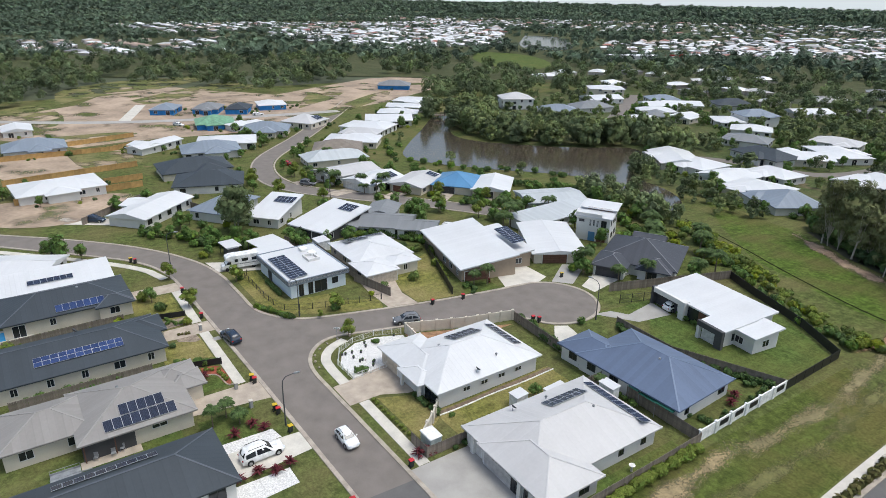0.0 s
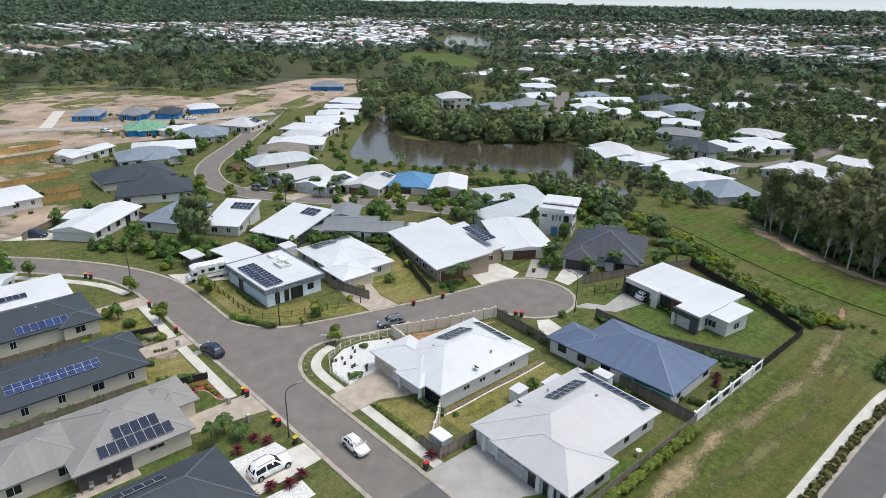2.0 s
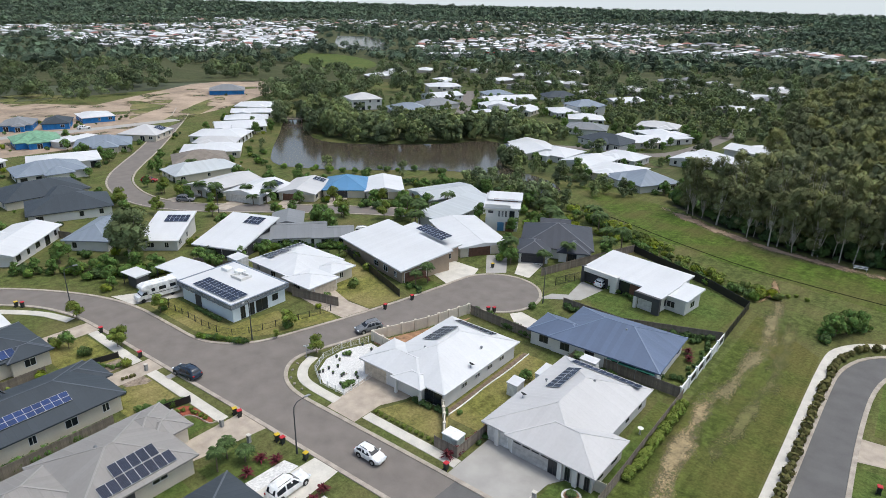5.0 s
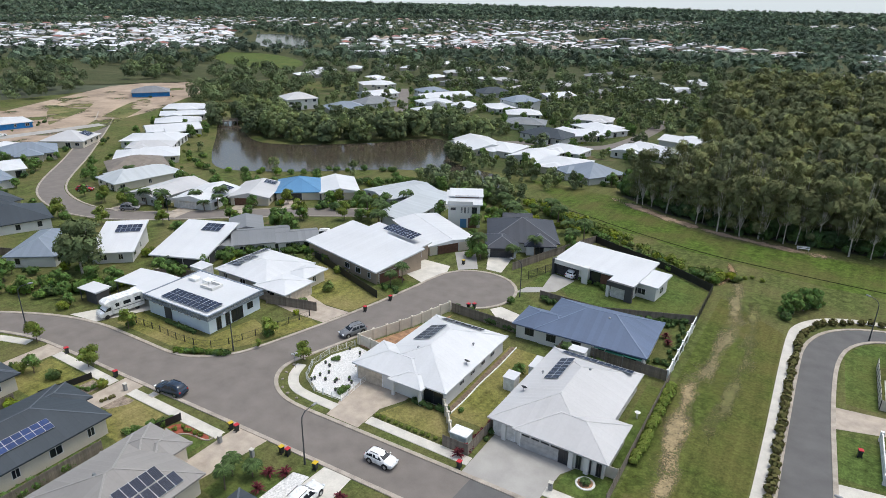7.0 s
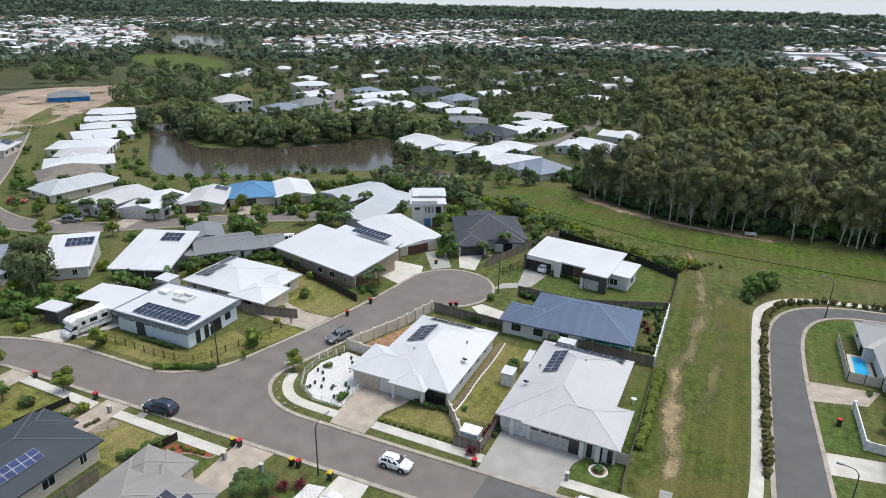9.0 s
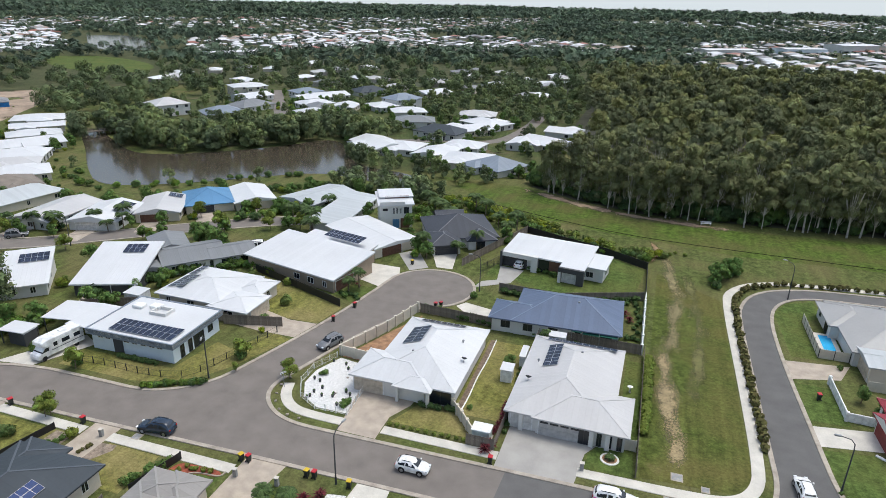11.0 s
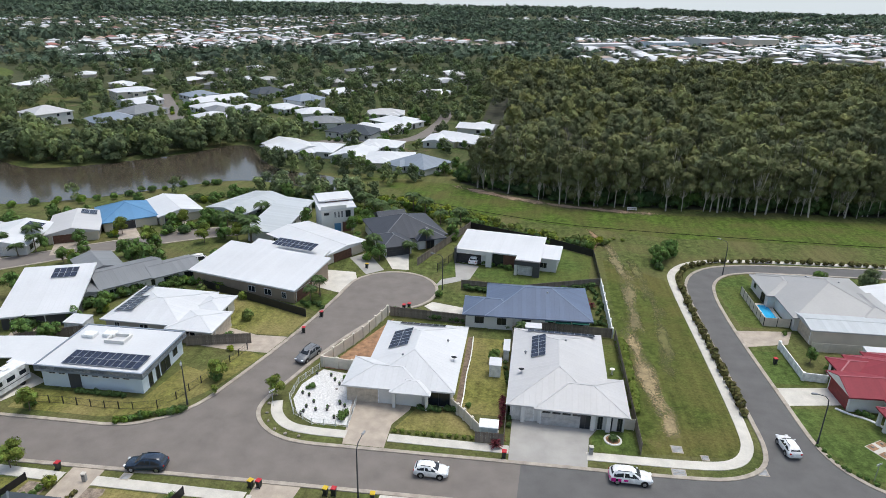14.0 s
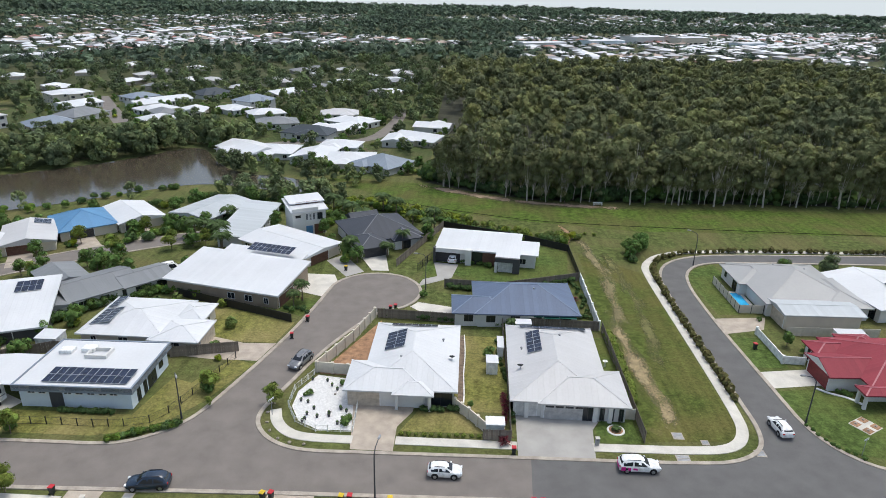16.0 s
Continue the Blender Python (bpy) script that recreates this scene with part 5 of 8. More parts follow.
m1 = house([(-148, 231, 56, 18, 13)], "hip", 16, "white_roof", "white_wall", 2.6, "white hip-roofed house among trees", far=True)
m2 = house([(-161, 250, 56, 19, 14)], "gable", 12, "white_roof", "white_wall", 2.6, "white low gable-roofed house among trees", far=True)
m3 = house([(-176, 272, 56, 18, 14)], "hip", 16, "blue_grey_roof", "white_wall", 2.6, "blue-grey hip-roofed house among trees", far=True)
m4 = house([(-135.5, 205, 50, 15, 12)], "hip", 16, "white_roof", "white_wall", 2.6, "white hip-roofed house among trees", far=True)
m5 = house([(-46, 160, -6, 15, 12)], "hip", 16, "white_roof", "white_wall", 2.6, "white hip-roofed house among trees", far=True)
m6 = house([(-14, 203, -10, 16, 13)], "gable", 12, "white_roof", "white_wall", 2.6, "white low gable-roofed house among trees", far=True)
m7 = house([(-82, 203, 20, 18, 14)], "hip", 16, "grey_roof", "white_wall", 2.6, "grey hip-roofed house among trees", far=True)
m8 = house([(-94, 226, 30, 17, 13)], "hip", 16, "white_roof", "white_wall", 2.6, "white hip-roofed house among trees", far=True)
m9 = house([(-60, 230, 10, 18, 13)], "hip", 16, "cream_roof", "white_wall", 2.6, "cream hip-roofed house among trees", far=True)
l5 = house([(-77, -44, 60, 14, 10)], "gable", 10, "white_roof", "white_wall", 2.6, "white low gable-roofed house with stepped roofs")


# ---- planting ----
def quad_mesh(name, v, material):
    v = np.asarray(v, dtype=np.float32)
    v, rest = np.ascontiguousarray(v[:, :3]), v[:, 3:]
    n = len(v) // 4
    me = bpy.data.meshes.new(name)
    me.vertices.add(4 * n)
    me.vertices.foreach_set("co", v.ravel())
    me.loops.add(4 * n)
    me.loops.foreach_set("vertex_index", np.arange(4 * n, dtype=np.int32))
    me.polygons.add(n)
    me.polygons.foreach_set("loop_start", np.arange(0, 4 * n, 4, dtype=np.int32))
    me.materials.append(material)
    me.update(calc_edges=True)
    if rest.shape[1] >= 3:
        me.normals_split_custom_set_from_vertices(rest[:, :3])
    if rest.shape[1] == 4:
        me.attributes.new("tone", "FLOAT", "POINT").data.foreach_set("value", np.ascontiguousarray(rest[:, 3]))
    return me


def leaves(rng, blobs, count, size, squash=0.8, shell=14):
    """Leaf faces over a few blobs (x, y, z, radius): a rough inner shell of sprays and count small ones round it, to each blob.
    Each row is a corner and its normal, which follows the clump's roundness."""
    def rounded(c, d, nrm):
        n = d * (1, 1, 1.15) + 0.3 * nrm / np.linalg.norm(nrm, axis=1)[:, None] + (0, 0, 0.2)
        n /= np.linalg.norm(n, axis=1)[:, None]
        return np.concatenate([c, np.repeat(n, 4, axis=0)], axis=1)
    out = []
    k = np.arange(shell) + 0.5
    el, az = np.arccos(1 - 1.75 * k / shell), 2.39996 * k
    fib = np.stack([np.sin(el) * np.cos(az), np.sin(el) * np.sin(az), np.cos(el)], axis=1)
    for bx, by, bz, r in blobs:
        if shell:
            d = fib + rng.normal(size=fib.shape) * 0.16
            d /= np.linalg.norm(d, axis=1)[:, None]
            c = d * r * rng.uniform(0.66, 0.88, size=(shell, 1)) * (1, 1, squash) + (bx, by, bz)
            nrm = d + rng.normal(size=d.shape) * 0.25 + (0, 0, 0.25)
            a = np.cross(nrm, rng.normal(size=d.shape))
            a /= np.linalg.norm(a, axis=1)[:, None]
            b = np.cross(nrm, a)
            b /= np.linalg.norm(b, axis=1)[:, None]
            w = r * 2.1 / math.sqrt(shell)
            a, b = a * w * rng.uniform(0.7, 1.15, size=(shell, 1)), b * w * rng.uniform(0.6, 1.0, size=(shell, 1))
            out.append(rounded(np.stack([c - a, c - b, c + a, c + b], axis=1).reshape(-1, 3), d, nrm))
        d = rng.normal(size=(count, 3))
        d /= np.linalg.norm(d, axis=1)[:, None]
        rad = r * rng.uniform(0.55, 1.08, size=(count, 1)) * (1 + 0.18 * np.sin(d[:, :1] * 5 + bx) * np.cos(d[:, 1:2] * 4))
        c = d * rad * (1, 1, squash) + (bx, by, bz)
        nrm = d + rng.normal(size=(count, 3)) * 0.55 + (0, 0, 0.5)
        nrm /= np.linalg.norm(nrm, axis=1)[:, None]
        a = np.cross(nrm, rng.normal(size=(count, 3)))
        a /= np.linalg.norm(a, axis=1)[:, None]
        b = np.cross(nrm, a)
        s = size * rng.uniform(0.6, 1.3, size=(count, 1))
        a, b = a * s * 0.5, b * s * 0.42
        out.append(rounded(np.stack([c - a, c - b, c + a, c + b], axis=1).reshape(-1, 3), d, nrm))
    return np.concatenate(out)


def stem(pts, radii, sides=5):
    """A tapered trunk or limb as quads."""
    out = []
    ring = [(math.cos(k * 2 * math.pi / sides), math.sin(k * 2 * math.pi / sides)) for k in range(sides)]
    for (p, r), (q, s) in zip(zip(pts, radii), zip(pts[1:], radii[1:])):
        for k in range(sides):
            (a, b), (c, d) = ring[k], ring[(k + 1) % sides]
            out += [(p[0] + a * r, p[1] + b * r, p[2]), (p[0] + c * r, p[1] + d * r, p[2]), (q[0] + c * s, q[1] + d * s, q[2]), (q[0] + a * s, q[1] + b * s, q[2])]
    return np.array(out)


def tree_shape(seed, height, spread, clumps, count, size, bare, trunk_r, squash=0.8, shell=14, lump=1.0):
    """Trunk with limbs, and a crown of uneven leaf clumps at the limbs' ends."""
    rng = np.random.default_rng(seed)
    lean = rng.uniform(-0.05, 0.05, 2) * height
    fork = (lean[0] * 0.5, lean[1] * 0.5, height * bare)
    wood = [stem([(0, 0, -0.3), fork, (lean[0], lean[1], height * 0.86)], [trunk_r, trunk_r * 0.7, trunk_r * 0.2])]
    blobs = []
    for i in range(clumps):
        a = i * 2.4 + rng.uniform(-0.5, 0.5)
        q = rng.uniform(0.25, 1.0)
        z = height * (bare + (0.93 - bare) * rng.uniform(0.1, 1.0))
        r = spread * rng.uniform(0.34, 0.58) * lump
        x, y = lean[0] + math.cos(a) * spread * 0.62 * q, lean[1] + math.sin(a) * spread * 0.62 * q
        wood.append(stem([fork, ((x + fork[0]) / 2, (y + fork[1]) / 2, (z + fork[2]) / 2 - 0.05 * height), (x, y, z)], [trunk_r * 0.5, trunk_r * 0.35, trunk_r * 0.12], 4))
        blobs.append((x, y, z, r))
    blobs.append((lean[0], lean[1], height * 0.9, spread * 0.4))
    return leaves(rng, blobs, count, size, squash, shell), np.concatenate(wood)


def palm_shape(seed, height, reach, fronds):
    """A slim trunk with arching fronds of paired leaflets."""
    rng = np.random.default_rng(seed)
    wood = stem([(0, 0, -0.2), (0.05, 0, height * 0.5), (0.12, 0.05, height)], [0.16, 0.12, 0.11], 7)
    out = []
    for i in range(fronds):
        a = i * 2.4 + rng.uniform(-0.2, 0.2)
        up = rng.uniform(0.15, 1.0)
        dx, dy = math.cos(a), math.sin(a)
        for j in range(14):
            s = (j + 1) / 14
            x, z = reach * s * (1 - 0.15 * s), height + reach * (up * s - (0.55 + 0.5 * up) * s * s)
            ln = reach * 0.3 * math.sin(math.pi * min(1, s * 0.85 + 0.12)) + 0.05
            for sd in (-1, 1):
                p = np.array((0.12 + dx * x, 0.05 + dy * x, z))
                e = p + np.array((-dy * sd * ln * 0.85 + dx * ln * 0.4, dx * sd * ln * 0.85 + dy * ln * 0.4, -ln * 0.45))
                w = np.array((dx, dy, 0)) * reach * 0.042
                out += [p - w, p + w, e + w * 0.5, e - w * 0.5]
    return np.array(out), wood


PROTO = {}


def make_plant(key, name, shape, leaf, bark, label, category):
    """Keeps the meshes of one kind of plant for planting."""
    fol, wood = shape
    PROTO[key] = (name, quad_mesh("crown", fol, M[leaf]), quad_mesh("trunk", wood, M[bark]) if wood is not None else None, label, category)


def plant(key, x, y, scale=1.0, turn=None, group=""):
    name, fol, wood, label, category = PROTO[key]
    r = random.Random(round(x * 31 + y * 17))
    ob = thing(name, x, y, r.uniform(0, 360) if turn is None else turn, label, category, group)
    ob.scale = (scale, scale, scale * r.uniform(0.92, 1.08))
    put("crown", fol, ob, Matrix())
    if wood is not None:
        put("trunk", wood, ob, Matrix())
    return ob


def bush_shape(seed, r, count, size, lumps=4, squash=0.85):
    rng = np.random.default_rng(seed)
    blobs = [(0, 0, r * 0.75, r * 0.85)] + [(r * 0.45 * math.cos(i * 2.1 + seed), r * 0.45 * math.sin(i * 2.1 + seed), r * rng.uniform(0.5, 1.0), r * rng.uniform(0.4, 0.6)) for i in range(lumps)]
    return leaves(rng, blobs, count, size, squash), stem([(0, 0, -0.1), (0, 0, r * 0.8)], [0.05, 0.03], 4)


def strap_shape(seed, r, blades):
    """Stiff strap leaves fanning out from a short stem."""
    rng = np.random.default_rng(seed)
    out = []
    for i in range(blades):
        a, up = i * 2.4, rng.uniform(0.15, 1.4)
        dx, dy, c, n = math.cos(a), math.sin(a), math.cos(up), math.sin(up)
        ln = r * rng.uniform(0.75, 1.25)
        base = np.array((0, 0, r * rng.uniform(0.25, 0.7)))
        mid = base + np.array((dx * c, dy * c, n)) * ln * 0.6
        tip = mid + np.array((dx * c * 1.2, dy * c * 1.2, n * 0.4 - 0.35)) * ln * 0.5
        w = np.array((-dy, dx, 0)) * 0.05 * (1 + r)
        out += [base - w * 0.6, base + w * 0.6, mid + w, mid - w, mid - w, mid + w, tip + w * 0.15, tip - w * 0.15]
    return np.array(out), stem([(0, 0, -0.1), (0, 0, r * 0.7)], [0.06, 0.05], 5)


for i in range(3):
    make_plant("street%d" % i, "street_tree", tree_shape(10 + i, 3.4, 1.5, 8, 90, 0.24, 0.36, 0.08), "leaf_bright", "bark", "young bright green street tree on the verge", "tree")
    make_plant("garden%d" % i, "garden_tree", tree_shape(20 + i, 5.0, 2.4, 9, 48, 0.38, 0.22, 0.14), "leaf", "bark", "leafy green tree in a garden", "tree")
    make_plant("bush%d" % i, "shrub", bush_shape(30 + i, 0.7, 34, 0.2), "leaf", "bark", "rounded green garden shrub", "shrub")
    make_plant("bright%d" % i, "shrub", bush_shape(40 + i, 0.7, 34, 0.2), "leaf_bright", "bark", "bright green garden shrub", "shrub")
    make_plant("dark%d" % i, "shrub", bush_shape(50 + i, 0.8, 34, 0.22), "leaf_dark", "bark", "dark green dense shrub", "shrub")
    make_plant("clipped%d" % i, "clipped_bush", bush_shape(60 + i, 0.68, 60, 0.13, 2, 0.95), "leaf_olive", "bark", "clipped round olive-green bush along the path", "shrub")
    make_plant("red%d" % i, "cordyline", strap_shape(70 + i, 0.75, 46), "leaf_red", "bark", "burgundy strap-leaved plant in a bed", "shrub")
    make_plant("palm%d" % i, "palm_tree", palm_shape(80 + i, 3.2 + i * 0.6, 2.2, 24), "frond", "bark", "green feather-leaved palm tree", "palm")
    make_plant("gum%d" % i, "gum_tree", tree_shape(90 + i, 9.5, 3.9, 20, 170, 0.42, 0.22, 0.22), "leaf_shore", "pale_bark", "tall gum tree with an uneven crown", "tree")
    make_plant("cycad%d" % i, "cycad", palm_shape(86 + i, 0.9, 1.25, 18), "frond", "bark", "low spreading palm in a garden bed", "palm")


def near_line(x, y, pts, r):
    for (x0, y0), (x1, y1) in zip(pts, pts[1:]):
        dx, dy = x1 - x0, y1 - y0
        k = max(0, min(1, ((x - x0) * dx + (y - y0) * dy) / (dx * dx + dy * dy)))
        if (x - x0 - k * dx) ** 2 + (y - y0 - k * dy) ** 2 < r * r:
            return True
    return False


MID_A = [(-115, -60), (-101, -46), (-90, -35), (-80, -25), (-68, -18), (-55, -16.3), (-30, -15.6), (0, -15.1), (35, -14.5), (75, -14)]
MID_B = [(-29, -10), (-28, -2), (-23, 12), (-18, 25), (-15.6, 32)]
MID_C = [(42, -12), (41.3, 0), (40.6, 30), (41, 44), (48, 53), (60, 55), (120, 58)]


def free(x, y, gap):
    """Whether a spot is clear of houses, roads and water by that much."""
    for hx, hy, rot, l, w in LOTS:
        if abs(x - hx) < 20 and abs(y - hy) < 20:
            c, s = math.cos(radians(rot)), math.sin(radians(rot))
            u, v = (x - hx) * c + (y - hy) * s, -(x - hx) * s + (y - hy) * c
            if abs(u) < l / 2 + gap and abs(v) < w / 2 + gap:
                return False
    return not (near_line(x, y, MID_A, 4 + gap) or near_line(x, y, MID_B, 5 + gap) or near_line(x, y, MID_C, 3.6 + gap) or near_line(x, y, D_LINE, 4 + gap)
                or (x - BULB[0]) ** 2 + (y - BULB[1]) ** 2 < (9 + gap) ** 2 or inside(x, y, LAKE))


def spread_mesh(rng, shapes, spots, scales, squash=(0.85, 1.2)):
    """Many turned and scaled copies of a few shapes as one array of faces."""
    out = []
    for (x, y), s in zip(spots, scales):
        v = shapes[rng.integers(len(shapes))]
        a = rng.uniform(0, 6.283)
        c, n = math.cos(a) * s, math.sin(a) * s
        w = np.empty((len(v), 7 if v.shape[1] == 6 else 3))
        if v.shape[1] == 6:
            w[:, 3] = (v[:, 3] * c - v[:, 4] * n) / s
            w[:, 4] = (v[:, 3] * n + v[:, 4] * c) / s
            w[:, 5] = v[:, 5]
            w[:, 6] = rng.uniform(-1, 1)
        w[:, 0] = v[:, 0] * c - v[:, 1] * n + x
        w[:, 1] = v[:, 0] * n + v[:, 1] * c + y
        w[:, 2] = v[:, 2] * s * rng.uniform(*squash) + gz(x, y)
        out.append(w)
    return np.concatenate(out)


rng = np.random.default_rng(5)
# the wood east of the drain: its front row are trees of their own, the mass behind is one
EDGE = [(-14, 112), (-4, 106), (6, 99), (20, 91.5), (40, 90.5), (108, 92), (260, 94)]


def edge_y(x):
    for (x0, y0), (x1, y1) in zip(EDGE, EDGE[1:]):
        if x0 <= x <= x1:
            return y0 + (y1 - y0) * (x - x0) / (x1 - x0)
    return 95.0 if x > 0 else 125.0


for i in range(3):
    make_plant("paperbark%d" % i, "paperbark_tree", tree_shape(100 + i, 13.0, 3.2, 18, 46, 0.45, (0.1, 0.32, 0.2)[i], 0.15), "leaf_gum", "pale_bark", "tall pale-trunked tree at the edge of a wood", "tree")
x = -8.0
while x < 150:
    plant("paperbark%d" % rng.integers(3), x, edge_y(x) + 1.5 + rng.uniform(0, 4.5), rng.uniform(0.65, 1.12), group="trees along the edge of the wood")
    x += rng.uniform(1.2, 3.2)
for i in range(2):
    make_plant("ghost%d" % i, "paperbark_tree", tree_shape(140 + i, 14.5, 3.6, 13, 16, 0.42, 0.3, 0.26, 0.8, 4, 0.62), "leaf_gum", "pale_bark", "sparse pale-limbed tree at the edge of a wood", "tree")
for x, off, size in ((-6, 1.5, 0.8), (3, 2.0, 0.9), (17, 1.0, 0.8), (26, 2.4, 0.9), (44, 1.2, 0.8), (57, 1.6, 1.0), (60, 2.6, 0.9), (66, 0.8, 1.05), (69, 2.0, 0.95), (79, 1.0, 1.05), (88, 1.8, 0.95), (99, 1.2, 1.0)):
    plant("ghost%d" % (x % 2), x, edge_y(x) + off, size, group="trees along the edge of the wood")
near_fol = [tree_shape(110 + i, 14.0, 3.6, 15, 9, 0.55, 0.16, 0.13, 0.9, 12, 0.74) for i in range(4)]
mid_fol = [tree_shape(120 + i, 14.0, 4.6, 11, 6, 0.65, 0.45, 0.2, 0.85, 10, 0.74)[0] for i in range(4)]
spots_n, spots_m = [], []
for gx in np.arange(-14, 270, 4.6):
    for gy in np.arange(92, 430, 4.6):
        px, py = gx + rng.uniform(-2, 2), gy + rng.uniform(-2, 2)
        lo = edge_y(px) + 5
        if py < lo or (px < 2 and py < 235 and px < -2 + (py - 110) * 0.02) or (px < -8 and py > 200 and not free(px, py, 5)):
            continue
        (spots_n if py < lo + 34 else spots_m).append((px, py))
tall = lambda n: rng.uniform(0.72, 1.18, n)
spots_m = [p for p in spots_m if rng.random() < 0.45]
tagged(new("woodland", quad_mesh("woodland", spread_mesh(rng, [f for f, _ in near_fol], spots_n, tall(len(spots_n))), M["leaf_gum"])), "dense olive-green woodland crowns", "woodland", kind="stuff")
tagged(new("woodland", quad_mesh("woodland", spread_mesh(rng, mid_fol, spots_m, tall(len(spots_m))), M["leaf_gum"])), "dense olive-green woodland crowns", "woodland", kind="stuff")
trunks = np.concatenate([spread_mesh(rng, [w], spots_n[i::4], tall(len(spots_n[i::4]))) for i, (_, w) in enumerate(near_fol)])
tagged(new("woodland_trunks", quad_mesh("woodland_trunks", trunks, M["pale_bark"])), "pale slim trunks inside a wood", "woodland", kind="stuff")
under = [bush_shape(160 + i, 1.6, 24, 0.5)[0] for i in range(3)]
deep_u = rng.uniform(0.3, 1.0, 300) * 9
spots_u = [(px, edge_y(px) + deep_u[i]) for i, px in enumerate(np.arange(-12, 200, 0.75))]
tagged(new("understorey", quad_mesh("understorey", spread_mesh(rng, under, spots_u, np.array([0.35 + 0.2 * deep_u[i] for i in range(len(spots_u))]) * rng.uniform(0.6, 1.2, len(spots_u))), M["leaf_dark"])), "low scrub along the edge of a wood", "scrub", kind="stuff")
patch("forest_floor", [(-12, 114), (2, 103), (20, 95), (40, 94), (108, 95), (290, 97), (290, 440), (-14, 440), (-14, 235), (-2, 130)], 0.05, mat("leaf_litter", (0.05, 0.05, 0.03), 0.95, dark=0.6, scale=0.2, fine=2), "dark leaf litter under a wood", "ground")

# shade under the trees is put into this darker grass colour
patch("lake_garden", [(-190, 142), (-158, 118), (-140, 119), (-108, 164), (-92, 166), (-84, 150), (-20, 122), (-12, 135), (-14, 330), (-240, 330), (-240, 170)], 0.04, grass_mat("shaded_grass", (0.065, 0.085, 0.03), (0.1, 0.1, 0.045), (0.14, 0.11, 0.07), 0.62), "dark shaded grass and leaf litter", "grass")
# trees round the lake and among the farther houses
shore = [tree_shape(130 + i, 9.0, 3.8, 8, 13, 0.8, 0.14, 0.2, 0.8, 12)[0] for i in range(4)]
spots = []
sizes = []
NSHORE = [(-186, 136), (-158, 114), (-143, 116), (-129, 127), (-113, 143), (-106, 160), (-96, 161)]
for _ in range(3600):
    px, py = rng.uniform(-230, -15), rng.uniform(80, 330)
    near_n = near_line(px, py, NSHORE, 16) and py > 116
    front = near_line(px, py, [(-92, 160), (-84, 143), (-70, 127), (-52, 124), (-36, 112), (-28, 118)], 6)
    south = near_line(px, py, [(-62, 96), (-54, 94), (-44, 88), (-36, 90)], 6) or (near_line(px, py, [(-104, 80), (-92, 92), (-76, 100)], 3) and rng.random() < 0.25)
    bank = near_line(px, py, [(-106, 84), (-120, 74), (-134, 66), (-158, 86)], 3) and rng.random() < 0.35
    rest = rng.random() < (0.36 if px > -100 else 0.22) and py > 150 and not near_line(px, py, [(-205, 285), (-176, 241), (-152, 205)], 8) and not near_line(px, py, [(-84, 163), (-61, 176), (-38, 177), (-32, 215)], 7)
    if (near_n or front or south or bank or rest) and free(px, py, 2.5 if near_n else 3.0):
        spots.append((px, py))
        sizes.append(rng.uniform(0.75, 1.1) if near_n else (rng.uniform(0.35, 0.6) if front or bank else (rng.uniform(0.4, 0.75) if south else rng.uniform(0.4, 0.75))))
tagged(new("shore_trees", quad_mesh("shore_trees", spread_mesh(rng, shore, spots, sizes), M["leaf_shore"])), "dark green trees round a lake", "trees", kind="stuff")

# the distance: woods and suburbs out to the coast
ZONES = (([(-1350, 150), (-1250, 900), (-1000, 860), (-1060, 373), (-1000, 160)], 24, (0.5, 0.25, 0.1, 0.12, 0.03), 0.25),
         ([(-1048, 373), (-987, 844), (-639, 530), (-607, 346), (-851, 298)], 18, (0.64, 0.2, 0.08, 0.05, 0.03), 0.2),
         ([(-868, -18), (-869, 241), (-620, 163), (-610, -28)], 24, (0.4, 0.25, 0.1, 0.2, 0.05), 0.3),
         ([(-617, 715), (-463, 1252), (-282, 816), (-423, 499)], 22, (0.5, 0.2, 0.1, 0.15, 0.05), 0.25),
         ([(67, 1110), (1016, 1626), (334, 471), (36, 540)], 23, (0.4, 0.25, 0.15, 0.15, 0.05), 0.3),
         ([(-1800, 700), (-1100, 1400), (-370, 2183), (-240, 1408), (-500, 900), (-1050, 860)], 34, (0.4, 0.25, 0.1, 0.2, 0.05), 0.5),
         ([(-620, 760), (-258, 1053), (55, 880), (-88, 724), (-400, 640)], 24, (0.45, 0.25, 0.1, 0.15, 0.05), 0.3),
         ([(-200, 1900), (300, 2900), (2000, 3000), (1100, 1800), (300, 1500)], 45, (0.5, 0.3, 0.1, 0.1, 0.0), 0.5))
SITE = [(-290, -55), (-380, 20), (-365, 55), (-305, 95), (-360, 180), (-360, 245), (-300, 220), (-240, 130), (-195, 120), (-90, 60), (-60, -60)]
roofs, walls = [[] for _ in FAR_ROOFS], []


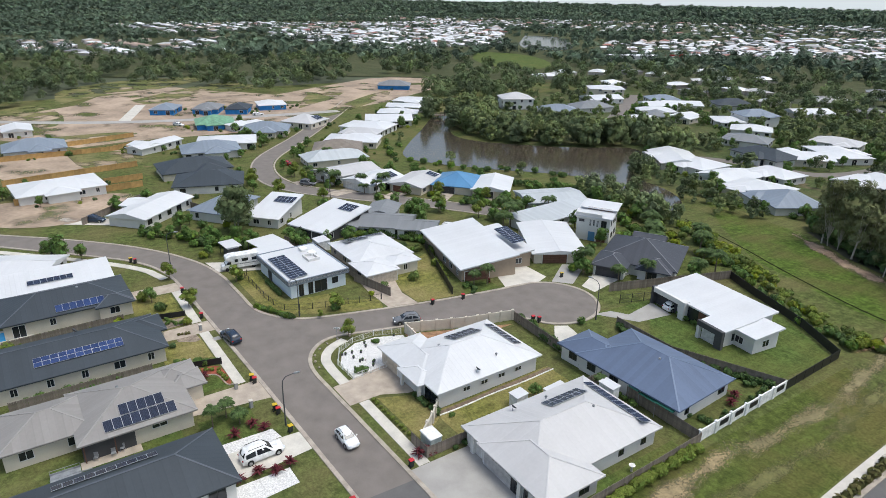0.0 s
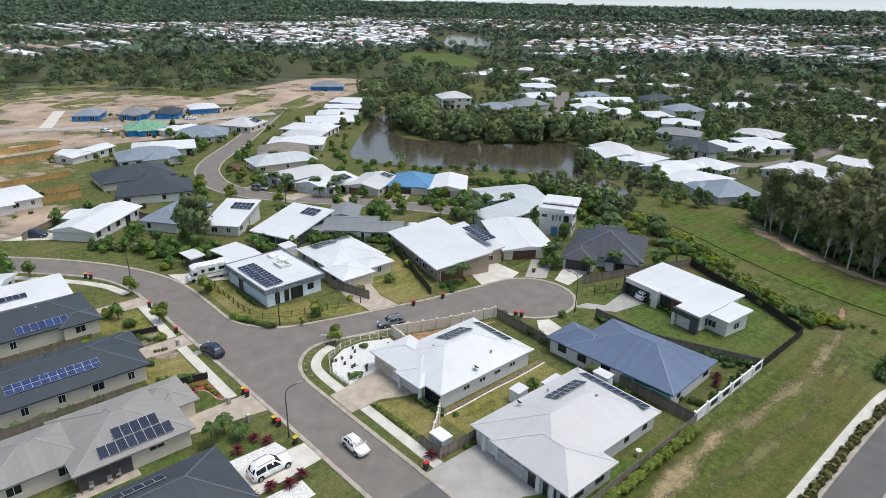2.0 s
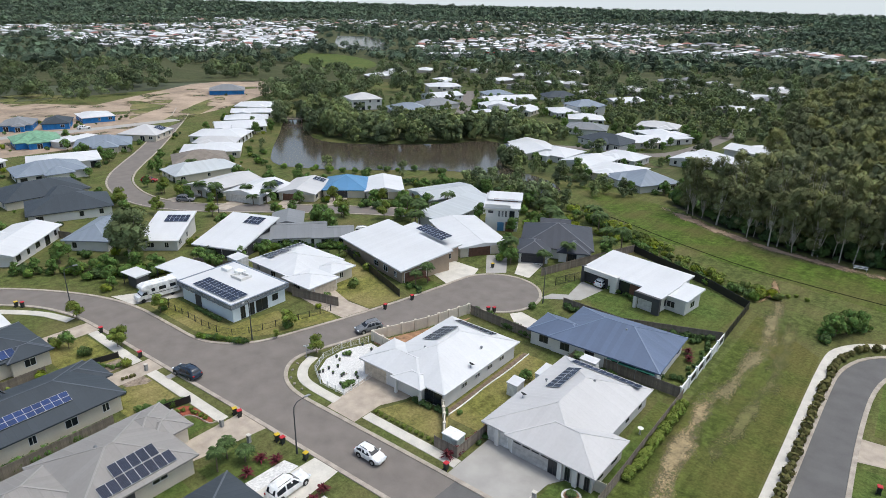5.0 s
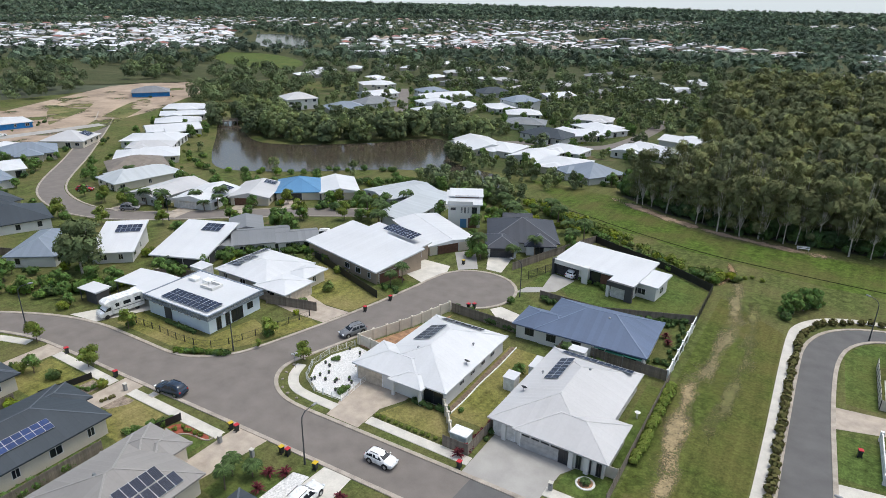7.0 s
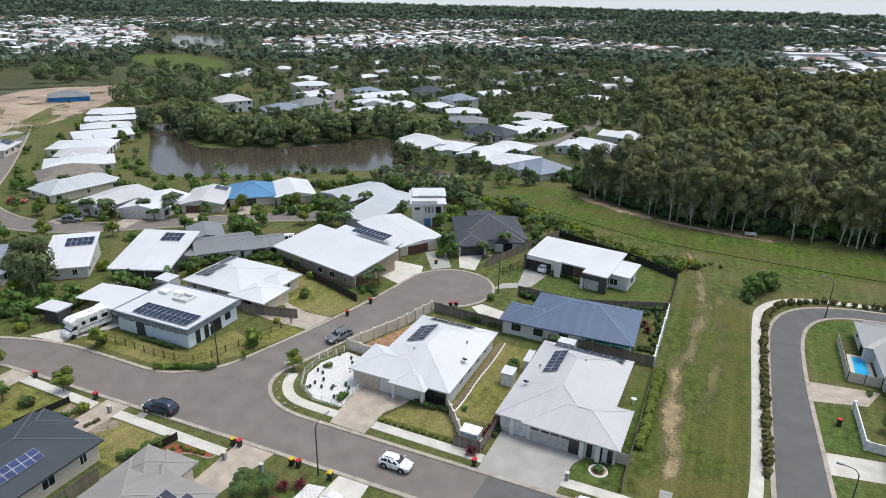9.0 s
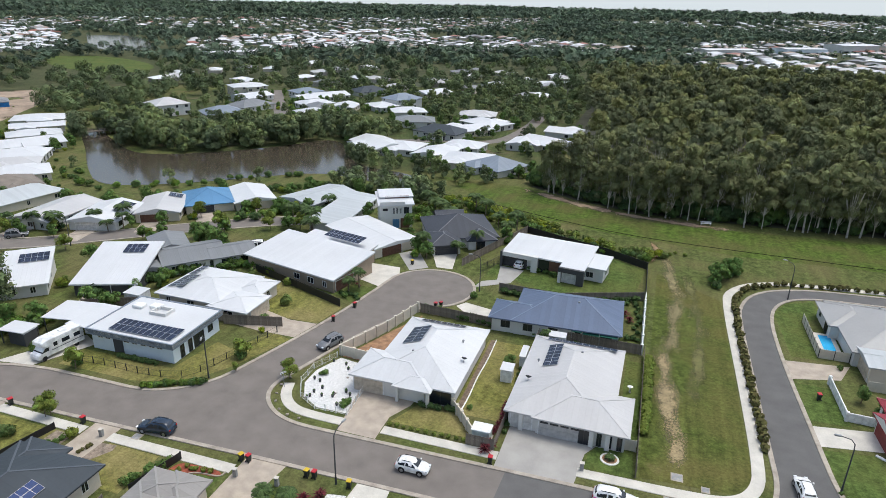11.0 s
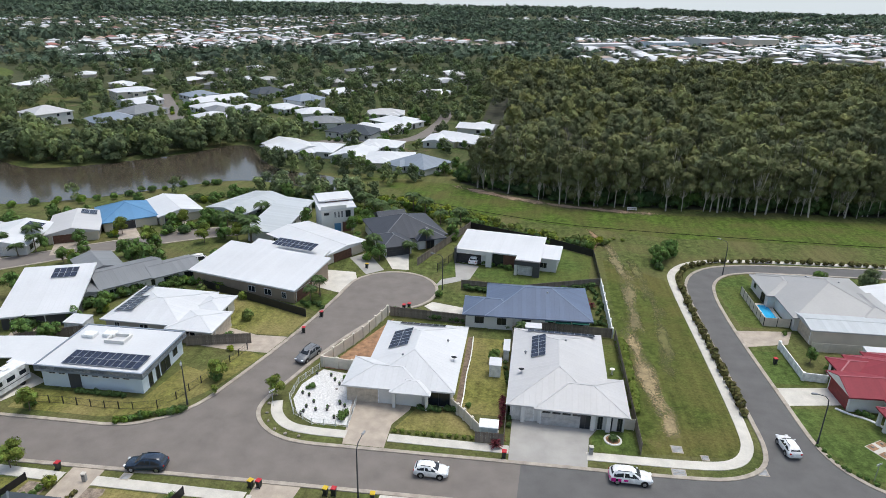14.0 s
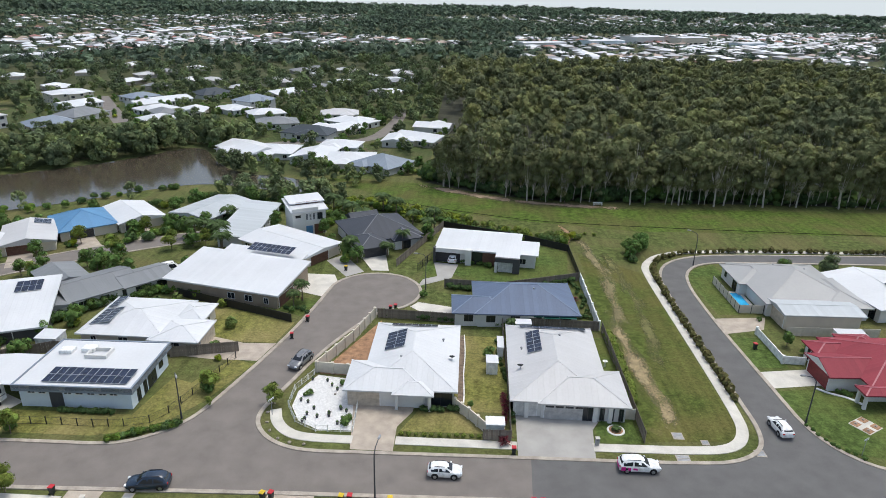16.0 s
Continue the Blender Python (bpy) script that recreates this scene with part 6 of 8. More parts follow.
def far_house(px, py, a, l, w, h, rise):
    c, s = math.cos(a), math.sin(a)
    z = gz(px, py)
    def at(u, v, k):
        return (px + u * c - v * s, py + u * s + v * c, z + k)
    b = [(-l, -w), (l, -w), (l, w), (-l, w)]
    r = max(0.2, l - w)
    wl = [p for i in range(4) for p in (at(*b[i], -1), at(*b[(i + 1) % 4], -1), at(*b[(i + 1) % 4], h), at(*b[i], h))]
    o = [(u * 1.07, v * 1.07) for u, v in b]
    p, q = at(-r, -0.05, h + rise), at(r, -0.05, h + rise)
    p2, q2 = at(-r, 0.05, h + rise), at(r, 0.05, h + rise)
    rf = [at(*o[0], h), at(*o[1], h), q, p, at(*o[1], h), at(*o[2], h), q2, q, at(*o[2], h), at(*o[3], h), p2, q2, at(*o[3], h), at(*o[0], h), p, p2]
    return wl, rf


for poly, step, share, green in ZONES:
    xs, ys = [p[0] for p in poly], [p[1] for p in poly]
    for gx in np.arange(min(xs), max(xs), step):
        for gy in np.arange(min(ys), max(ys), step * 1.35):
            px, py = gx + rng.uniform(-3, 3), gy + rng.uniform(-4, 4)
            if inside(px, py, poly) and rng.random() > 0.1 + green * 0.5:
                wl, rf = far_house(px, py, 0.7 + rng.choice((0, 1.57)) + rng.uniform(-0.15, 0.15), rng.uniform(6, 10), rng.uniform(5, 7), 2.8, rng.uniform(1.3, 2.2))
                walls += wl
                roofs[rng.choice(len(FAR_ROOFS), p=np.array(share) / sum(share))] += rf
for _ in range(420):
    px, py = rng.uniform(-320, 60), rng.uniform(290, 480)
    if rng.random() < 0.12 and free(px, py, 8):
        wl, rf = far_house(px, py, rng.uniform(0, 3), 8, 6, 2.8, 1.6)
        walls += wl
        roofs[rng.choice(3)] += rf
for material, v in zip(FAR_ROOFS, roofs):
    if v:
        tagged(new("distant_roofs", quad_mesh("distant_roofs", v, material)), "roofs of distant suburban houses", "houses", kind="stuff")
tagged(new("distant_walls", quad_mesh("distant_walls", walls, M["far_wall"])), "walls of distant suburban houses", "houses", kind="stuff")

fine = [leaves(np.random.default_rng(150 + i), [(0, 0, 6, 4.0), (2.6, 1.5, 9, 2.9), (-2.4, -2, 5, 3.0), (0.5, -2.5, 8, 2.8)], 4, 0.9, 0.95, 17) for i in range(5)]
spots_a, scale_a, spots_b, scale_b = [], [], [], []
FIELD = [(-556, 430), (-506, 462), (-390, 400), (-345, 326), (-440, 335)]
PONDS = [(-775, 700), (-735, 745), (-550, 590), (-525, 530), (-585, 515)]
SHORE_LINE = [(-4800, 2200), (-3100, 3200), (-1900, 3800), (300, 4200), (1200, 3700), (2100, 3400), (4800, 2600), (4800, 9000), (-4800, 9000)]
for _ in range(5600):
    a = radians(rng.uniform(-40, 98))
    d = 1 / rng.uniform(1 / 640, 1 / 190)
    px, py = 20 - math.sin(a) * d, -60 + math.cos(a) * d
    keep, small = 0.75, 0.85
    for poly, step, share, green in ZONES:
        if inside(px, py, poly):
            keep, small = min(1, green * 1.2 + 0.3), 0.6
    if rng.random() > keep or inside(px, py, SITE) or inside(px, py, FIELD) or inside(px, py, PONDS):
        continue
    if (px > -16 and px < 290 and py < 440) or (py < 300 and px > -230 and px < 60) or (px > 60 and py < 85) or (d < 420 and not free(px, py, 6)) or near_line(px, py, D_LINE, 9):
        continue
    spots_b.append((px, py))
    scale_b.append(rng.uniform(0.7, 1.2) * small)
tagged(new("distant_woods", quad_mesh("distant_woods", spread_mesh(rng, fine, spots_b, scale_b, (0.7, 1.1)), M["leaf_belt"])), "dark green woods beyond the houses", "woods", kind="stuff")


def grove(seed, span, count, r):
    """A stand of tree crowns spread over a square of ground."""
    g = np.random.default_rng(seed)
    return leaves(g, [(g.uniform(-span, span) / 2, g.uniform(-span, span) / 2, r * g.uniform(0.7, 1.7), r * g.uniform(0.6, 1.15)) for _ in range(count)], 2, r * 0.5, 0.85, 6)


# stands of trees out to the coast, thinner and lower among the houses
stands = [grove(200 + i, 44, 8, 4.8) for i in range(5)]
street_trees = [grove(210 + i, 34, 6, 2.9) for i in range(5)]
ridges = [grove(220 + i, 100, 9, 9.0) for i in range(5)]
spots_a, spots_s, spots_r = [], [], []
def lies_clear(px, py):
    return not (inside(px, py, SHORE_LINE) or inside(px, py, FIELD) or inside(px, py, PONDS) or near_line(px, py, [(-620, 715), (-480, 560)], 12))
for gy in np.arange(-500, 2300, 37):
    for gx in np.arange(-2300, 1800, 37):
        px, py = gx + rng.uniform(-16, 16), gy + rng.uniform(-16, 16)
        d, a = math.hypot(px - 20, py + 60), math.degrees(math.atan2(20 - px, py + 60))
        if not (600 < d < 2150 and -40 < a < 98) or not lies_clear(px, py):
            continue
        zone = [q[3] for q in ZONES if inside(px, py, q[0])]
        if zone:
            if rng.random() < 0.46 + zone[0] * 0.6:
                spots_s.append((px, py))
        elif rng.random() < 0.88:
            spots_a.append((px, py))
for gy in np.arange(-800, 4700, 84):
    for gx in np.arange(-4700, 4000, 84):
        px, py = gx + rng.uniform(-35, 35), gy + rng.uniform(-35, 35)
        d, a = math.hypot(px - 20, py + 60), math.degrees(math.atan2(20 - px, py + 60))
        if 2100 < d < 4650 and -40 < a < 98 and lies_clear(px, py) and rng.random() < (0.45 if any(inside(px, py, q[0]) for q in ZONES) else 0.9):
            spots_r.append((px, py))
for shapes, where, label in ((stands, spots_a, "dark green distant woods"), (street_trees, spots_s, "trees among distant houses"), (ridges, spots_r, "dark woods along the horizon")):
    tagged(new("distant_woods", quad_mesh("distant_woods", spread_mesh(rng, shapes, where, rng.uniform(0.8, 1.25, len(where)), (0.7, 1.1)), M["leaf_far"])), label, "woods", kind="stuff")
# the ground under them
radii = [455, 560, 700, 900, 1150, 1450, 1800, 2200, 2600, 3000, 3400, 3800, 4200, 4700]
gv = [(20 - math.sin(radians(k * 2 - 44)) * d, -60 + math.cos(radians(k * 2 - 44)) * d) for d in radii for k in range(74)]
gf = []
for i in range(len(radii) - 1):
    for k in range(73):
        q = (i * 74 + k, i * 74 + k + 1, (i + 1) * 74 + k + 1, (i + 1) * 74 + k)
        cx, cy = sum(gv[c][0] for c in q) / 4, sum(gv[c][1] for c in q) / 4
        if not any(inside(gv[c][0], gv[c][1], SHORE_LINE) for c in q):
            gf.append(q[::-1])
tagged(new("distant_ground", mesh("distant_ground", [(x, y, gz(x, y) + 0.35) for x, y in gv], gf, grass_mat("distant_scrub", (0.06, 0.07, 0.032), (0.09, 0.09, 0.045), (0.2, 0.17, 0.12), 0.72))), "dark scrub and grass between distant woods", "ground", kind="structure")


# ---- roof equipment and doors ----
solar(h1, 2, -1.6, 2.4, 5, 2, w=1.5)
solar(h1, 1, 0.5, 1.0, 7, 1)
solar(h2, 2, -2.9, 3.0, 6, 2, l=1.0, w=1.05)
solar(h2, 1, -0.5, 0.9, 10, 1)
solar(h6, 0, 2.0, 13.4, 9, 2, w=1.5)
solar(h10, 0, 1.2, 0.9, 11, 2)
solar(h12, 0, 1.4, 11.0, 4, 2)
solar(h13, 0, 1.2, 8.5, 5, 2)
solar(l0, 2, 0.6, 2.2, 10, 1)
solar(l1, 0, 0.4, 0.7, 8, 1)
solar(l1, 0, 0.9, 2.45, 5, 1)
solar(l2, 0, 2.0, 2.2, 11, 2, "panel_blue", w=0.85)
solar(l3, 0, 1.8, 0.5, 7, 1, "panel_blue")
solar(h11, 3, 1.5, 1.0, 5, 2)
solar(h11, 3, -3.6, 0.8, 4, 1)
solar(l4, 0, 0.8, 2.6, 7, 1)
solar(r1, 1, 5.0, 1.4, 3, 2)
solar(r4, 1, 4.0, 1.4, 3, 2)
solar(k9, 1, 2.0, 1.4, 5, 2)
solar(g4, 0, 2.0, 3.0, 5, 3)
garage(h1, 3, -1.0, 4.2, "door_cream", box_of=(-5.8, 4.9, 7.4, 7.3))
garage(h2, 3, -2.3, 5.0, "door_shaded", box_of=(-6.2, -2.7, 8.6, 11.8), lights=4)
garage(h2, 3, -4.4, 2.6, "door_white")
garage(h5, 0, 0, 4.9, "door_dark", box_of=(-4.6, -7.2, 7.0, 8.4))
garage(h6, 1, -2.5, 5.0, "door_brown")
garage(h7, 1, -1.0, 5.0, "door_brown")
garage(h11, 1, 0, 5.0, "door_cream", box_of=(8.7, -3.2, 7.8, 7.2))
for q, m in ((r1, "door_brown"), (r2, "door_dark"), (r3, "door_dark"), (r4, "door_white"), (h12, "door_dark")):
    garage(q, 0, -1.5, 4.8, m)
garage(g3, 3, 0, 5.0, "door_red", box_of=(-5.55, -1.15, 12.0, 6.7))
gb = bmesh.new()
tri = [(-11.56, -1.15 + y, z) for y, z in ((-3.1, 2.6), (3.1, 2.6), (0, 3.68))]
va, vb = [gb.verts.new(p) for p in tri], [gb.verts.new((p[0] + 0.03, p[1], p[2])) for p in tri]
gb.faces.new(va[::-1])
for k in range(3):
    gb.faces.new((va[k], va[(k + 1) % 3], vb[(k + 1) % 3], vb[k]))
part("gable_wall", gb, M["white_wall"], g3, "white rendered gable")
garage(g2, 3, 0, 4.6, "door_cream")
garage(h4, 0, -5.8, 5.0, "door_dark")


def cowls(h, spots):
    """Small roof fittings: vents and dishes."""
    for x, y, z in spots:
        bm = bmesh.new()
        tube(bm, [(x, y, z - 0.5), (x, y, z + 0.15), (x, y, z + 0.17), (x, y, z + 0.35)], [0.08, 0.08, 0.2, 0.14], 10)
        part("roof_vent", bm, M["galv"], h, "round steel roof vent")


cowls(h1, [(2.5, -4.0, 3.6), (-3.5, 1.5, 4.2)])
cowls(h2, [(1.5, 4.6, 3.4), (4.0, -1.0, 4.4)])
cowls(h3, [(1.5, -1.0, 4.6), (2.3, -0.6, 4.5)])
cowls(l1, [(-1.0, 1.0, 4.4)])
cowls(l3, [(2.0, -0.5, 4.3)])
cowls(g1, [(-1.5, 4.5, 4.2), (3.0, 2.0, 4.4)])
for h, x, y in ((h10, -2.4, 3.2), (h10, -5.2, 2.6), (h6, 2.2, -1.0)):
    part("air_conditioner", boxed(x - 0.9, y - 0.7, h["plan"][2] - 0.02, x + 0.9, y + 0.7, h["plan"][2] + 0.55, 0.08), M["white_paint"], h, "white rooftop plant box")
bm = bmesh.new()
for q in ((-1.5, 1.0, 1.5, 1.25), (-1.5, 3.0, 1.5, 3.25), (-1.5, 1.25, -1.25, 3.0), (1.25, 1.25, 1.5, 3.0)):
    box(bm, q[0] - 0.5, q[1], 3.35, q[2] - 0.5, q[3], 3.9)
part("roof_lantern", bm, M["white_wall"], h10, "raised white roof lantern")

for q in (r1, r2, r3, r4, r5, h12):
    m = q.matrix_basis
    a, b = m @ Vector((-1.5, -q["plan"][1] / 2 + 0.5, 0)), m @ Vector((-1.5, -q["plan"][1] / 2 - 7.5, 0))
    ribbon("driveway", [a.to_2d(), b.to_2d()], 4.6, 0.06, M["aggregate"], label="tan concrete driveway", category="driveway")
# porch posts, tall windows and plinths of the two front houses
for h, x, y in ((h2, -10.0, -4.3), (h2, -10.0, -6.2), (h2, -9.8, 4.4)):
    part("porch_post", boxed(x - 0.28, y - 0.28, -0.1, x + 0.28, y + 0.28, 2.5, 0.03), M["white_wall"], h, "square rendered porch post")
for y in (-5.2, -6.4, -7.6):
    add_window(h2, -10.0, y, 0.2, -90, 0.6, 2.1, "frame_dark")
add_window(h1, -8.52, -4.2, 0.15, -90, 3.0, 2.0, "frame_dark")
add_window(h1, -8.52, -0.6, 0.05, -90, 1.8, 2.2, "frame_dark")
add_window(h2, -10.0, -3.4, 0.05, -90, 1.3, 2.2, "frame_dark")
for u in (-4, -1, 2, 5):
    add_window(h1, u, -5.9, 1.2, 0, 1.2, 0.7, "frame_white")

def dish(h, x, y, z):
    """A dark satellite dish on a short bent arm."""
    bm = bmesh.new()
    tube(bm, [(x, y, z - 0.4), (x, y, z + 0.35), (x + 0.15, y, z + 0.5)], [0.03, 0.03, 0.03], 6)
    arm = part("dish_arm", bm, M["galv"], h)
    bm = bmesh.new()
    tube(bm, [(x + 0.12, y, z + 0.42), (x + 0.2, y, z + 0.5), (x + 0.27, y, z + 0.57)], [0.12, 0.34, 0.42], 14)
    part("dish", bm, M["char_wall"], arm, "dark mesh satellite dish")


dish(h1, -2.0, -5.4, 3.1)
dish(h2, -3.6, 5.0, 3.2)
dish(l2, 2.0, 2.0, 4.2)
# open patio under the eaves of the grey-roofed house
patch("patio", [(-14.4, -42), (-12.9, -42), (-12.9, -35.6), (-14.4, -35.6)], 0.07, M["aggregate"], "tan paved patio", "paving")
# charcoal sheet on the wall paints the patio's deep shade
part("patio_recess", boxed(-6.2, -5.72, 0.05, -0.6, -5.6, 2.3), M["char_wall"], l1, "flat dark sheet for the shade of a deep patio")
for x in (-6.0, -2.8):
    part("patio_post", boxed(x - 0.06, -6.1, -0.1, x + 0.06, -5.98, 2.5), M["door_brown"], l1, "dark timber patio post")
add_window(l1, 2.2, -5.66, 1.5, 0, 1.8, 0.6, "frame_white")
for x, y in ((-14.0, -40.4), (-13.7, -38.6), (-14.1, -37.6)):
    ch = thing("patio_chair", x, y, x * 40 % 90, "grey outdoor chair on a paved patio", "chair", "chairs on a patio", z=0.08)
    part("seat", boxed(-0.24, -0.24, 0.4, 0.24, 0.24, 0.45, 0.01), M["galv"], ch)
    part("backrest", boxed(-0.24, 0.2, 0.45, 0.24, 0.25, 0.95, 0.01), M["galv"], ch)
    for lx in (-0.21, 0.21):
        for ly in (-0.21, 0.21):
            part("leg", boxed(lx - 0.02, ly - 0.02, 0, lx + 0.02, ly + 0.02, 0.4), M["galv"], ch)
# small roofs round the flat house: carports and shed
for pts_x, pts_y, rot, l, w, z, m in ((-64, -1.1, 10, 6.6, 6.2, 2.8, "white_roof"), (-67.6, -7.8, 5, 4.6, 3.2, 2.5, "white_roof"), (-58.2, -1.6, 1, 6.0, 7.5, 3.0, "white_roof")):
    cp = thing("carport", pts_x, pts_y, rot, "white-roofed steel carport on slim posts", "carport")
    part("roof", boxed(-l / 2, -w / 2, z - 0.15, l / 2, w / 2, z, 0.03), M[m], cp)
    for sx in (-1, 1):
        for sy in (-1, 1):
            part("post", boxed(sx * (l / 2 - 0.3) - 0.06, sy * (w / 2 - 0.3) - 0.06, -0.2, sx * (l / 2 - 0.3) + 0.06, sy * (w / 2 - 0.3) + 0.06, z - 0.14), M["char_wall"], cp)
    LOTS.append((pts_x, pts_y, rot, l, w))


for q, m in (((3.95, -8.0, 2.35, 8.85, -7.4, 3.25), "char_wall"), ((7.5, -8.0, 0, 8.85, -7.4, 2.35), "char_wall"), ((3.95, -8.0, 0, 4.5, -7.4, 2.35), "white_wall"), ((-8.75, -5.4, 0, -8.25, -4.4, 3.3), "char_wall"),
             ((-8.25, -5.4, 2.4, -2.2, -4.9, 3.3), "white_wall"), ((-2.2, -5.6, 0, -1.0, -4.4, 3.35), "white_wall"), ((-1.0, -4.62, 0.05, 1.2, -4.5, 2.7), "glass"), ((1.2, -4.62, 0, 4.0, -4.5, 2.7), "door_brown")):
    part("front_screen", boxed(*q, 0.02), M[m], h4)
garage(h4, 0, -0.3, 2.7, "door_white", inset=0.5, box_of=(6.4, -4.0, 4.8, 7.8))

for u in (-0.6, 0.2, 1.0):
    add_window(h8, u, -3.66, 3.6, 0, 0.5, 1.6, "frame_white")
add_window(h8, 2.4, -3.66, 3.6, 0, 1.2, 1.6, "frame_dark")
add_window(h8, -2.6, -3.66, 4.4, 0, 1.2, 0.6, "frame_dark")
for u, z, ww, hh in ((-2.2, 3.8, 0.7, 1.6), (0.4, 3.9, 1.6, 0.8), (2.4, 3.8, 0.7, 1.6), (-1.0, 0.9, 1.5, 1.2), (1.8, 0.9, 1.5, 1.2)):
    add_window(h8, 3.76, u, z, 90, ww, hh, "frame_dark")
part("timber_door", boxed(1.0, -3.75, 0.1, 3.0, -3.66, 2.5, 0.02), M["door_brown"], h8, "brown timber double door")
part("blue_panel", boxed(-0.9, -3.74, 0.1, 0.6, -3.66, 2.3, 0.02), M["ocean_roof"], h8, "blue painted panel")
part("parapet_wall", boxed(-3.9, -4.15, 5.4, 2.0, -3.9, 6.7, 0.02), M["white_wall"], h8, "white rendered parapet")
part("clerestory", boxed(-2.2, -0.4, 6.2, 3.5, -0.2, 7.0, 0.02), M["door_brown"], h8, "brown clad clerestory wall")
bm = bmesh.new()
slab_roof(bm, 0.4, 1.9, 8.2, 5.2, 6.95, 0.5, 0.2)
part("upper_roof", bm, M["white_roof"], h8)

# ---- fences and walls ----
PALINGS = {}


def fence(pts, height, material, label, style="panel", step=2.4, cap=None):
    """Posts and panels along a line: solid panels, palings, pickets or a stepped wall."""
    f = thing("fence", *pts[0], 0, label, "fence", z=0)
    f.matrix_basis = Matrix()
    lines = []
    for a, b in zip(pts, pts[1:]):
        a, b = Vector(a), Vector(b)
        n = max(1, round((b - a).length / step))
        lines += [(a.lerp(b, i / n), a.lerp(b, (i + 1) / n)) for i in range(n)]
    for a, b in lines:
        za, zb = gz(*a), gz(*b)
        d = (b - a)
        ang = math.degrees(math.atan2(d.y, d.x))
        ln = d.length
        bm = bmesh.new()
        if style == "panel":
            box(bm, 0.05, -0.02, 0.05, ln - 0.05, 0.02, height)
        elif style == "paling":
            for z in (0.35, height - 0.4):
                box(bm, 0, 0.018, z, ln, 0.05, z + 0.08)
            n = max(2, round(ln / 0.3))
            key = (material, height, round(ln / n, 2))
            if key not in PALINGS:
                w = ln / n / 2 - 0.006
                PALINGS[key] = bm_mesh("paling", boxed(-w, -0.014, 0.04, w, 0.014, height), M[material])
            for i in range(n):
                put("paling", PALINGS[key], f, pose(a.x, a.y, (za + zb) / 2, 0, 0, ang) @ Matrix.Translation((ln * (i + 0.5) / n, -0.008 * (i % 2), 0.015 * ((i * 7) % 3))))
        elif style == "wall":
            box(bm, 0.12, -0.07, -0.1, ln - 0.12, 0.07, height)
        elif style == "mesh":
            for i in range(int(ln / 0.12)):
                box(bm, i * 0.12 + 0.05, -0.004, 0.08, i * 0.12 + 0.058, 0.004, height - 0.04)
            for z in (0.1, height - 0.06):
                box(bm, 0, -0.012, z, ln, 0.012, z + 0.025)
        else:
            for i in range(int(ln / 0.2)):
                box(bm, i * 0.2 + 0.05, -0.012, 0.1, i * 0.2 + 0.075, 0.012, height)
            box(bm, 0, -0.02, height - 0.14, ln, 0.02, height - 0.1)
            box(bm, 0, -0.02, 0.12, ln, 0.02, 0.16)
        p = part("rail" if style == "paling" else "panel", bm, M[material], f)
        if style in ("mesh", "picket"):
            tagged(p, kind="stuff")
        p.matrix_basis = pose(a.x, a.y, (za + zb) / 2, 0, 0, ang)
        w = 0.2 if style == "wall" else 0.05
        q = part("post", boxed(-w, -w, -0.2, w, w, height + (0.12 if style == "wall" else 0.06)), M[cap or material], f)
        q.matrix_basis = pose(a.x, a.y, za, 0, 0, ang)
    q = part("post", boxed(-0.06, -0.06, -0.2, 0.06, 0.06, height + 0.06), M[cap or material], f)
    q.matrix_basis = pose(*lines[-1][1], gz(*lines[-1][1]))
    return f


PALING = "weathered grey timber paling fence"
for pts in ([(7.0, -2.5), (7.0, 20.8)], [(-13.6, 22.2), (7.0, 20.8), (22.6, 20.4)], [(23.1, -7.8), (23.1, 20.2)], [(-3, 35.2), (8, 34.6), (22.4, 40.2)], [(-12.9, 44.6), (-9.5, 55), (-4.5, 69.9)],
            [(-42.2, 7.3), (-32.9, 9.7)], [(-29.3, -48), (-29.3, -31)], [(-47.4, -48), (-47.4, -31.5)], [(-103.3, -30.4), (-120.2, -12.9)], [(-96, -6), (-86, 3.5)], [(-68, 4), (-60, 8), (-42, 8)],
            [(-110, -8), (-96, -3)]):
    fence(pts, 1.75, "timber", PALING, "paling")
for pts in ([(-185, -43.3), (-188.5, -11.4), (-195.3, -2.5)], [(-204, -22.6), (-214.5, 1)], [(-127.8, -42.3), (-132.8, -11.7)], [(-140, -20.4), (-141.7, -10)], [(-150, -44), (-160, -8)]):
    fence(pts, 1.8, "new_timber", "new orange pine paling fence", "panel", 3.0)
fence([(-49.9, 28.3), (-38.5, 23.9), (-27.5, 19.5)], 1.5, "steel_black", "black steel panel fence along a lawn")
fence([(22.7, 40.3), (22.6, 55.4)], 1.6, "steel_black", "black steel panel fence at the end of a lawn")
fence([(22.6, 55.4), (14, 61), (2, 66.5), (-4.5, 69.9)], 1.6, "steel_black", "black steel panel fence behind a modern house")
fence([(-8.5, 42.4), (-6.1, 49.1)], 1.7, "steel_black", "black steel slat gate beside a driveway", "picket")
fence([(22.7, 20.6), (22.7, 40.2)], 1.7, "white_paint", "white rendered garden wall with dark screens", "wall", 3.3)
for y in (23.9, 27.2, 30.5, 37.0):
    ob = thing("wall_screen", 22.83, y + 1.65, 0, "dark slatted screen set in a white wall", "screen", "screens in the wall")
    for j in range(6):
        part("slat", boxed(-0.04, -0.9, 0.7 + j * 0.13, 0.0, 0.9, 0.8 + j * 0.13), M["steel_black"], ob)
fence([(-14.1, 22.2), (-15.2, 18.2), (-16.3, 14.2), (-18.1, 9.7), (-20.0, 5.2)], 1.8, "cream_steel", "cream rendered fence of stepped panels", "wall", 2.2)
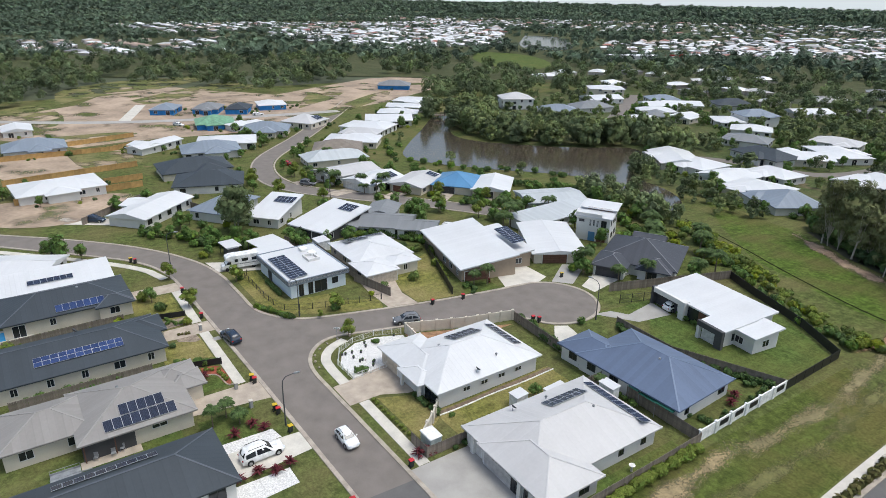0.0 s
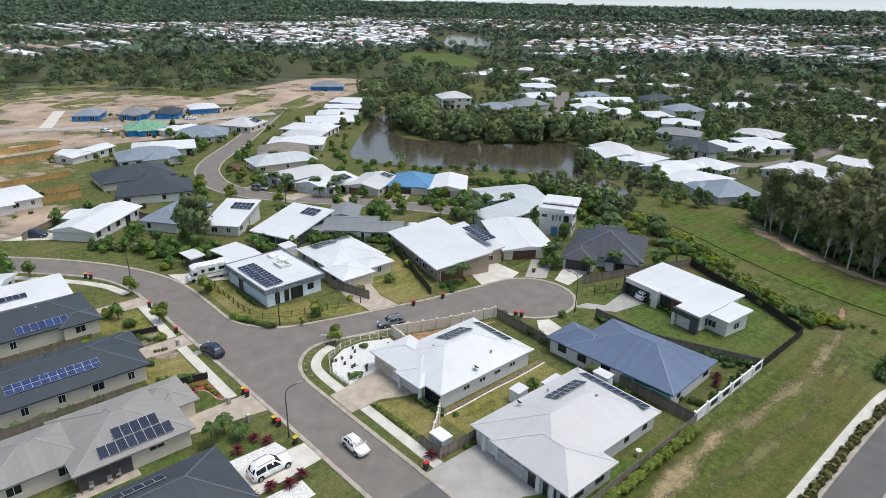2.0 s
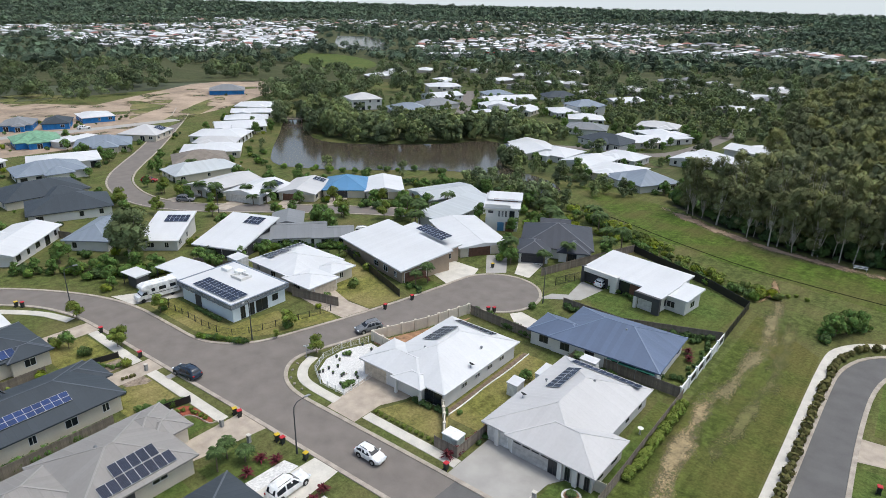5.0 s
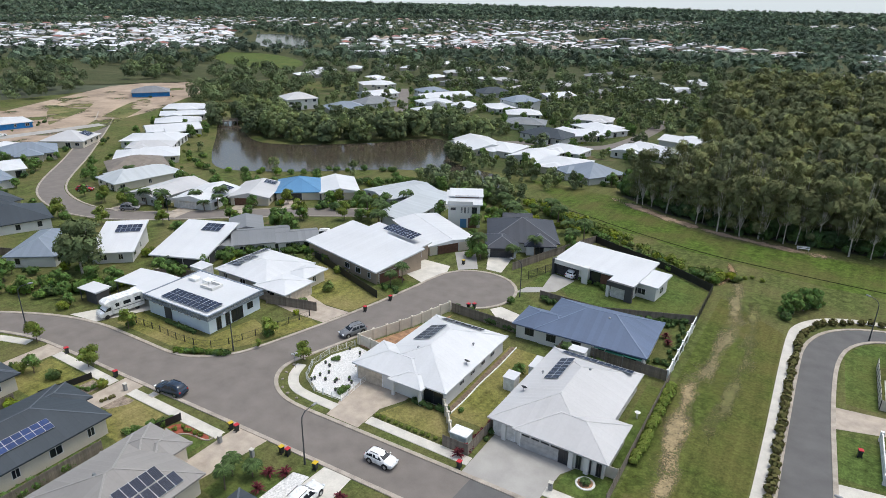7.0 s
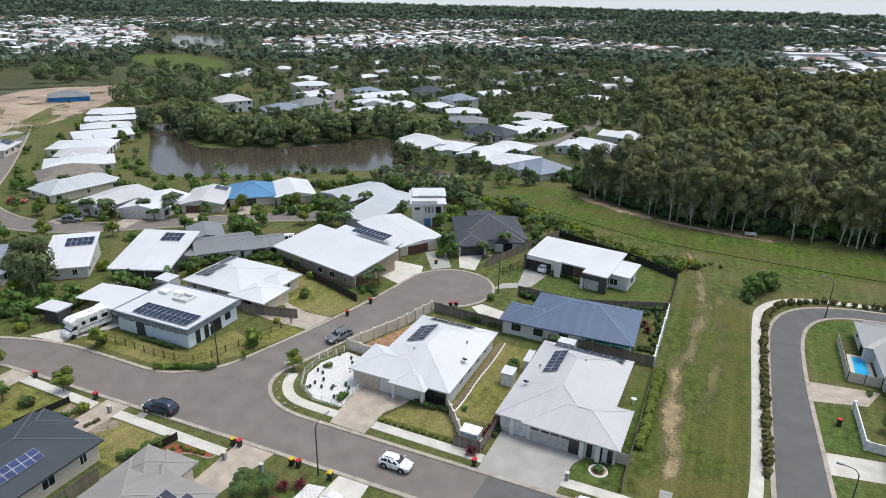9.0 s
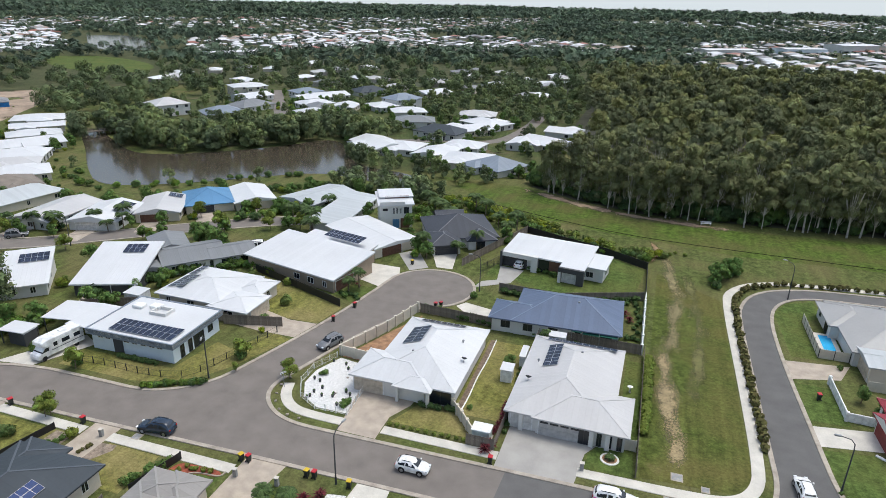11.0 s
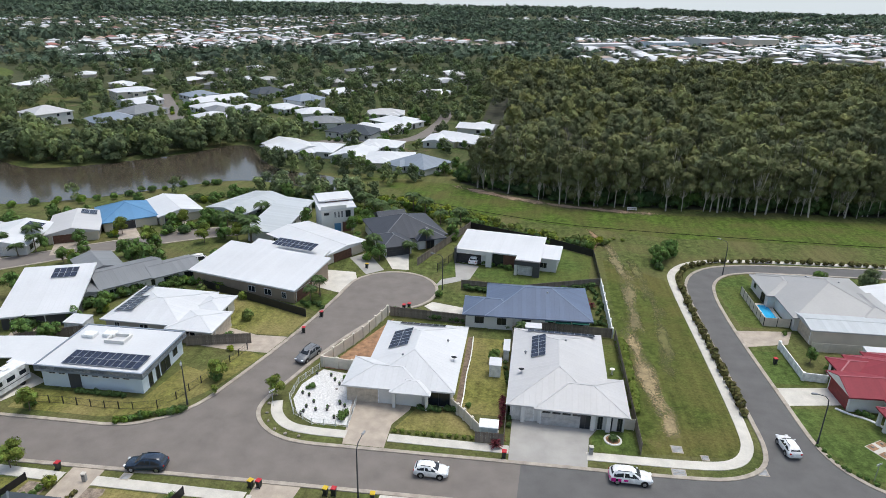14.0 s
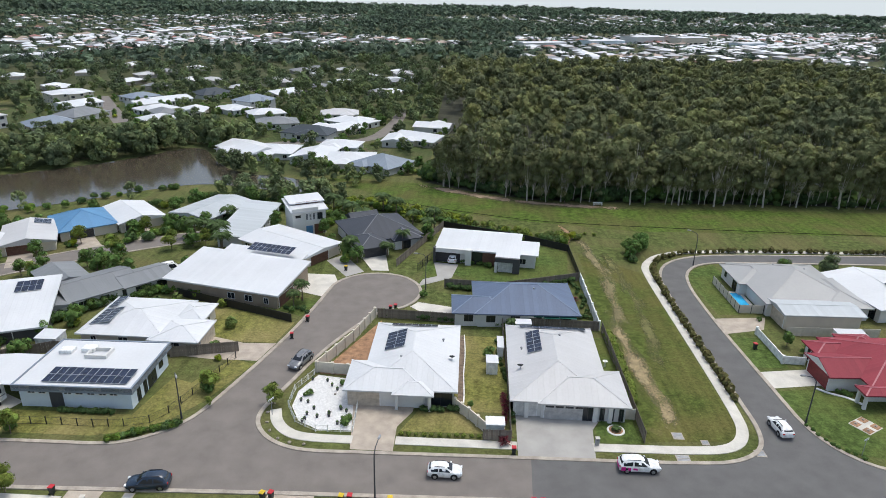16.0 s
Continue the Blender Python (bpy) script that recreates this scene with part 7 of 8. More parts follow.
fence([(-20.0, 5.0), (-13.2, 4.4)], 1.7, "cream_steel", "cream rendered fence beside a pebble garden", "wall", 2.2)
fence([(-20.2, 4.2), (-21.9, 0.2), (-21.8, -3.6), (-20.2, -6.6), (-17.2, -8.3), (-12.6, -8.2), (-12.9, -2.4)], 0.95, "white_paint", "low white tubular fence round a pebble garden", "mesh", 1.6)
fence([(-0.2, -2.4), (1.6, -4.4), (3.9, -7.4)], 1.6, "cream_steel", "cream rendered side fence of a front yard", "wall", 1.6)
fence([(3.4, -8.6), (6.8, -8.6), (6.9, -2.6)], 1.6, "timber", "grey paling screen round a service cabinet", "paling")
fence([(-55.5, -8.6), (-54.2, -9.4), (-50.4, -9.2), (-44.5, -9.3), (-40.8, -9.0), (-38.0, -8.1), (-36.5, -6.0), (-35.1, -1.9), (-32.6, 7.7)], 1.15, "steel_black", "black steel post and mesh fence round a yard", "mesh", 2.2)
fence([(48.3, 41.4), (48.4, 28.9), (52.6, 28.9)], 1.6, "cream_steel", "cream panel fence round a pool", "panel", 1.8, "steel_black")
fence([(48.4, 21.3), (48.6, 12.4), (51.8, 12.2)], 1.3, "white_paint", "white rendered low garden wall", "wall", 9.0)
fence([(53, 21.2), (68, 21.6)], 1.6, "cream_steel", "cream panel fence between two yards", "panel")
fence([(-28.4, -28.4), (-26.8, -22.2)], 1.1, "steel_black", "low dark slatted fence between two front yards", "panel")
fence([(-46.4, -29.0), (-44.9, -22.7)], 1.0, "steel_black", "low dark slatted fence between two front yards", "panel")
fence([(19.6, -3.2), (22.9, -3.2)], 1.6, "cream_steel", "pale side gate beside a house", "panel", 1.6)


# ---- street furniture ----
def street_lamp(x, y, turn, height=7.2):
    ob = thing("street_lamp", x, y, turn, "dark steel street lamp with a curved arm", "street lamp", "street lamps")
    bm = bmesh.new()
    tube(bm, [(0, 0, -0.2), (0, 0, 0.9), (0, 0, 0.95), (0, 0, height * 0.8), (0.08, 0, height * 0.9), (0.5, 0, height * 0.97), (1.5, 0, height)], [0.13, 0.12, 0.09, 0.07, 0.06, 0.05, 0.045], 10)
    part("pole", bm, M["lamp_post"], ob)
    bm = bmesh.new()
    tube(bm, [(1.45, 0, height), (1.6, 0, height + 0.03), (2.1, 0, height + 0.03), (2.25, 0, height)], [0.05, 0.13, 0.13, 0.06], 10)
    part("lamp_head", bm, M["galv"], ob, "pale grey lamp head")


for x, y, turn in ((-8.2, -19.9, 80), (-34.5, -6.9, -60), (-6.4, 34.0, 190), (44.9, -2.6, 180), (47.4, 50.2, 150), (-67.6, -19.6, 60), (92, 51.5, 90), (-96, 28, 200)):
    street_lamp(x, y, turn)


def wheelie_bin(x, y, lid, turn):
    ob = thing("wheelie_bin", x, y, turn, "dark wheelie bin with a %s lid at the kerb" % lid, "bin", "bins at the kerb")
    bm = bmesh.new()
    v = box(bm, -0.24, -0.26, 0.08, 0.24, 0.26, 0.95)
    for k in v[:4]:
        k.co.x *= 0.78
        k.co.y *= 0.8
    part("body", bm, M["bin_body"], ob)
    part("lid", boxed(-0.28, -0.31, 0.95, 0.28, 0.31, 1.05, 0.03), M["bin_" + lid], ob, lid + " plastic lid")
    part("handle", boxed(-0.24, 0.3, 0.88, 0.24, 0.36, 0.93), M["bin_body"], ob)
    for s in (-1, 1):
        bm = bmesh.new()
        tube(bm, [(s * 0.2, 0.24, 0.1), (s * 0.27, 0.24, 0.1)], [0.1, 0.1], 10)
        part("wheel", bm, M["tyre"], ob)


for x, y, lid in ((-54.3, -20.7, "red"), (-42.6, -20.6, "red"), (-20.2, -20.0, "yellow"), (-19.3, -19.9, "red"), (-11.8, -19.9, "yellow"), (-10.9, -19.8, "red"), (-6.6, -19.9, "yellow"), (-26.0, 14.2, "red"), (-24.9, 20.0, "red"),
                  (7.0, -10.9, "red"), (8.6, -19.2, "red"), (9.6, -19.2, "red"), (-11.8, 24.8, "red"), (-11.0, 25.4, "red"), (46.2, 16.5, "red"), (-74, -25.6, "yellow"), (-73, -25, "red"), (-22.6, 42.0, "yellow"), (-86, -37, "red"), (-87, -38, "yellow")):
    wheelie_bin(x, y, lid, (x * 37) % 30 + 160)

sgn = thing("street_sign", 48.8, -8.4, 30, "street name sign on a grey post", "sign")
bm = bmesh.new()
tube(bm, [(0, 0, -0.2), (0, 0, 2.6)], [0.04, 0.04], 8)
part("post", bm, M["galv"], sgn)
part("blade", boxed(-0.45, -0.02, 2.25, 0.45, 0.02, 2.5, 0.01), M["white_paint"], sgn)
for j in range(3):
    part("writing_bar", boxed(-0.35 + j * 0.26, -0.027, 2.33, -0.15 + j * 0.26, -0.02, 2.42), M["steel_black"], sgn)
sgn2 = copy_thing(sgn, pose(-23.4, -5.4, gz(-23.4, -5.4), 0, 0, 60))

kiosk = thing("service_cabinet", 4.9, -6.8, 0, "pale green steel electricity cabinet on a slab", "cabinet")
part("body", boxed(-1.1, -0.8, 0.1, 1.1, 0.8, 1.5, 0.03), M["kiosk"], kiosk)
part("lid", boxed(-1.2, -0.9, 1.5, 1.2, 0.9, 1.68, 0.06), M["white_paint"], kiosk)
part("plinth", boxed(-1.25, -0.95, -0.1, 1.25, 0.95, 0.1), M["path"], kiosk)
for j in (-0.55, 0.55):
    part("door", boxed(j - 0.5, -0.83, 0.2, j + 0.5, -0.8, 1.42), M["kiosk"], kiosk)
for x, y in ((-19.3, -22.5), (-38.5, -21.9), (-14.2, -22.2), (17.2, -8.6)):
    lb = thing("letterbox", x, y, 5, "grey rendered letterbox pillar beside a footpath", "letterbox")
    part("pillar", boxed(-0.22, -0.2, -0.1, 0.22, 0.2, 1.05, 0.02), M["grey_wall"], lb)
    part("cap", boxed(-0.26, -0.24, 1.05, 0.26, 0.24, 1.12, 0.015), M["path"], lb)
    part("slot", boxed(-0.12, -0.215, 0.8, 0.12, -0.195, 0.84), M["steel_black"], lb)
for x, y, w in ((27.6, -6.2, 1.1), (30.6, -7.3, 0.7), (27.0, -10.6, 1.4), (-34.5, -20.6, 0.9), (36.6, -8.9, 1.0)):
    pit = thing("pit_cover", x, y, 0, "grey concrete drain pit cover in the verge", "pit cover")
    part("frame", boxed(-w / 2 - 0.12, -w / 2 - 0.12, 0.0, w / 2 + 0.12, w / 2 + 0.12, 0.075, 0.01), M["kerb"], pit)
    for j in range(5):
        part("bar", boxed(-w / 2, -w / 2 + (j + 0.15) * w / 5, 0.07, w / 2, -w / 2 + (j + 0.85) * w / 5, 0.1), M["galv"], pit)


# ---- vehicles ----
def prism(bm, profile, half, tuck=0.0):
    """A side outline (x, z) carried across the width; tuck narrows its upper points."""
    top = max(p[1] for p in profile)
    low = min(p[1] for p in profile)
    rows = [[bm.verts.new((x, s * (half - tuck * (z - low) / (top - low)), z)) for x, z in profile] for s in (-1, 1)]
    n = len(profile)
    bm.faces.new(rows[0])
    bm.faces.new(rows[1][::-1])
    for i in range(n):
        bm.faces.new((rows[0][i], rows[1][i], rows[1][(i + 1) % n], rows[0][(i + 1) % n]))
    bmesh.ops.recalc_face_normals(bm, faces=bm.faces)


def car(x, y, turn, paint, label, l=4.6, w=1.82, h=1.66, decal=False):
    """A rounded body lofted through cross-sections, with inset-looking glass, wheels, lamps and mirrors."""
    ob = thing("car", x, y, turn, label, "car", z=gz(x, y) + 0.05)
    a, f = l / 2, l / 4.6
    hw = w / 2
    # place along the car, belt height, top height, half width at the belt, half width on top
    stations = [(-a, 0.7, 0.78, hw - 0.16, hw - 0.3), (-a + 0.06, 0.9, 0.98, hw - 0.06, hw - 0.2), (-a + 0.16, 0.97, 1.06, hw - 0.02, hw - 0.2), (-a + 0.42, 0.99, h - 0.22, hw, hw - 0.26),
                (-a + 0.66, 0.99, h - 0.07, hw, hw - 0.27), (-a + 1.5 * f, 0.97, h, hw, hw - 0.25), (a - 2.5 * f, 0.95, h - 0.01, hw, hw - 0.25), (a - 2.05 * f, 0.94, h - 0.1, hw, hw - 0.26),
                (a - 1.25 * f, 0.93, 1.02, hw, hw - 0.2), (a - 0.7 * f, 0.88, 0.95, hw - 0.03, hw - 0.25), (a - 0.25, 0.76, 0.84, hw - 0.1, hw - 0.34), (a - 0.06, 0.62, 0.7, hw - 0.22, hw - 0.42), (a, 0.5, 0.56, hw - 0.32, hw - 0.5)]
    bm = bmesh.new()
    rings = []
    for sx, belt, top, wb, wt in stations:
        low = 0.24 + (0.1 if abs(sx) > a - 0.2 else 0)
        half = [(wb - 0.1, low), (wb, low + 0.12), (wb, belt - 0.12), (wb - 0.04, belt), (wt + 0.03, max(top - 0.1, belt + 0.02)), (wt - 0.1, top), (wt * 0.4, top + 0.02)]
        rings.append([bm.verts.new((sx, py, pz)) for py, pz in half] + [bm.verts.new((sx, -py, pz)) for py, pz in half[::-1]])
    for r0, r1 in zip(rings, rings[1:]):
        for k in range(14):
            bm.faces.new((r0[k], r0[(k + 1) % 14], r1[(k + 1) % 14], r1[k]))
    bm.faces.new(rings[0])
    bm.faces.new(rings[-1][::-1])
    for face in bm.faces:
        face.smooth = True
    part("body", bm, M[paint], ob)

    def pane(name, q):
        # a thin pane set 12 mm proud of the body
        q = [Vector(p) for p in q]
        n = (q[1] - q[0]).cross(q[2] - q[0]).normalized()
        mid = sum(q, Vector()) / len(q)
        if n.dot(mid - Vector((mid.x * 0.6, 0, 0.9))) < 0:
            n = -n
        b = bmesh.new()
        va, vb = [b.verts.new(p + n * 0.014) for p in q], [b.verts.new(p - n * 0.02) for p in q]
        b.faces.new(va)
        b.faces.new(vb[::-1])
        for k in range(len(q)):
            b.faces.new((va[k], va[(k + 1) % len(q)], vb[(k + 1) % len(q)], vb[k]))
        part(name, b, M["glass"], ob)

    def side_at(i, high, sgn):
        sx, belt, top, wb, wt = stations[i]
        k = 0.12 + 0.78 * high
        return (sx, sgn * (wb - 0.04 + (wt + 0.07 - wb) * k), belt + (top - 0.1 - belt) * k)
    for sgn in (-1, 1):
        for i0, i1, c0, c1 in ((3, 5, 0.0, 0.92), (5, 7, 0.06, 1.0)):
            def mix(i, high):
                lo_i, hi_i = (i0, i1)
                p, q = Vector(side_at(lo_i, high, sgn)), Vector(side_at(hi_i, high, sgn))
                return p.lerp(q, c0 if i == 0 else c1)
            pane("side_window", [mix(0, 0), mix(1, 0), mix(1, 1), mix(0, 1)])
        pane("side_window", [side_at(7, 0, sgn), (a - 1.5 * f, sgn * (hw - 0.05), 0.98), side_at(7, 1, sgn)])
    (sx, _, top, _, wt), (cx, _, cow, _, cw) = stations[7], stations[8]
    pane("windscreen", [(sx + 0.02, wt - 0.08, top - 0.02), (sx + 0.02, -wt + 0.08, top - 0.02), (cx - 0.06, -cw + 0.06, cow + 0.06), (cx - 0.06, cw - 0.06, cow + 0.06)])
    (sx, _, top, _, wt), (cx, _, cow, _, cw) = stations[3], stations[2]
    pane("rear_window", [(sx, wt - 0.1, top - 0.02), (sx, -wt + 0.1, top - 0.02), (cx + 0.04, -cw + 0.1, cow + 0.08), (cx + 0.04, cw - 0.1, cow + 0.08)])
    for sgn in (-1, 1):
        part("roof_rail", boxed(-a + 0.8, sgn * (hw - 0.34) - 0.02, h - 0.03, a - 2.3 * f, sgn * (hw - 0.34) + 0.02, h + 0.05, 0.01), M["steel_black"], ob)
        for px in (-a + 0.85, a - 0.9):
            bm = bmesh.new()
            tube(bm, [(px, sgn * (hw - 0.12), 0.4), (px, sgn * (hw + 0.006), 0.4)], [0.42, 0.41], 18)
            part("wheel_arch", bm, M["tyre"], ob)
    for px in (-a + 0.85, a - 0.9):
        for s in (-1, 1):
            bm = bmesh.new()
            tube(bm, [(px, s * (w / 2 - 0.2), 0.33), (px, s * (w / 2 + 0.015), 0.33)], [0.34, 0.34], 18)
            wheel = part("wheel", bm, M["tyre"], ob)
            bm = bmesh.new()
            tube(bm, [(px, s * (w / 2 + 0.0), 0.33), (px, s * (w / 2 + 0.03), 0.33)], [0.22, 0.2], 14)
            part("rim", bm, M["alloy"], wheel)
    for s in (-1, 1):
        part("headlight", boxed(a - 0.22, s * (w / 2 - 0.3) - 0.18, 0.66, a + 0.01, s * (w / 2 - 0.3) + 0.18, 0.8, 0.03), M["headlight"], ob)
        part("tail_light", boxed(-a - 0.01, s * (w / 2 - 0.24) - 0.13, 0.75, -a + 0.12, s * (w / 2 - 0.24) + 0.13, 0.95, 0.03), M["taillight"], ob)
        part("mirror", boxed(a - 1.5 * f - 0.1, s * (w / 2 + 0.08) - 0.09, 0.98, a - 1.5 * f + 0.06, s * (w / 2 + 0.08) + 0.09, 1.12, 0.03), M[paint], ob)
    if decal:
        for s in (-1, 1):
            for j, (p, q) in enumerate(((-a + 0.15, 0.5), (-a + 0.9, 0.34), (-a + 1.5, 0.5))):
                part("decal", boxed(p, s * (w / 2 + 0.004) - 0.012, 0.42 + 0.06 * j, p + q, s * (w / 2 + 0.004) + 0.012, 0.9 - 0.05 * j), M["magenta"], ob, "magenta sign-writing shape")
        part("decal", boxed(-a - 0.02, -0.6, 0.4, -a + 0.02, 0.6, 0.72), M["magenta"], ob, "magenta sign-writing shape")
    return ob


car(-33.0, -18.85, 187, "car_navy", "dark navy sport utility car parked at the kerb", 4.6)
car(-22.8, 6.9, 250, "car_grey", "dark grey sport utility car parked at the kerb", 4.4)
car(21.2, -12.6, 0, "car_white", "white sport utility car with magenta decals", 4.7, decal=True)
car(-1.0, -15.0, 0, "car_white", "small white hatchback driving on the street", 3.9, 1.72, 1.5)
car(40.9, -4.2, 95, "car_white", "small white hatchback on the side street", 3.9, 1.72, 1.5)
car(-4.2, -24.4, 92, "car_white", "large white four-wheel drive on a driveway", 5.1, 1.96, 1.9)
car(-139.5, 33.4, 40, "car_red", "red car parked at the kerb", 4.5)
car(-112, 28.6, 40, "car_grey", "grey van parked on a driveway", 4.6, 1.85, 1.9)
car(-104.5, -27.6, 55, "car_navy", "dark car parked on a driveway", 4.5)
car(-1.6, 48.6, 80, "car_white", "white car under a flat-roofed carport", 4.4)
# a tall car body used in place of a white caravan/boat
car(-56.0, 39.6, 35, "car_white", "white van shape standing for a caravan/boat behind a house", 5.0, 1.95, 2.1)
car(-232, 22, 30, "car_white", "white work truck on the building site", 5.2)
car(-241, 60, 80, "car_white", "white work truck on the building site", 5.2)

mh = thing("motorhome", -59.8, -8.2, 82 + 180, "white motorhome parked on a driveway", "motorhome", z=gz(-60, -8) + 0.08)
bm = bmesh.new()
prism(bm, [(-3.5, 0.5), (-3.5, 2.85), (-3.3, 3.0), (2.1, 3.0), (2.9, 2.75), (3.0, 2.2), (1.9, 1.95), (1.9, 0.5)], 1.1)
bmesh.ops.bevel(bm, geom=list(bm.edges), offset=0.06, segments=2, affect="EDGES")
part("body", bm, M["car_white"], mh)
bm = bmesh.new()
prism(bm, [(1.85, 0.45), (1.85, 1.95), (2.5, 1.9), (3.1, 1.25), (3.6, 1.1), (3.75, 0.8), (3.75, 0.45)], 0.98)
part("cab", bm, M["car_white"], mh)
bm = bmesh.new()
prism(bm, [(2.0, 1.3), (2.0, 1.85), (2.52, 1.85), (3.08, 1.28)], 0.995)
part("cab_window", bm, M["glass"], mh, "dark cab windows")
for s in (-1, 1):
    for px, l in ((-2.4, 1.0), (-0.6, 1.2), (1.0, 0.6)):
        part("side_window", boxed(px - l / 2, s * 1.1 - 0.03, 1.7, px + l / 2, s * 1.1 + 0.03, 2.3), M["glass"], mh)
    part("stripe", boxed(-3.3, s * 1.1 - 0.02, 1.2, 1.7, s * 1.1 + 0.02, 1.32), M["car_grey"], mh)
    for px in (-2.2, 2.8):
        bm = bmesh.new()
        tube(bm, [(px, s * 0.78, 0.36), (px, s * 1.02, 0.36)], [0.36, 0.36], 16)
        part("wheel", bm, M["tyre"], mh)
part("roof_hatch", boxed(-1.2, -0.35, 3.0, -0.5, 0.35, 3.12, 0.03), M["frame_white"], mh)

trailer = thing("box_trailer", -12.3, -43.6, 88, "galvanised cage trailer on a lawn", "trailer")
part("tray", boxed(-1.5, -0.8, 0.5, 1.5, 0.8, 0.6), M["galv"], trailer)
for s in (-1, 1):
    part("cage_side", boxed(-1.5, s * 0.8 - 0.02, 1.15, 1.5, s * 0.8 + 0.02, 1.2), M["galv"], trailer)
    part("tray_side", boxed(-1.5, s * 0.8 - 0.02, 0.6, 1.5, s * 0.8 + 0.02, 0.85), M["galv"], trailer)
    for px in (-1.48, 0, 1.48):
        part("cage_post", boxed(px - 0.02, s * 0.8 - 0.02, 0.85, px + 0.02, s * 0.8 + 0.02, 1.15), M["galv"], trailer)
    bm = bmesh.new()
    tube(bm, [(0, s * 0.85, 0.32), (0, s * 1.05, 0.32)], [0.32, 0.32], 14)
    part("wheel", bm, M["tyre"], trailer)
part("drawbar", boxed(1.5, -0.05, 0.45, 2.6, 0.05, 0.55), M["galv"], trailer)

# ---- yards ----
for x, y, l, w, h, m, label in ((4.9, 7.0, 1.6, 1.8, 1.9, "white_paint", "small white garden shed against a fence"), (6.3, 12.0, 0.8, 3.0, 1.9, "white_paint", "narrow white garden shed against a fence"),
                                (10.2, 18.4, 2.4, 1.3, 2.1, "white_paint", "cream steel garden shed"), (62.2, 19.6, 4.4, 2.0, 1.7, "white_paint", "white steel garden shed"), (-61.2, 9.4, 3.2, 2.6, 2.0, "white_paint", "white steel garden shed beside a hedge"), (-67.0, -7.8, 3.2, 2.2, 2.1, "char_wall", "dark steel garden shed")):
    sh = thing("garden_shed", x, y, 0, label, "shed")
    part("wall", boxed(-l / 2, -w / 2, -0.1, l / 2, w / 2, h), M[m], sh)
    bm = bmesh.new()
    slab_roof(bm, 0, 0, l + 0.2, w + 0.2, h + 0.12, 0.15, 0.1)
    part("roof", bm, M["white_roof"], sh)
    part("door", boxed(-0.4, -w / 2 - 0.03, 0, 0.4, -w / 2, h - 0.2), M[m], sh)
aw = thing("shade_awning", 15.6, 20.9, 0, "dark green shade cloth awning beside a house", "awning")
for i, (x0, x1, z) in enumerate(((-3.6, -2.0, 2.3), (-1.9, 0.6, 2.1), (0.7, 3.4, 2.2))):
    part("shade_cloth", boxed(x0, -0.9, z, x1, 0.9, z + 0.05), M["shade"], aw)
    part("pole", boxed(x0 + 0.05, -0.85, -0.1, x0 + 0.1, -0.8, z), M["galv"], aw)
    part("pole", boxed(x1 - 0.1, 0.8, -0.1, x1 - 0.05, 0.85, z), M["galv"], aw)
for x, y, l, w, turn in ((50.7, 34.4, 1.8, 5.2, 0), (-52.8, -47.2, 3.2, 5.5, 0)):
    po = thing("swimming_pool", x, y, turn, "bright blue swimming pool with a pale surround", "pool")
    bm = bmesh.new()
    for q in ((-l / 2 - 0.6, -w / 2 - 0.6, l / 2 + 0.6, -w / 2), (-l / 2 - 0.6, w / 2, l / 2 + 0.6, w / 2 + 0.6), (-l / 2 - 0.6, -w / 2, -l / 2, w / 2), (l / 2, -w / 2, l / 2 + 0.6, w / 2)):
        box(bm, *q[:2], -0.1, *q[2:], 0.14)
    part("surround", bm, M["path"], po)
    part("pool_water", boxed(-l / 2, -w / 2, -0.1, l / 2, w / 2, 0.08), M["pool"], po)
fl = thing("ring_garden", 20.1, -5.6, 0, "round white-edged garden bed on a lawn", "garden bed")
bm = bmesh.new()
tube(bm, [(0, 0, -0.05), (0, 0, 0.12)], [1.15, 1.1], 20)
part("edging", bm, M["white_wall"], fl)
bm = bmesh.new()
tube(bm, [(0, 0, 0.1), (0, 0, 0.16)], [0.9, 0.8], 20)
part("mulch", bm, M["mulch"], fl)
bb = thing("bird_bath", 21.6, 9.6, 0, "white stone bird bath on a lawn", "bird bath")
bm = bmesh.new()
tube(bm, [(0, 0, -0.05), (0, 0, 0.08), (0, 0, 0.75)], [0.2, 0.12, 0.1], 10)
part("stem", bm, M["white_paint"], bb)
bm = bmesh.new()
tube(bm, [(0, 0, 0.74), (0, 0, 0.9)], [0.12, 0.38], 14)
part("bowl", bm, M["white_paint"], bb)
gb = thing("stone_bed", 52.6, -2.4, 32, "pale stone cross between four planted squares on a lawn", "garden bed")
part("slab", boxed(-1.5, -1.4, 0, 1.5, 1.4, 0.08, 0.03), M["path"], gb)
for sx in (-1, 1):
    for sy in (-1, 1):
        part("mulch_square", boxed(sx * 0.85 - 0.55, sy * 0.8 - 0.5, 0.07, sx * 0.85 + 0.55, sy * 0.8 + 0.5, 0.13, 0.03), M["mulch"], gb)
        bm = bmesh.new()
        bmesh.ops.create_icosphere(bm, subdivisions=1, radius=0.22)
        for q in bm.verts:
            q.co = Vector((q.co.x + sx * 0.85, q.co.y + sy * 0.8, q.co.z * 0.6 + 0.2))
        part("rock", bm, M["stone"], gb)
ribbon("bed_edging", [(50.4, 5.8), (51.8, 4.6), (53.8, 3.8), (54.9, 2.2)], 0.35, 0.03, M["white_paint"], 0.5, 0.12, "white stone garden edging", "edging")
pr = random.Random(4)
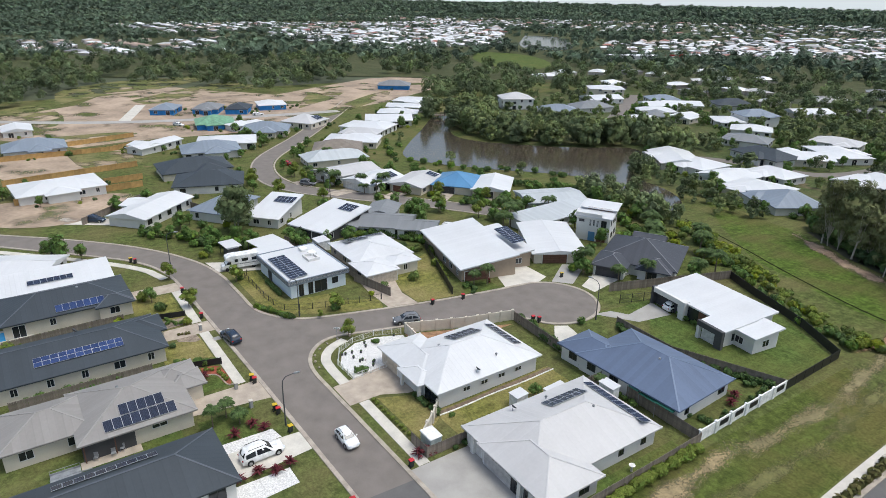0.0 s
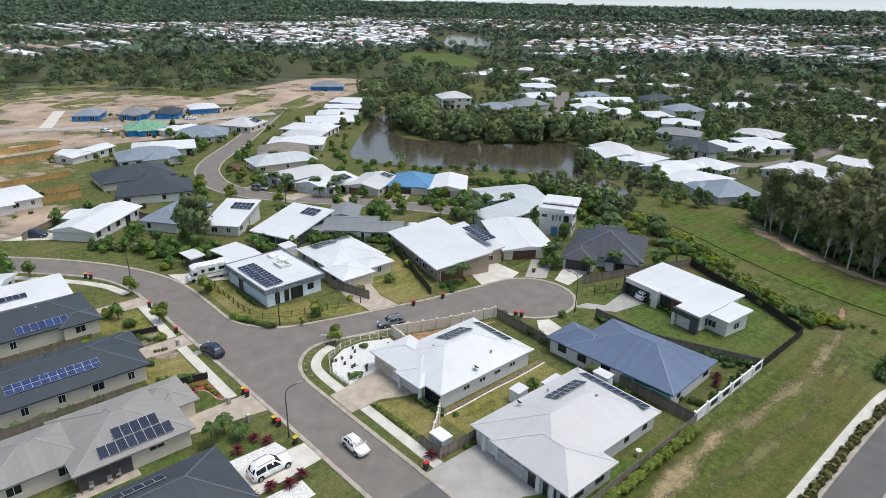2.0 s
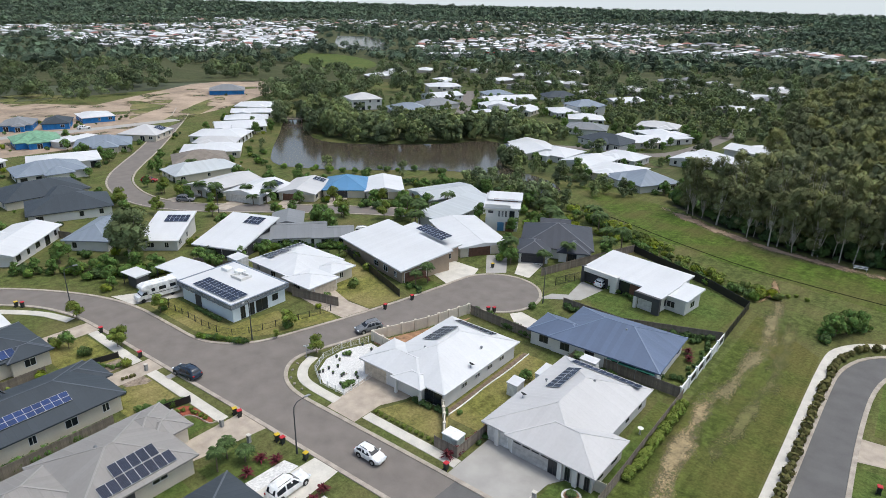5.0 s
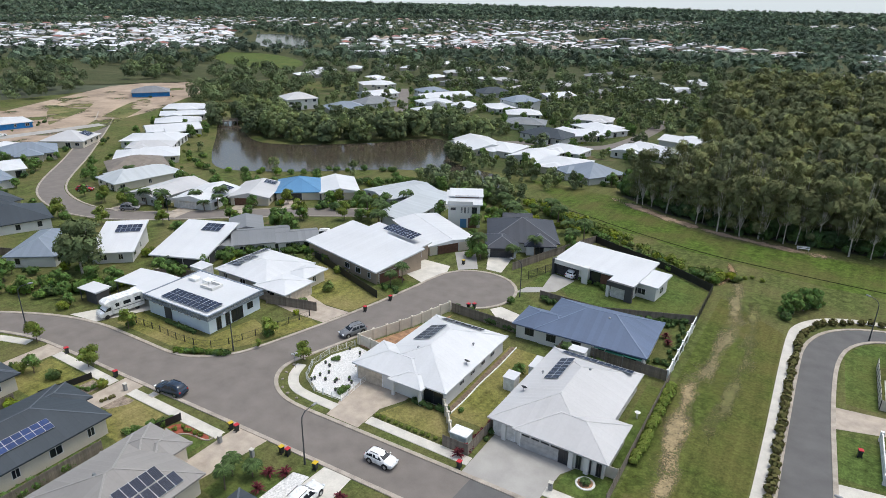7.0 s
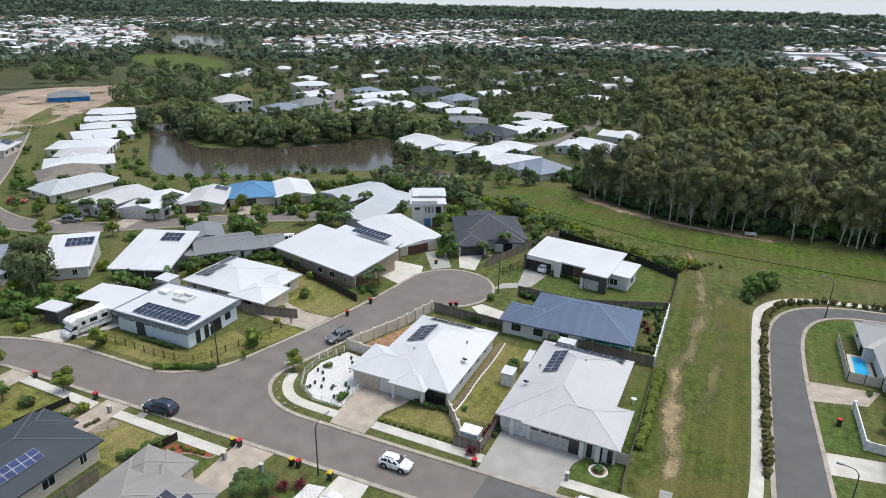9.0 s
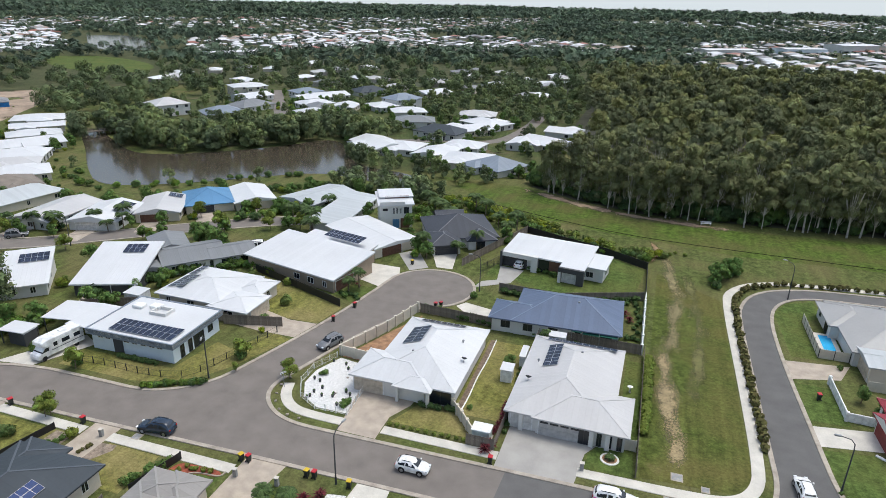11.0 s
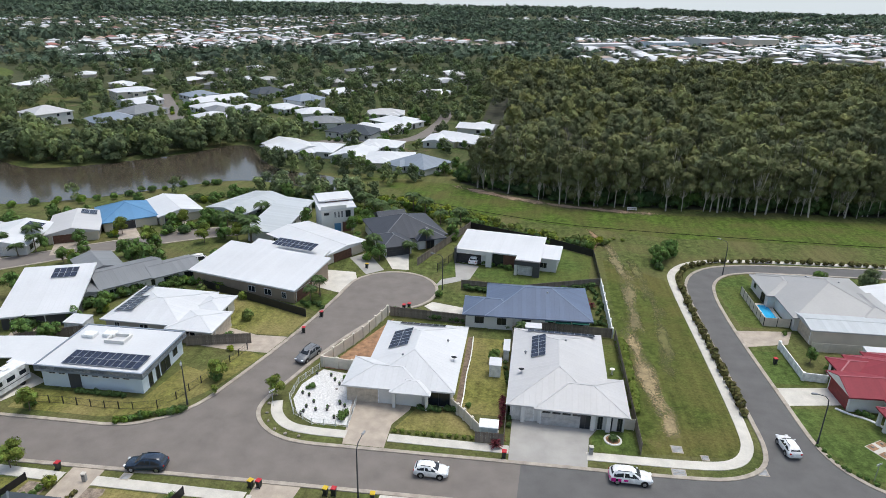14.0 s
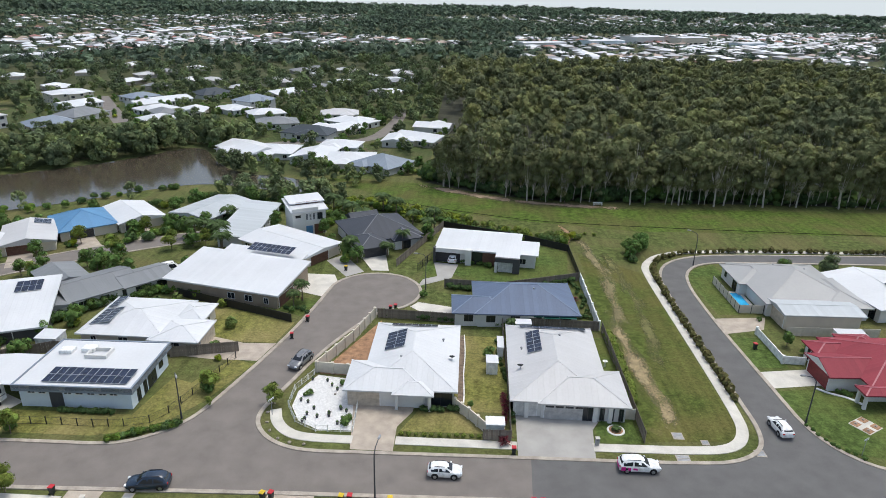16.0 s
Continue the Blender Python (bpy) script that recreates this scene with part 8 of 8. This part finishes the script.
for _ in range(34):
    x, y = pr.uniform(-20.8, -13.4), pr.uniform(-7.2, 3.0)
    r = pr.random()
    if x < -19.5 and y < -4.5:
        continue
    if r < 0.45:
        pot = thing("plant_pot", x, y, 0, "dark glazed plant pot on white pebbles", "pot", "pots on the pebbles")
        bm = bmesh.new()
        tube(bm, [(0, 0, 0.02), (0, 0, 0.38), (0, 0, 0.42)], [0.13, 0.2, 0.22], 10)
        part("pot", bm, M["char_wall"], pot)
        part("plant", bm := (lambda b: (box(b, -0.12, -0.12, 0.42, 0.12, 0.12, 0.6, 0.05), b)[1])(bmesh.new()), M["leaf"], pot)
    elif r < 0.8:
        ob = thing("garden_rock", x, y, pr.uniform(0, 360), "small brown rock on white pebbles", "rock", "rocks on the pebbles")
        bm = bmesh.new()
        bmesh.ops.create_icosphere(bm, subdivisions=1, radius=pr.uniform(0.12, 0.28))
        for q in bm.verts:
            q.co *= pr.uniform(0.7, 1.2)
            q.co.z = q.co.z * 0.6 + 0.1
        part("rock", bm, M["stone"], ob)
    else:
        plant("bush%d" % pr.randrange(3), x, y, pr.uniform(0.5, 1.0))
for x, y in ((-23.9, -3), (-24.1, -5), (-23.6, -7), (-22.8, -8.6), (-21.4, -10), (-19.8, -10.7), (-18, -10.9)):
    ob = thing("garden_rock", x, y, x * 50, "small brown rock along the kerb", "rock", "rocks along the kerb")
    bm = bmesh.new()
    bmesh.ops.create_icosphere(bm, subdivisions=1, radius=0.24)
    for q in bm.verts:
        q.co *= pr.uniform(0.7, 1.2)
        q.co.z = q.co.z * 0.6 + 0.12
    part("rock", bm, M["stone"], ob)

bn = thing("park_bench", 35.4, 90.6, 12, "white slatted park bench beside a wood", "bench")
for j in range(3):
    part("seat_slat", boxed(-1.3, -0.2 + j * 0.15, 0.44, 1.3, -0.08 + j * 0.15, 0.48), M["white_paint"], bn)
for j in range(2):
    part("back_slat", boxed(-1.3, 0.26, 0.6 + j * 0.18, 1.3, 0.3, 0.72 + j * 0.18), M["white_paint"], bn)
for x in (-1.1, 1.1):
    part("leg", boxed(x - 0.04, -0.2, -0.1, x + 0.04, 0.24, 0.44), M["galv"], bn)
    part("back_post", boxed(x - 0.04, 0.24, 0.4, x + 0.04, 0.28, 0.92), M["galv"], bn)

# street and garden plants
for x, y, s in ((-61.3, -21.2, 1.0), (-47.7, -20.7, 0.95), (-53.6, -11.2, 1.0), (-33.2, -0.8, 1.0), (-23.8, -3.2, 0.9), (-32, -4.2, 0.4), (-48, -21.2, 0.9)):
    plant("street%d" % (round(x) % 3), x, y, s, group="street trees")
for x, y, s in ((-80.8, -2.4, 1.15), (-83.4, -1.0, 0.8), (72, 46, 0.5)):
    plant("gum%d" % (round(x) % 3), x, y, s)
for x, y, s in ((-88.7, -20.4, 0.5), (-86.8, -17.6, 0.6), (-79.8, -13.4, 0.7), (-76.5, -8.8, 0.8), (-72.3, -10.6, 0.7), (-69, -11.6, 0.5), (-88.8, -12.4, 0.9), (-84, -15.5, 0.6), (-74, -4.5, 0.8), (-70.5, -2.5, 0.8),
                (4.6, 10.3, 0.45), (36.2, 54.0, 0.8), (37.6, 56.4, 0.8), (35.4, 56.0, 0.7), (35.0, 52.6, 0.55), (39.0, 58.4, 0.7), (63.5, 46.5, 0.7), (51.5, 17.5, 0.5), (53.4, 15.2, 0.4), (-22, 60, 0.6), (-58, 54, 0.9), (-62, 60, 0.9),
                (-67, 65, 0.8), (-75, 62.5, 0.7), (-88, 47, 0.7), (-93, 42.5, 0.6), (-84, 36, 0.7), (-104, 31, 0.6), (-113, 30, 0.7), (-124, 28.5, 0.7), (-134, 30, 0.7), (-150, 40, 0.8), (-166, 52, 0.8), (-104, 60, 0.9), (-112, 56, 0.9), (-92, 76, 0.8), (-70, 86, 0.9), (-56, 88, 1.0), (-46, 84, 1.0), (-40, 86, 1.0), (-64, 12, 0.6), (-54, 41, 0.6), (-76, 34, 0.5), (-70, 46, 0.7), (-82, 40, 0.7), (-60, 66, 0.9)):
    plant("garden%d" % (round(x) % 3), x, y, s)
for x, y, s in ((-22.5, 48.2, 1.0), (-15.4, 49.9, 0.9), (-12.7, 54.7, 0.9), (-27.6, 27.6, 0.8), (-28.6, 25.2, 0.7), (-24.2, 71.8, 1.1), (-16.6, 77.4, 1.2), (-6.6, 67.8, 1.1), (-7.9, 63.8, 1.0), (-51.8, 53.8, 1.3), (-20.5, 82.9, 1.2), (8.4, 18.6, 0.5),
                (-96, 38.4, 0.9), (-94, 41, 0.9), (-107, 34.5, 1.1), (-109.5, 36, 1.0), (-118, 31.5, 0.9), (-140, 48, 1.1), (-56, 70, 1.1), (-30, 78, 1.1), (-27, 75, 1.2), (-33, 82, 1.3), (-12, 72, 1.0), (-57, 60, 1.2), (-58.5, 57, 1.1), (-50, 50, 1.2), (-101, 40, 1.0), (-98, 45.5, 1.1), (-113, 34, 1.0)):
    plant("palm%d" % (round(x) % 3), x, y, s)
for x, y in ((-13.7, -25.6), (-12.6, -27.6), (-11.6, -24.6), (20.1, -5.6)):
    if y < -20:
        plant("palm%d" % (round(x) % 3), x, y, 0.62)
    else:
        plant("cycad%d" % (round(x) % 3), x, y, 0.6)
for x, y in ((-1.9, -30.2), (-1.4, -28.1), (-1.5, -25.8), (-0.6, -24.0), (-1.0, -22.3), (-9.4, -25.9), (-8.8, -22.4), (-10.3, -23.4), (5.9, -9.2), (6.2, -8.0), (-23, -26), (-24.5, -25.4), (19.6, 33), (20.4, 31)):
    plant("red%d" % (round(x * 3) % 3), x, y, 1.1)
for x, y, s in ((-36.8, 10.7, 1.2), (-6.6, 30.8, 1.2), (-33.4, -0.9, 1.5), (-54.2, -10.4, 1.3), (-28.4, 23.2, 1.0), (-10.8, 24.0, 1.0), (1.9, -1.6, 0.7)):
    plant("bush%d" % (round(x) % 3), x, y, s)


def row(key, pts, step, scale, jitter=0.15, group=""):
    """Plants set along a line."""
    r = random.Random(round(pts[0][0] * 10))
    run = 0.0
    for a, b in zip(pts, pts[1:]):
        a, b = Vector(a), Vector(b)
        n = (b - a).length
        while run < n:
            p = a.lerp(b, run / n)
            plant("%s%d" % (key, r.randrange(3)), p.x + r.uniform(-jitter, jitter), p.y + r.uniform(-jitter, jitter), scale * r.uniform(0.8, 1.2), group=group)
            run += step * r.uniform(0.85, 1.15)
        run -= n


def thicket(leaf, lines, step, scale, jitter, label):
    """Shrubs grown into one mass along lines."""
    r = np.random.default_rng(round(abs(lines[0][0][0]) * 10))
    spots_t = [(p.x + r.uniform(-jitter, jitter), p.y + r.uniform(-jitter, jitter)) for line in lines for p in dense(line, step)]
    shapes = [bush_shape(180 + i, 0.75, 30, 0.22)[0] for i in range(3)]
    tagged(new("thicket", quad_mesh("thicket", spread_mesh(r, shapes, spots_t, scale * r.uniform(0.75, 1.25, len(spots_t))), M[leaf])), label, "shrubs", kind="stuff")


d_side = dense(D_LINE[8:], 8.5)
for k, (p, n) in enumerate(zip(d_side, normals(d_side))):
    for side in (-1, 1):
        q = p + n * side * (6.2 + (k * 7 % 5) * 0.5)
        if free(q.x, q.y, 0.8) and (k + (side > 0)) % 3 == 0:
            plant("street%d" % (k % 3), q.x, q.y, 1.0 + (k * 5 % 4) * 0.15, group="street trees")
row("clipped", [(37.75, 2.4), (37.5, 30), (37.9, 45.5), (40.4, 51.8), (47, 56.4), (60, 58.6), (110, 60.8)], 1.6, 1.1, 0.1, "clipped bushes along the path")
row("bright", [(-6.6, -8.3), (3.0, -8.1)], 1.0, 0.5, 0.05, "clipped plants along a front lawn")
row("dark", [(-13, 23), (-4, 22), (5, 21.6)], 1.0, 1.1, 0.25, "hedge behind a house")
row("bush", [(-68.9, 9.5), (-66, 17), (-61, 25.5), (-52, 29.6)], 1.0, 1.3, 0.4, "hedge between two yards")
thicket("leaf", [[(-69.6, 8.5), (-66.9, 14.5), (-63, 21.5), (-58, 28.4)], [(-58, 29.5), (-50, 30), (-46, 28)]], 0.9, 1.7, 0.4, "tall green hedge between two yards")
thicket("leaf", [[(-88 + j * 2.5, -20 + j * 3.4), (-78 + j * 2.2, -12 + j * 2.4), (-70, -6 + j * 1.2)] for j in range(4)], 1.7, 1.6, 1.2, "overgrown green shrubs beside the street")
row("bright", [(-49, 28.8), (-33, 22.5)], 1.3, 0.7, 0.2, "shrubs along a dark fence")
row("bright", [(23.75, 0.5), (23.75, 19.5)], 0.8, 1.2, 0.15, "creeper along a paling fence")
row("dark", [(-2, 34.6), (8, 34), (21, 39.2)], 0.9, 1.0, 0.3, "hedge between two yards")
row("bush", [(-30.2, -46), (-30.0, -31)], 1.7, 1.35, 0.3, "shrubs between two houses")
row("bright", [(-9.7, -47), (-9.9, -40), (-10.6, -33)], 0.6, 0.5, 0.1, "low yellow-green hedge beside a lawn")
row("bright", [(-46, -47), (-46, -33)], 2.0, 1.0, 0.3, "shrubs between two houses")
thicket("leaf", [[(-41.2, -11.6), (-39.2, -10.7), (-36.4, -9.4), (-34.2, -8.2)], [(-40.2, -11.2), (-38.0, -10.0), (-35.4, -8.8)]], 0.5, 0.7, 0.3, "rough dry weeds along the kerb")
row("dark", [(-50.2, -6.6), (-43.4, -6.7)], 0.6, 0.62, 0.1, "clipped dark hedge along a white wall")
row("dark", [(-4.4, -3.2), (0.6, -2.8)], 0.7, 0.75, 0.15, "dark shrubs under a window")
row("clipped", [(-38.6, -25.2), (-38.2, -23.6)], 0.5, 0.5, 0.1, "small brown bushes in a stony bed")
row("bush", [(-43.6, -26.6), (-42.8, -23.4)], 0.9, 0.6, 0.4, "plants in a stony bed")
row("bright", [(-26.4, -25.4), (-25.6, -23.2), (-22, -22.8)], 0.8, 0.55, 0.2, "plants in a mulch bed")
row("bush", [(52.8, 5.0), (54.4, 4.2)], 0.7, 0.8, 0.2, "grey-green shrubs before a house")
row("bush", [(44.9, -3.1), (45.7, -5.4), (46.8, -7.4), (49, -9.2)], 0.9, 0.5, 0.2, "small shrubs along a verge")
row("bush", [(3, 21.4), (9, 20.0), (14, 19.8)], 0.9, 0.8, 0.25, "shrubs along a back fence")
row("red", [(6.2, -5.6), (6.4, -3.6), (6.2, 1.2)], 0.9, 0.7, 0.2, "red-leaved plants along a side fence")
row("bush", [(-13.8, -7.0), (-13.6, -5.6)], 0.7, 1.0, 0.1, "grey-green bush on white pebbles")
row("dark", [(18, 24.5), (21.8, 24), (21.8, 38), (18.5, 36)], 1.3, 0.7, 0.6, "plants in a back garden")
row("bush", [(0.5, 47.5), (6, 45.6)], 0.9, 0.9, 0.4, "plants beside a modern house")
row("dark", [(7.2, -5), (7.4, 3), (6.2, 8), (6.2, 16)], 1.4, 0.6, 0.2, "plants along a side fence")
row("bush", [(-29.8, -27.6), (-28.6, -25.6), (-27.6, -23.2)], 0.7, 0.95, 0.4, "plants in a front garden")
row("bush", [(-45, -26), (-42, -24)], 0.9, 0.6, 0.5, "plants in a front garden")
row("dark", [(-31, 24.6), (-27, 24.2), (-25.6, 22.6)], 0.8, 0.6, 0.3, "plants in a front garden")
row("red", [(-31.6, 30.2), (-27.6, 28.4)], 0.8, 0.5, 0.15, "red-leaved plants beside a driveway")
VERGE = [(-27, 89), (-18, 83), (-8, 77), (0, 71.5), (8, 66.5), (16, 62.5), (23, 61.5)]
for leaf, off in (("leaf", -0.8), ("leaf_bright", 0.8), ("leaf_bright", 2.2)):
    thicket(leaf, [[(x + off, y + off) for x, y in VERGE]], 1.2, 1.35, 0.9, "overgrown shrubs along a back fence")
thicket("leaf_dark", [[(-106, 60), (-98, 68), (-90, 78), (-80, 84), (-72, 90)], [(-70, 92), (-62, 92), (-52, 90)], [(-58, 62), (-56, 72), (-54, 82)]], 1.6, 1.9, 1.6, "dark green shrubs between the houses and the lake")
thicket("leaf_bright", [[(-44, 88), (-34, 84), (-26, 82)], [(-30, 92), (-22, 86), (-14, 80)], [(-28, 78), (-20, 76), (-10, 74)], [(-103, 58), (-92, 72), (-78, 82)]], 1.8, 1.5, 1.8, "bright green undergrowth behind the houses")
thicket("leaf", [[(-46, 82), (-38, 79), (-31, 76)], [(-66, 66), (-68, 60), (-74, 56)], [(-48, 45), (-52, 38), (-56, 34)]], 1.3, 1.9, 1.2, "green garden shrubs between houses")
thicket("leaf", [[(35.0, 50.4), (35.2, 54), (37.2, 57), (40.4, 59.4)]], 0.8, 1.1, 0.8, "dense green shrubs at the bend of a path")
thicket("leaf", [[(-152, 84), (-134, 67), (-120, 73), (-107, 83), (-95, 94), (-82, 104)]], 3.0, 1.7, 2.2, "green shrubs along the bank of a lake")
row("bright", [(21, 63), (25, 66), (30, 66)], 1.2, 0.7, 0.8, "reeds beside the drain")
# plants round the farther houses
gr = random.Random(12)
FAR_SHRUBS = [[], [], []]
for hx, hy, rot, l, w in list(LOTS):
    near_house = math.hypot(hx - 10, hy) < 62
    for _ in range(4 if near_house else (11 if -215 < hx < -60 and hy > 15 and hy < 120 else (7 if hy < 120 else 12))):
        a = gr.uniform(0, 6.283)
        px, py = hx + math.cos(a) * (l / 2 + gr.uniform(1.5, 6)), hy + math.sin(a) * (w / 2 + gr.uniform(1.5, 6))
        if near_house and (hy < 40 and hx > -30 or hx > -12 and hy < 60) or not free(px, py, 1.0):
            continue
        k = gr.random()
        if hx > -60 and hy < 45 and hy > -20:
            k *= 0.7
        if k < (0.6 if hx < -60 and hy < 120 else 0.7):
            FAR_SHRUBS[gr.randrange(3)].append((px, py))
        elif hx > -215:
            plant("garden%d" % gr.randrange(3), px, py, gr.uniform(0.5, 0.95))

for leaf, spots_s in zip(("leaf", "leaf_bright", "leaf_dark"), FAR_SHRUBS):
    shapes = [bush_shape(170 + i, 0.7, 22, 0.26)[0] for i in range(3)]
    tagged(new("yard_shrubs", quad_mesh("yard_shrubs", spread_mesh(rng, shapes, spots_s, rng.uniform(0.7, 1.9, len(spots_s))), M[leaf])), "green shrubs round the farther houses", "shrubs", kind="stuff")

# ---- landmarks far off ----
def hall(x, y, rot, l, w, h, wall, label):
    ob = thing("commercial_building", x, y, rot, label, "building")
    part("wall", boxed(-l / 2, -w / 2, -1, l / 2, w / 2, h), M[wall], ob)
    bm = bmesh.new()
    hip_roof(bm, [], 0, 0, l + 1, w + 1, h + 0.3, 4, "gable")
    part("roof", bm, M["white_roof"], ob)
    for j in range(int(l / 12)):
        part("shopfront", boxed(-l / 2 + 3 + j * 12, -w / 2 - 0.15, 0, -l / 2 + 10 + j * 12, -w / 2, 3.2), M["glass"], ob)
    return ob


shop = hall(-392, 508, 62, 56, 24, 6, "white_wall", "large white shopping centre with a red sign")
part("sign_board", boxed(20, -13.4, 3, 46, -12.4, 8), M["bin_red"], shop, "red sign board")
part("sign_stripe", boxed(27, -13.7, 4.6, 38, -13.4, 6.4), M["white_paint"], shop, "white lettering shape")
for x, y, rot, l, w, h, wall in ((96, 848, 30, 70, 26, 6, "white_wall"), (190, 905, 30, 60, 30, 7, "ice_wall"), (268, 985, 30, 60, 36, 10, "white_wall"), (330, 968, 30, 58, 34, 10, "cream_wall"), (395, 900, 30, 50, 24, 6, "ice_wall")):
    hall(x, y, rot, l, w, h, wall, "large pale commercial shed in the distance")
br = thing("footbridge", -191, 133, 55, "low timber footbridge over the lake's arm", "bridge", z=gz(-191, 133) + 0.2)
part("deck", boxed(-7, -1.5, 1.2, 7, 1.5, 1.5), M["timber"], br)
for s in (-1, 1):
    part("rail", boxed(-7, s * 1.45 - 0.06, 2.3, 7, s * 1.45 + 0.06, 2.45), M["timber"], br)
    for j in range(8):
        part("rail_post", boxed(-6.9 + j * 1.95, s * 1.45 - 0.08, -0.5, -6.7 + j * 1.95, s * 1.45 + 0.08, 2.3), M["timber"], br)
